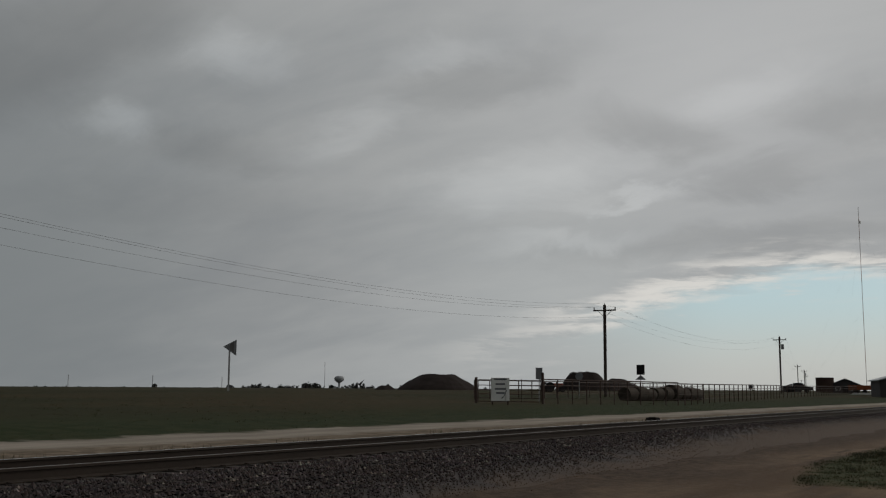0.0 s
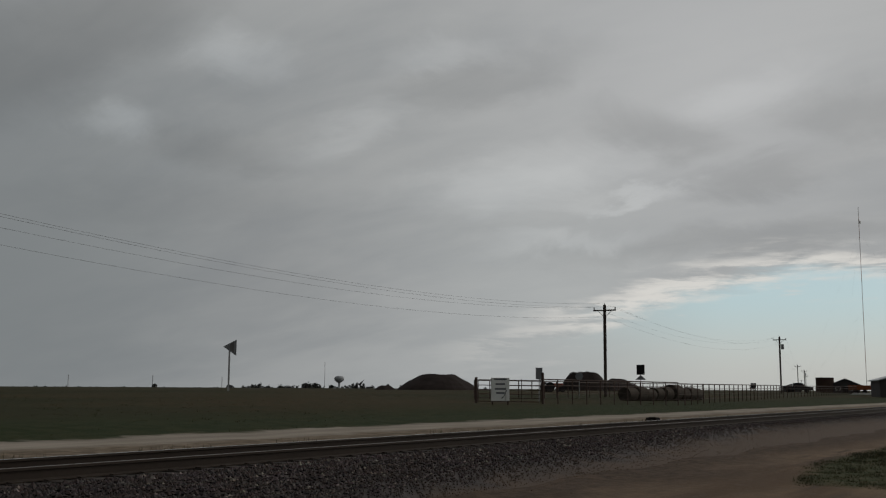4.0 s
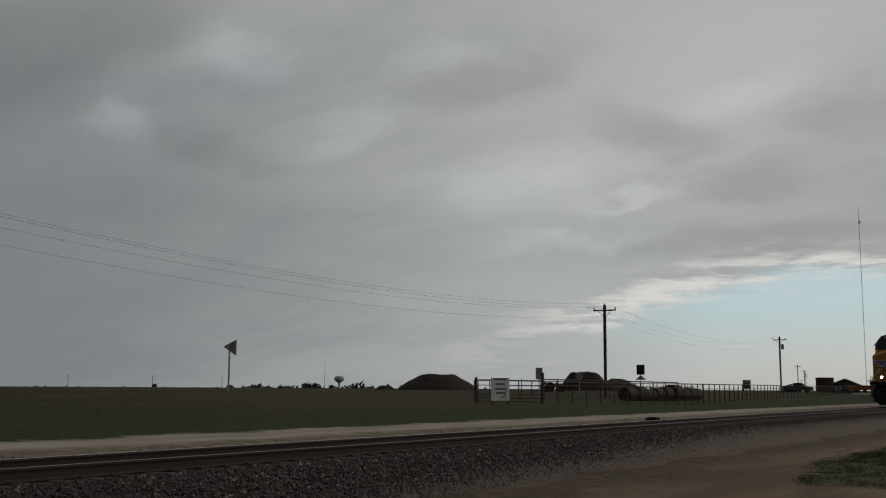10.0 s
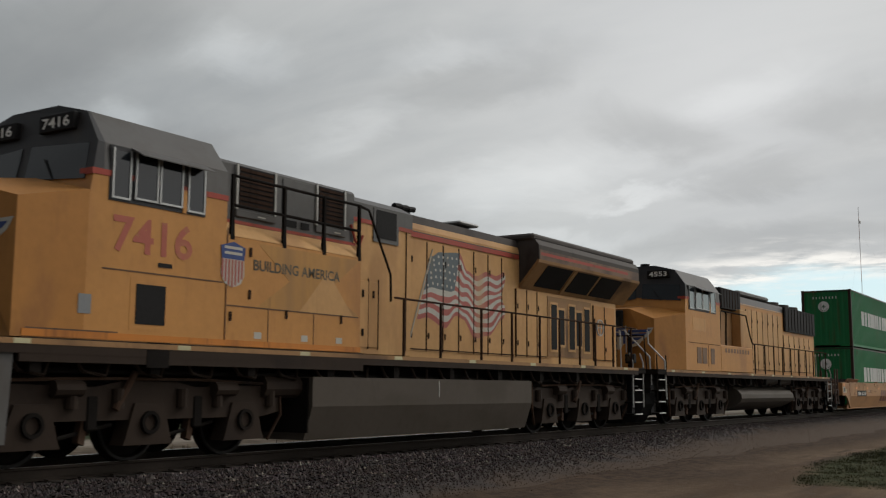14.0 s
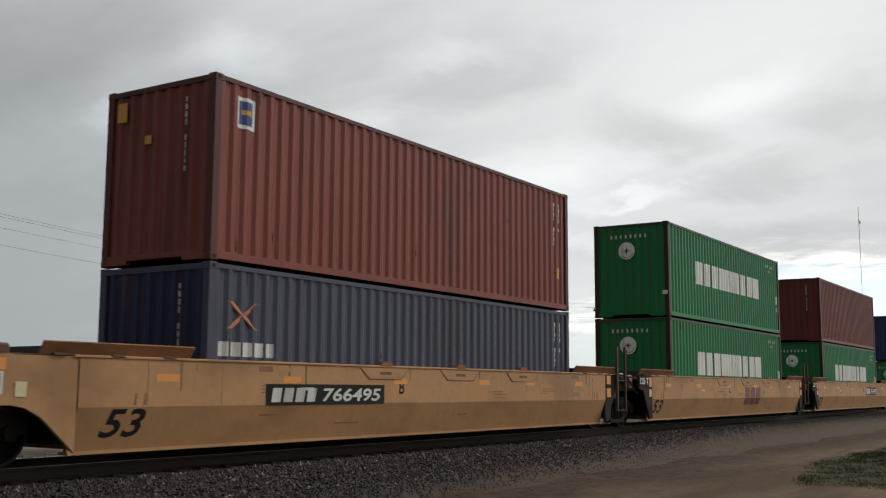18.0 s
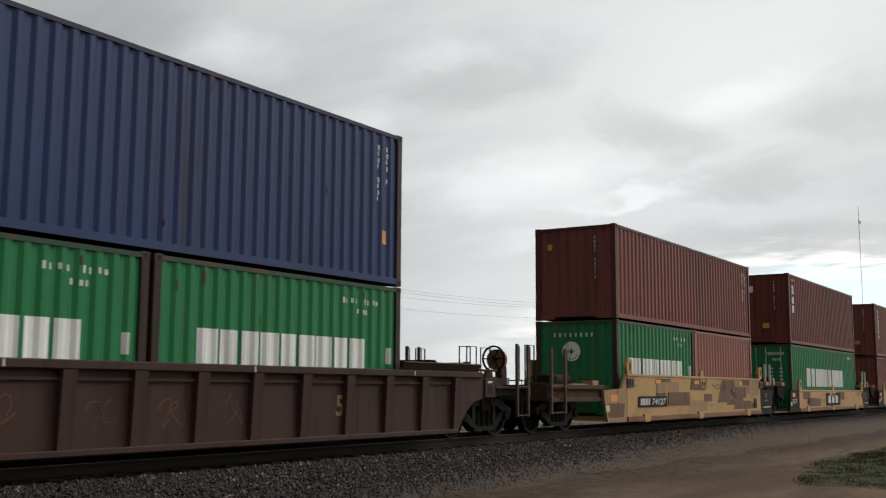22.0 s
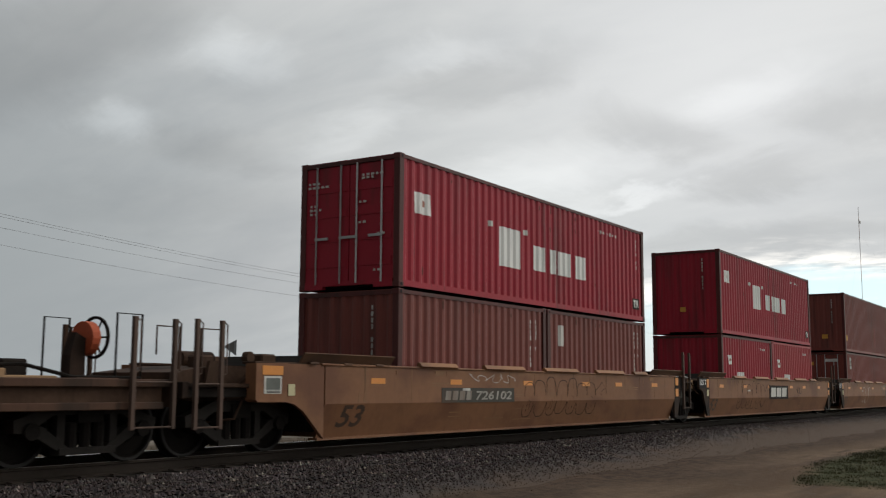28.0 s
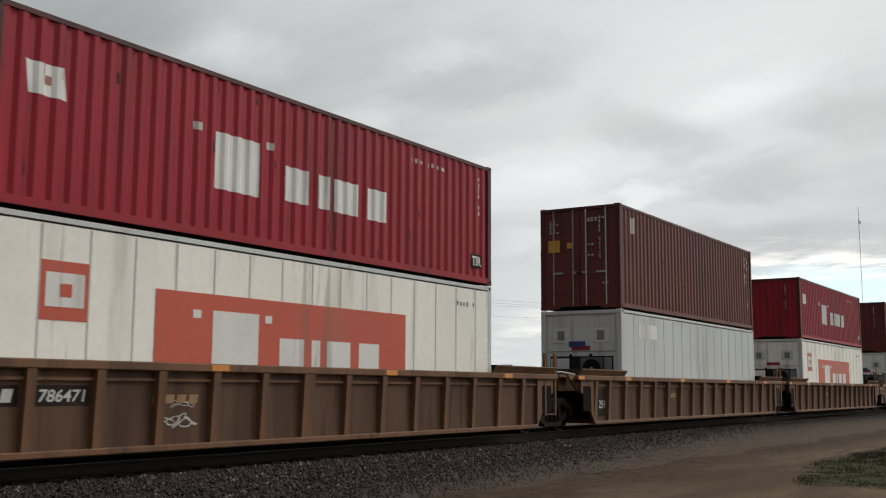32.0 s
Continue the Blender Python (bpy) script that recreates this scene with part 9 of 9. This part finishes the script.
    g1 = container(L20, STD, GREEN, RUST_POST, "short green " + lab)
    g2 = container(L20, STD, SALMON, SALMON, "short faded red " + lab)
    green_marks(g1, STD, L20), plain_marks(g2, STD, L20)
    b = container(L40, STD, BROWN, POST_RED, "red-brown " + lab)
    plain_marks(b, STD, mark="triangle")
    stack(u, [(g1, L20, STD), (g2, L20, STD)], (b, STD))
    u = 124.56
    w = ride(post_well("patched mustard-yellow middle well with guide posts", False, "artic", "artic", True, seed=5), u)
    side_text(w, "48", 1.2, 0.40, 0.34, BLACK, -1.512)
    part("name_panel", box(4.5, 7.2, -1.512, -1.506, 0.37, 0.92), CHARCOAL, w)
    side_bars(w, 4.8, 6.9, 0.48, 0.80, 3, OLD_WHITE, -1.516, 0.32)
    a = container(L40, STD, GREEN, DARK_GREEN_POST, "bright green " + lab, doors=True)
    name_blocks(a, 2.5, 9.4, 0.88, 1.65, WHITE, 9)
    code_marks(a, L40 - 1.9, STD - 0.36, WHITE), emblem_disc(a, 0.75, STD - 0.65, 0.27, WHITE, GREEN_DEEP)
    for i in range(5):
        end_mark(a, -0.80, 1.6 - i * 0.15, 0.14, 0.05, OLD_WHITE), end_mark(a, -0.42, 1.6 - i * 0.15, 0.12, 0.05, OLD_WHITE)
    end_code(a, STD - 0.38, OLD_WHITE, 8, -0.30, 0.085), end_code(a, STD - 0.62, OLD_WHITE, 4, -0.50, 0.085)
    b = container(L40, HC, MAROON, POST_RED, "maroon " + lab)
    plain_marks(b, HC, mark="low")
    name_blocks(b, 0.64, 0.86, HC - 0.84, HC - 0.46, WHITE, 1, 0.0), name_blocks(b, 0.62, 0.86, HC - 1.22, HC - 0.94, WHITE, 1, 0.0), name_blocks(b, 0.60, 0.88, HC - 1.60, HC - 1.30, WHITE, 1, 0.0)
    for i in range(3):
        end_mark(b, 0.95 - i * 0.3, HC - 0.62, 0.22, 0.26, WHITE, "name_block")
    patch(b, 0.45, 1.0, HC - 0.27, HC - 0.2, YELLOW)
    stack(u, [(a, L40, STD)], (b, HC))
    u = 142.38
    w = ride(post_well("patched mustard-yellow middle well with guide posts", False, "artic", "artic", True, seed=8), u)
    part("name_panel", box(4.5, 7.2, -1.512, -1.506, 0.37, 0.92), CHARCOAL, w)
    side_bars(w, 4.8, 6.9, 0.48, 0.80, 3, OLD_WHITE, -1.516, 0.32)
    g1 = container(L20, STD, BROWN, POST_RED, "short red-brown " + lab)
    g2 = container(L20, STD, BRIGHT_RED, BRIGHT_RED, "short bright red " + lab)
    red_marks(g2, STD, L20, RED)
    b = container(L40, HC, BROWN, POST_RED, "red-brown " + lab)
    plain_marks(b, HC, mark="low")
    for i in range(6):
        patch(b, 0.75, 1.05, HC - 0.52 - i * 0.28, HC - 0.32 - i * 0.28, OLD_WHITE)
    stack(u, [(g1, L20, STD), (g2, L20, STD)], (b, HC))
    u = 160.03
    w = ride(post_well("patched mustard-yellow middle well with guide posts", False, "artic", "artic", True, seed=11), u)
    part("name_panel", box(4.5, 7.2, -1.512, -1.506, 0.37, 0.92), CHARCOAL, w)
    side_bars(w, 4.8, 6.9, 0.48, 0.80, 3, OLD_WHITE, -1.516, 0.32)
    g1, g2 = (container(L20, STD, BRIGHT_RED, BRIGHT_RED, "short bright red " + lab) for _ in range(2))
    red_marks(g1, STD, L20), red_marks(g2, STD, L20)
    b = container(L40, HC, BROWN, POST_RED, "red-brown " + lab)
    plain_marks(b, HC, mark="low")
    patch(b, 1.3, 2.6, 0.5, 0.75, GREEN_DEEP)
    stack(u, [(g1, L20, STD), (g2, L20, STD)], (b, HC))
    u = 178.11
    w = ride(post_well("patched mustard-yellow end well with guide posts", True, "artic", "coupler", seed=14, brake_rear=True), u)
    number_board(w, 0.9, 2.9, 0.56, 0.76, "74127", -1.512)
    g1 = container(L20, STD, MAROON, RUST_POST, "short maroon " + lab)
    g2 = container(L20, STD, BRIGHT_RED, BRIGHT_RED, "short bright red " + lab)
    red_marks(g2, STD, L20)
    for i in range(3):
        end_mark(g1, 0.95 - i * 0.3, STD - 0.62, 0.22, 0.26, WHITE, "name_block")
        patch(g1, 0.75, 1.0, STD - 0.75 - 0.42 * i, STD - 0.45 - 0.42 * i, WHITE, name="name_block")
    code_column(g1, L20 - 0.9, STD - 0.5, OLD_WHITE), end_column(g1, -0.75, STD - 0.4, OLD_WHITE)
    b = container(L40, HC, GREEN_DEEP, RUST_POST, "deep green " + lab)
    name_blocks(b, 2.58, 9.78, HC - 1.80, HC - 1.10, OLD_WHITE, 11, 0.14, words=[1, 1, 1, 1, 1, -0.45, 1, 1, 1, 0.5, 1, 1])
    end_code(b, HC - 0.36, OLD_WHITE, 6), emblem_disc(b, 0.05, HC - 0.85, 0.26, WHITE, GREEN_DEEP)
    code_marks(b, L40 - 1.6, HC - 0.36, OLD_WHITE)
    end_mark(b, 0.85, 0.85, 0.5, 0.9, paint("scraped_paint", (0.30, 0.34, 0.31), amount=0.3))
    stack(u, [(g1, L20, STD), (g2, L20, STD)], (b, HC))
    # 11 to 13: duller tan three-well car
    u = 200.48
    w = ride(smooth_well(TAN_DULL, "dull brown end well of a three-well car with graffiti", "coupler", "artic", True), u)
    number_board(w, 1.2, 3.85, 0.80, 0.98, "726102", plate=FADED_PLATE, ink=FADED_WHITE)
    scrawl(w, 2.1, 4.1, 1.14, 1.34, OLD_WHITE, -1.506, 2, 5, 0.008), loops(w, 4.4, 8.2, 0.40, 1.30, CHARCOAL, 8, 7)
    g1, g2 = (container(L20, STD, BROWN, POST_RED, "short red-brown " + lab) for _ in range(2))
    plain_marks(g1, STD, L20), plain_marks(g2, STD, L20)
    patch(g2, 0.62, 0.92, STD - 0.85, STD - 0.35, OLD_WHITE)
    b = container(L40, STD, RED, POST_RED, "red " + lab + ", doors foremost", doors=True)
    red_marks(b, STD)
    for y, z, ww, hh in ((0.72, 2.12, 0.6, 0.16), (0.8, 1.62, 0.34, 0.24), (-0.62, 2.2, 0.6, 0.12), (-0.75, 0.35, 0.28, 0.1), (-0.4, 1.7, 0.3, 0.08), (-0.4, 1.3, 0.3, 0.08), (-0.8, 1.05, 0.2, 0.08)):
        end_text(b, y, z, ww, hh, OLD_WHITE)
    stack(u, [(g1, L20, STD), (g2, L20, STD)], (b, STD))
    u = 219.47
    w = ride(smooth_well(TAN_DULL, "dull brown middle well of a three-well car with graffiti", "artic", "artic", True), u)
    part("name_panel", box(4.5, 7.1, -1.508, -1.503, 0.70, 1.20), CHARCOAL, w)
    side_bars(w, 4.7, 6.95, 0.78, 1.12, 3, OLD_WHITE, -1.512, 0.2)
    loops(w, 0.7, 4.0, 0.36, 1.34, CHARCOAL, 4, 6), scrawl(w, 8.4, 9.0, 0.8, 1.2, BLACK, -1.506, 9, 3, 0.012)
    g1, g2 = container(L20, STD, RED, POST_RED, "short red " + lab), container(L20, STD, BRIGHT_RED, BRIGHT_RED, "short bright red " + lab)
    red_marks(g1, STD, L20), red_marks(g2, STD, L20)
    b = container(L40, HC, RED, POST_RED, "red " + lab)
    red_marks(b, HC), end_column(b, -0.62, HC - 0.35, OLD_WHITE)
    end_mark(b, 0.1, 0.85, 0.2, 0.16, YELLOW)
    stack(u, [(g1, L20, STD), (g2, L20, STD)], (b, HC))
    u = 238.56
    w = ride(smooth_well(TAN_DULL, "dull brown end well of a three-well car with graffiti", "artic", "coupler", brake_rear=True), u)
    number_board(w, 8.1, 10.7, 0.80, 0.98, "726102", plate=FADED_PLATE, ink=FADED_WHITE)
    loops(w, 2.1, 3.4, 0.4, 1.3, OLD_WHITE, 6, 2), loops(w, 6.9, 7.75, 1.06, 1.34, FADED_WHITE, 3, 3), scrawl(w, 7.3, 7.9, 1.02, 1.30, FADED_WHITE, -1.506, 7, 3, 0.009), loops(w, 8.15, 8.7, 1.10, 1.33, FADED_WHITE, 5, 2), scrawl(w, 8.2, 8.5, 0.78, 0.98, FADED_WHITE, -1.506, 2, 2, 0.008), loops(w, 7.75, 8.7, 0.58, 0.80, FADED_WHITE, 9, 3)
    side_text(w, "B", 7.42, 0.82, 0.2, FADED_BLACK, -1.5035, shear=0.1, width=0.16)
    a = container(L40, STD, OXIDE, POST_RED, "oxide-red " + lab + ", doors foremost", doors=True)
    b = container(L40, HC, BROWN, POST_RED, "red-brown " + lab)
    plain_marks(a, STD), plain_marks(b, HC, mark="low")
    patch(a, 0.72, 1.15, STD - 0.82, STD - 0.26, OLD_WHITE), patch(a, 0.80, 1.08, STD - 0.70, STD - 0.38, CHARCOAL)
    end_mark(a, 0.78, STD - 0.6, 0.34, 0.42, OLD_WHITE), end_mark(a, 0.4, STD - 0.55, 0.14, 0.16, YELLOW), end_mark(a, -0.5, STD - 0.4, 0.6, 0.14, OLD_WHITE)
    patch(b, 0.28, 0.5, 0.55, 0.8, YELLOW)
    patch(b, 6.6, 7.6, 0.35, 1.5, paint("repair_red", (0.22, 0.05, 0.04), amount=0.3))
    stack(u, [(a, L40, STD)], (b, HC))
    # 14 to 17: ribbed three-well car with cooled containers
    for i, u in enumerate((261.64, 280.85, 299.95, 319.05)):
        kinds = (("coupler", "artic", True), ("artic", "artic", True), ("artic", "coupler", False), ("coupler", "coupler", False))[i]
        w = ride(ribbed_well(RIB_BROWN, "brown ribbed well of an articulated well car", *kinds, ribs=16), u)
        if i == 0:
            part("number_plate_paint", box(-0.2, 0.52, -1.4135, -1.409, 0.78, 1.04), CHARCOAL, w)
            part("number_plate_paint", box(0.74, 1.56, -1.4135, -1.409, 0.78, 1.04), CHARCOAL, w)
            side_bars(w, -0.12, 0.46, 0.83, 0.99, 3, OLD_WHITE, -1.417)
            side_text(w, "786471", 0.80, 0.83, 0.16, OLD_WHITE, -1.418, width=0.70)
            scrawl(w, 2.85, 3.40, 0.45, 0.66, OLD_WHITE, -1.417, 3, 4, 0.012), scrawl(w, 2.95, 3.35, 0.74, 0.86, OLD_WHITE, -1.417, 5, 3, 0.007)
        if i == 1:
            part("number_plate_paint", box(-2.02, -1.58, -1.4135, -1.409, 0.35, 1.05), CHARCOAL, w), side_text(w, "251", -1.98, 0.55, 0.2, OLD_WHITE, -1.418, width=0.36)
        a = container(L40, HC, CREAM if i != 1 else COOL_WHITE, COOL_WHITE, "white insulated container with its cooling unit foremost", reefer=True)
        if i in (0, 2):
            patch(a, 0.88, 1.62, 1.55, 2.31, LOGO_RED, flat=True)
            flagp = patch(a, 0.96, 1.56, 1.72, 2.16, WHITE, flat=True)
            flagp.location = (0, -0.004, 0)
            patch(a, 1.18, 1.36, 1.85, 2.02, LOGO_RED, flat=True).location = (0, -0.008, 0)
            patch(a, 2.78, 8.95, 0.75, 2.09, LOGO_RED, flat=True)
            for x0, x1, z0, z1 in ((3.9, 4.9, 0.95, 1.85), (5.4, 6.0, 0.95, 1.5), (6.2, 6.42, 0.95, 1.5), (6.6, 7.25, 0.95, 1.5), (7.5, 8.1, 0.95, 1.5), (3.5, 3.66, 1.72, 1.84), (5.05, 5.2, 1.72, 1.84)):
                patch(a, x0, x1, z0, z1, WHITE, flat=True, name="name_block").location = (0, -0.004, 0)
            code_marks(a, L40 - 1.4, HC - 0.5, SIGN_BACK, 6, flat=True)
            patch(a, L40 - 0.9, L40 - 0.7, 0.6, 1.0, YELLOW, flat=True)
        else:
            patch(a, 1.2, 2.6, HC - 0.75, HC - 0.35, WHITE, flat=True)
            end_mark(a, 0.1, 1.95, 0.5, 0.16, WING_BLUE)
        if i == 1:
            b = container(L40, HC, MAROON_BROWN, POST_RED, "maroon-brown " + lab + ", doors foremost", doors=True)
            plain_marks(b, HC)
            patch(b, 0.75, 1.05, HC - 0.75, HC - 0.3, OLD_WHITE)
            for y, z, ww, hh, mm in ((0.75, HC - 0.55, 0.36, 0.4, OLD_WHITE), (0.78, HC - 1.1, 0.36, 0.34, YELLOW), (0.3, HC - 1.1, 0.16, 0.16, YELLOW), (-0.55, HC - 0.4, 0.6, 0.12, OLD_WHITE), (-0.4, 1.8, 0.3, 0.1, OLD_WHITE), (-0.4, 1.5, 0.3, 0.1, OLD_WHITE), (-0.8, 0.7, 0.24, 0.1, OLD_WHITE)):
                end_mark(b, y, z, ww, hh, mm) if mm is YELLOW else end_text(b, y, z, ww, hh, mm)
            stack(u, [(a, L40, HC)], (b, HC))
        else:
            h = STD if i != 3 else HC
            b = container(L40, h, RED if i != 3 else MAROON, POST_RED, ("red " if i != 3 else "maroon ") + lab)
            if i != 3:
                red_marks(b, h), end_column(b, -0.62, h - 0.35, OLD_WHITE)
            else:
                plain_marks(b, h)
            stack(u, [(a, L40, HC)], (b, h))


def delivery_truck():
    v = empty("box_truck", "pale box truck driving along the far road", "truck")
    body = paint("truck_box_grey", (0.22, 0.23, 0.22), amount=0.15)
    part("cargo_box", box(1.9, 8.0, -1.25, 1.25, 1.0, 3.7, 0.03), body, v)
    part("cab", prism([(0, 0.6), (0, 1.5), (0.35, 2.6), (1.75, 2.7), (1.75, 0.6)], "y", -1.15, 1.15), paint("truck_cab_dark", (0.05, 0.055, 0.06), amount=0.1, rough=0.3), v)
    part("windscreen", prism([(-0.012, 1.58), (0.31, 2.5), (0.30, 2.5), (-0.03, 1.58)], "y", -1.0, 1.0), GLASS, v)
    part("chassis", box(0.2, 7.9, -0.5, 0.5, 0.6, 1.0), STEEL_DARK, v)
    for x in (0.9, 6.2):
        for y in (-1.2, 0.92):
            part("wheel", disc((x, y, 0.48), 0, 0.48, "y", 0.28, 18), BLACK, v)
    return v


BOX_TRUCK = delivery_truck()
build_train()


def train_x(t):
    """place of the first container's front at t seconds: the train gains speed slowly"""
    s = t - 14.5
    return 47.44 - 16.93 * s - 0.5 * 0.0346 * s * s


def motions():
    times = list(range(0, 33, 2))
    for thing, u, z in TRAIN:
        walk(thing, [(t, pose(train_x(t) + u, TRACK_Y, z)) for t in times])
    # wheels turn while they pass
    for w, x, r, car in WHEELSETS:
        u = next(u for thing, u, z in TRAIN if thing == car)
        passing = [k / FPS for k in range(0, 32 * FPS + 1) if 7 < train_x(k / FPS) + u + x < 42]
        rows = [(t, pose(x, 0, r, 0, math.degrees((train_x(t) - train_x(passing[0])) / r), 0)) for t in passing]
        if len(rows) > 1:
            walk(w, ([(0, rows[0][1])] if rows[0][0] > 0 else []) + rows + ([(32, rows[-1][1])] if rows[-1][0] < 32 else []))
    road = ((0, 640, 190), (2, 576, 170), (4, 523, 154), (6, 470, 139), (8, 417, 124), (9, 389, 116), (10, 362, 109), (11, 334, 102), (12, 306, 94), (14, 252, 80), (16, 200, 66), (18, 146, 53), (20, 92, 47), (22, 37, 46), (25, -45, 46), (32, -240, 46))
    rows = []
    for i, (t, x, y) in enumerate(road):
        a, b = road[max(0, i - 1)], road[min(len(road) - 1, i + 1)]
        yaw = math.degrees(math.atan2(b[2] - a[2], b[1] - a[1])) + 180
        rows.append((t, pose(x, y, ground_z(x, y) + 0.02, 0, 0, yaw)))
    walk(BOX_TRUCK, rows)


motions()
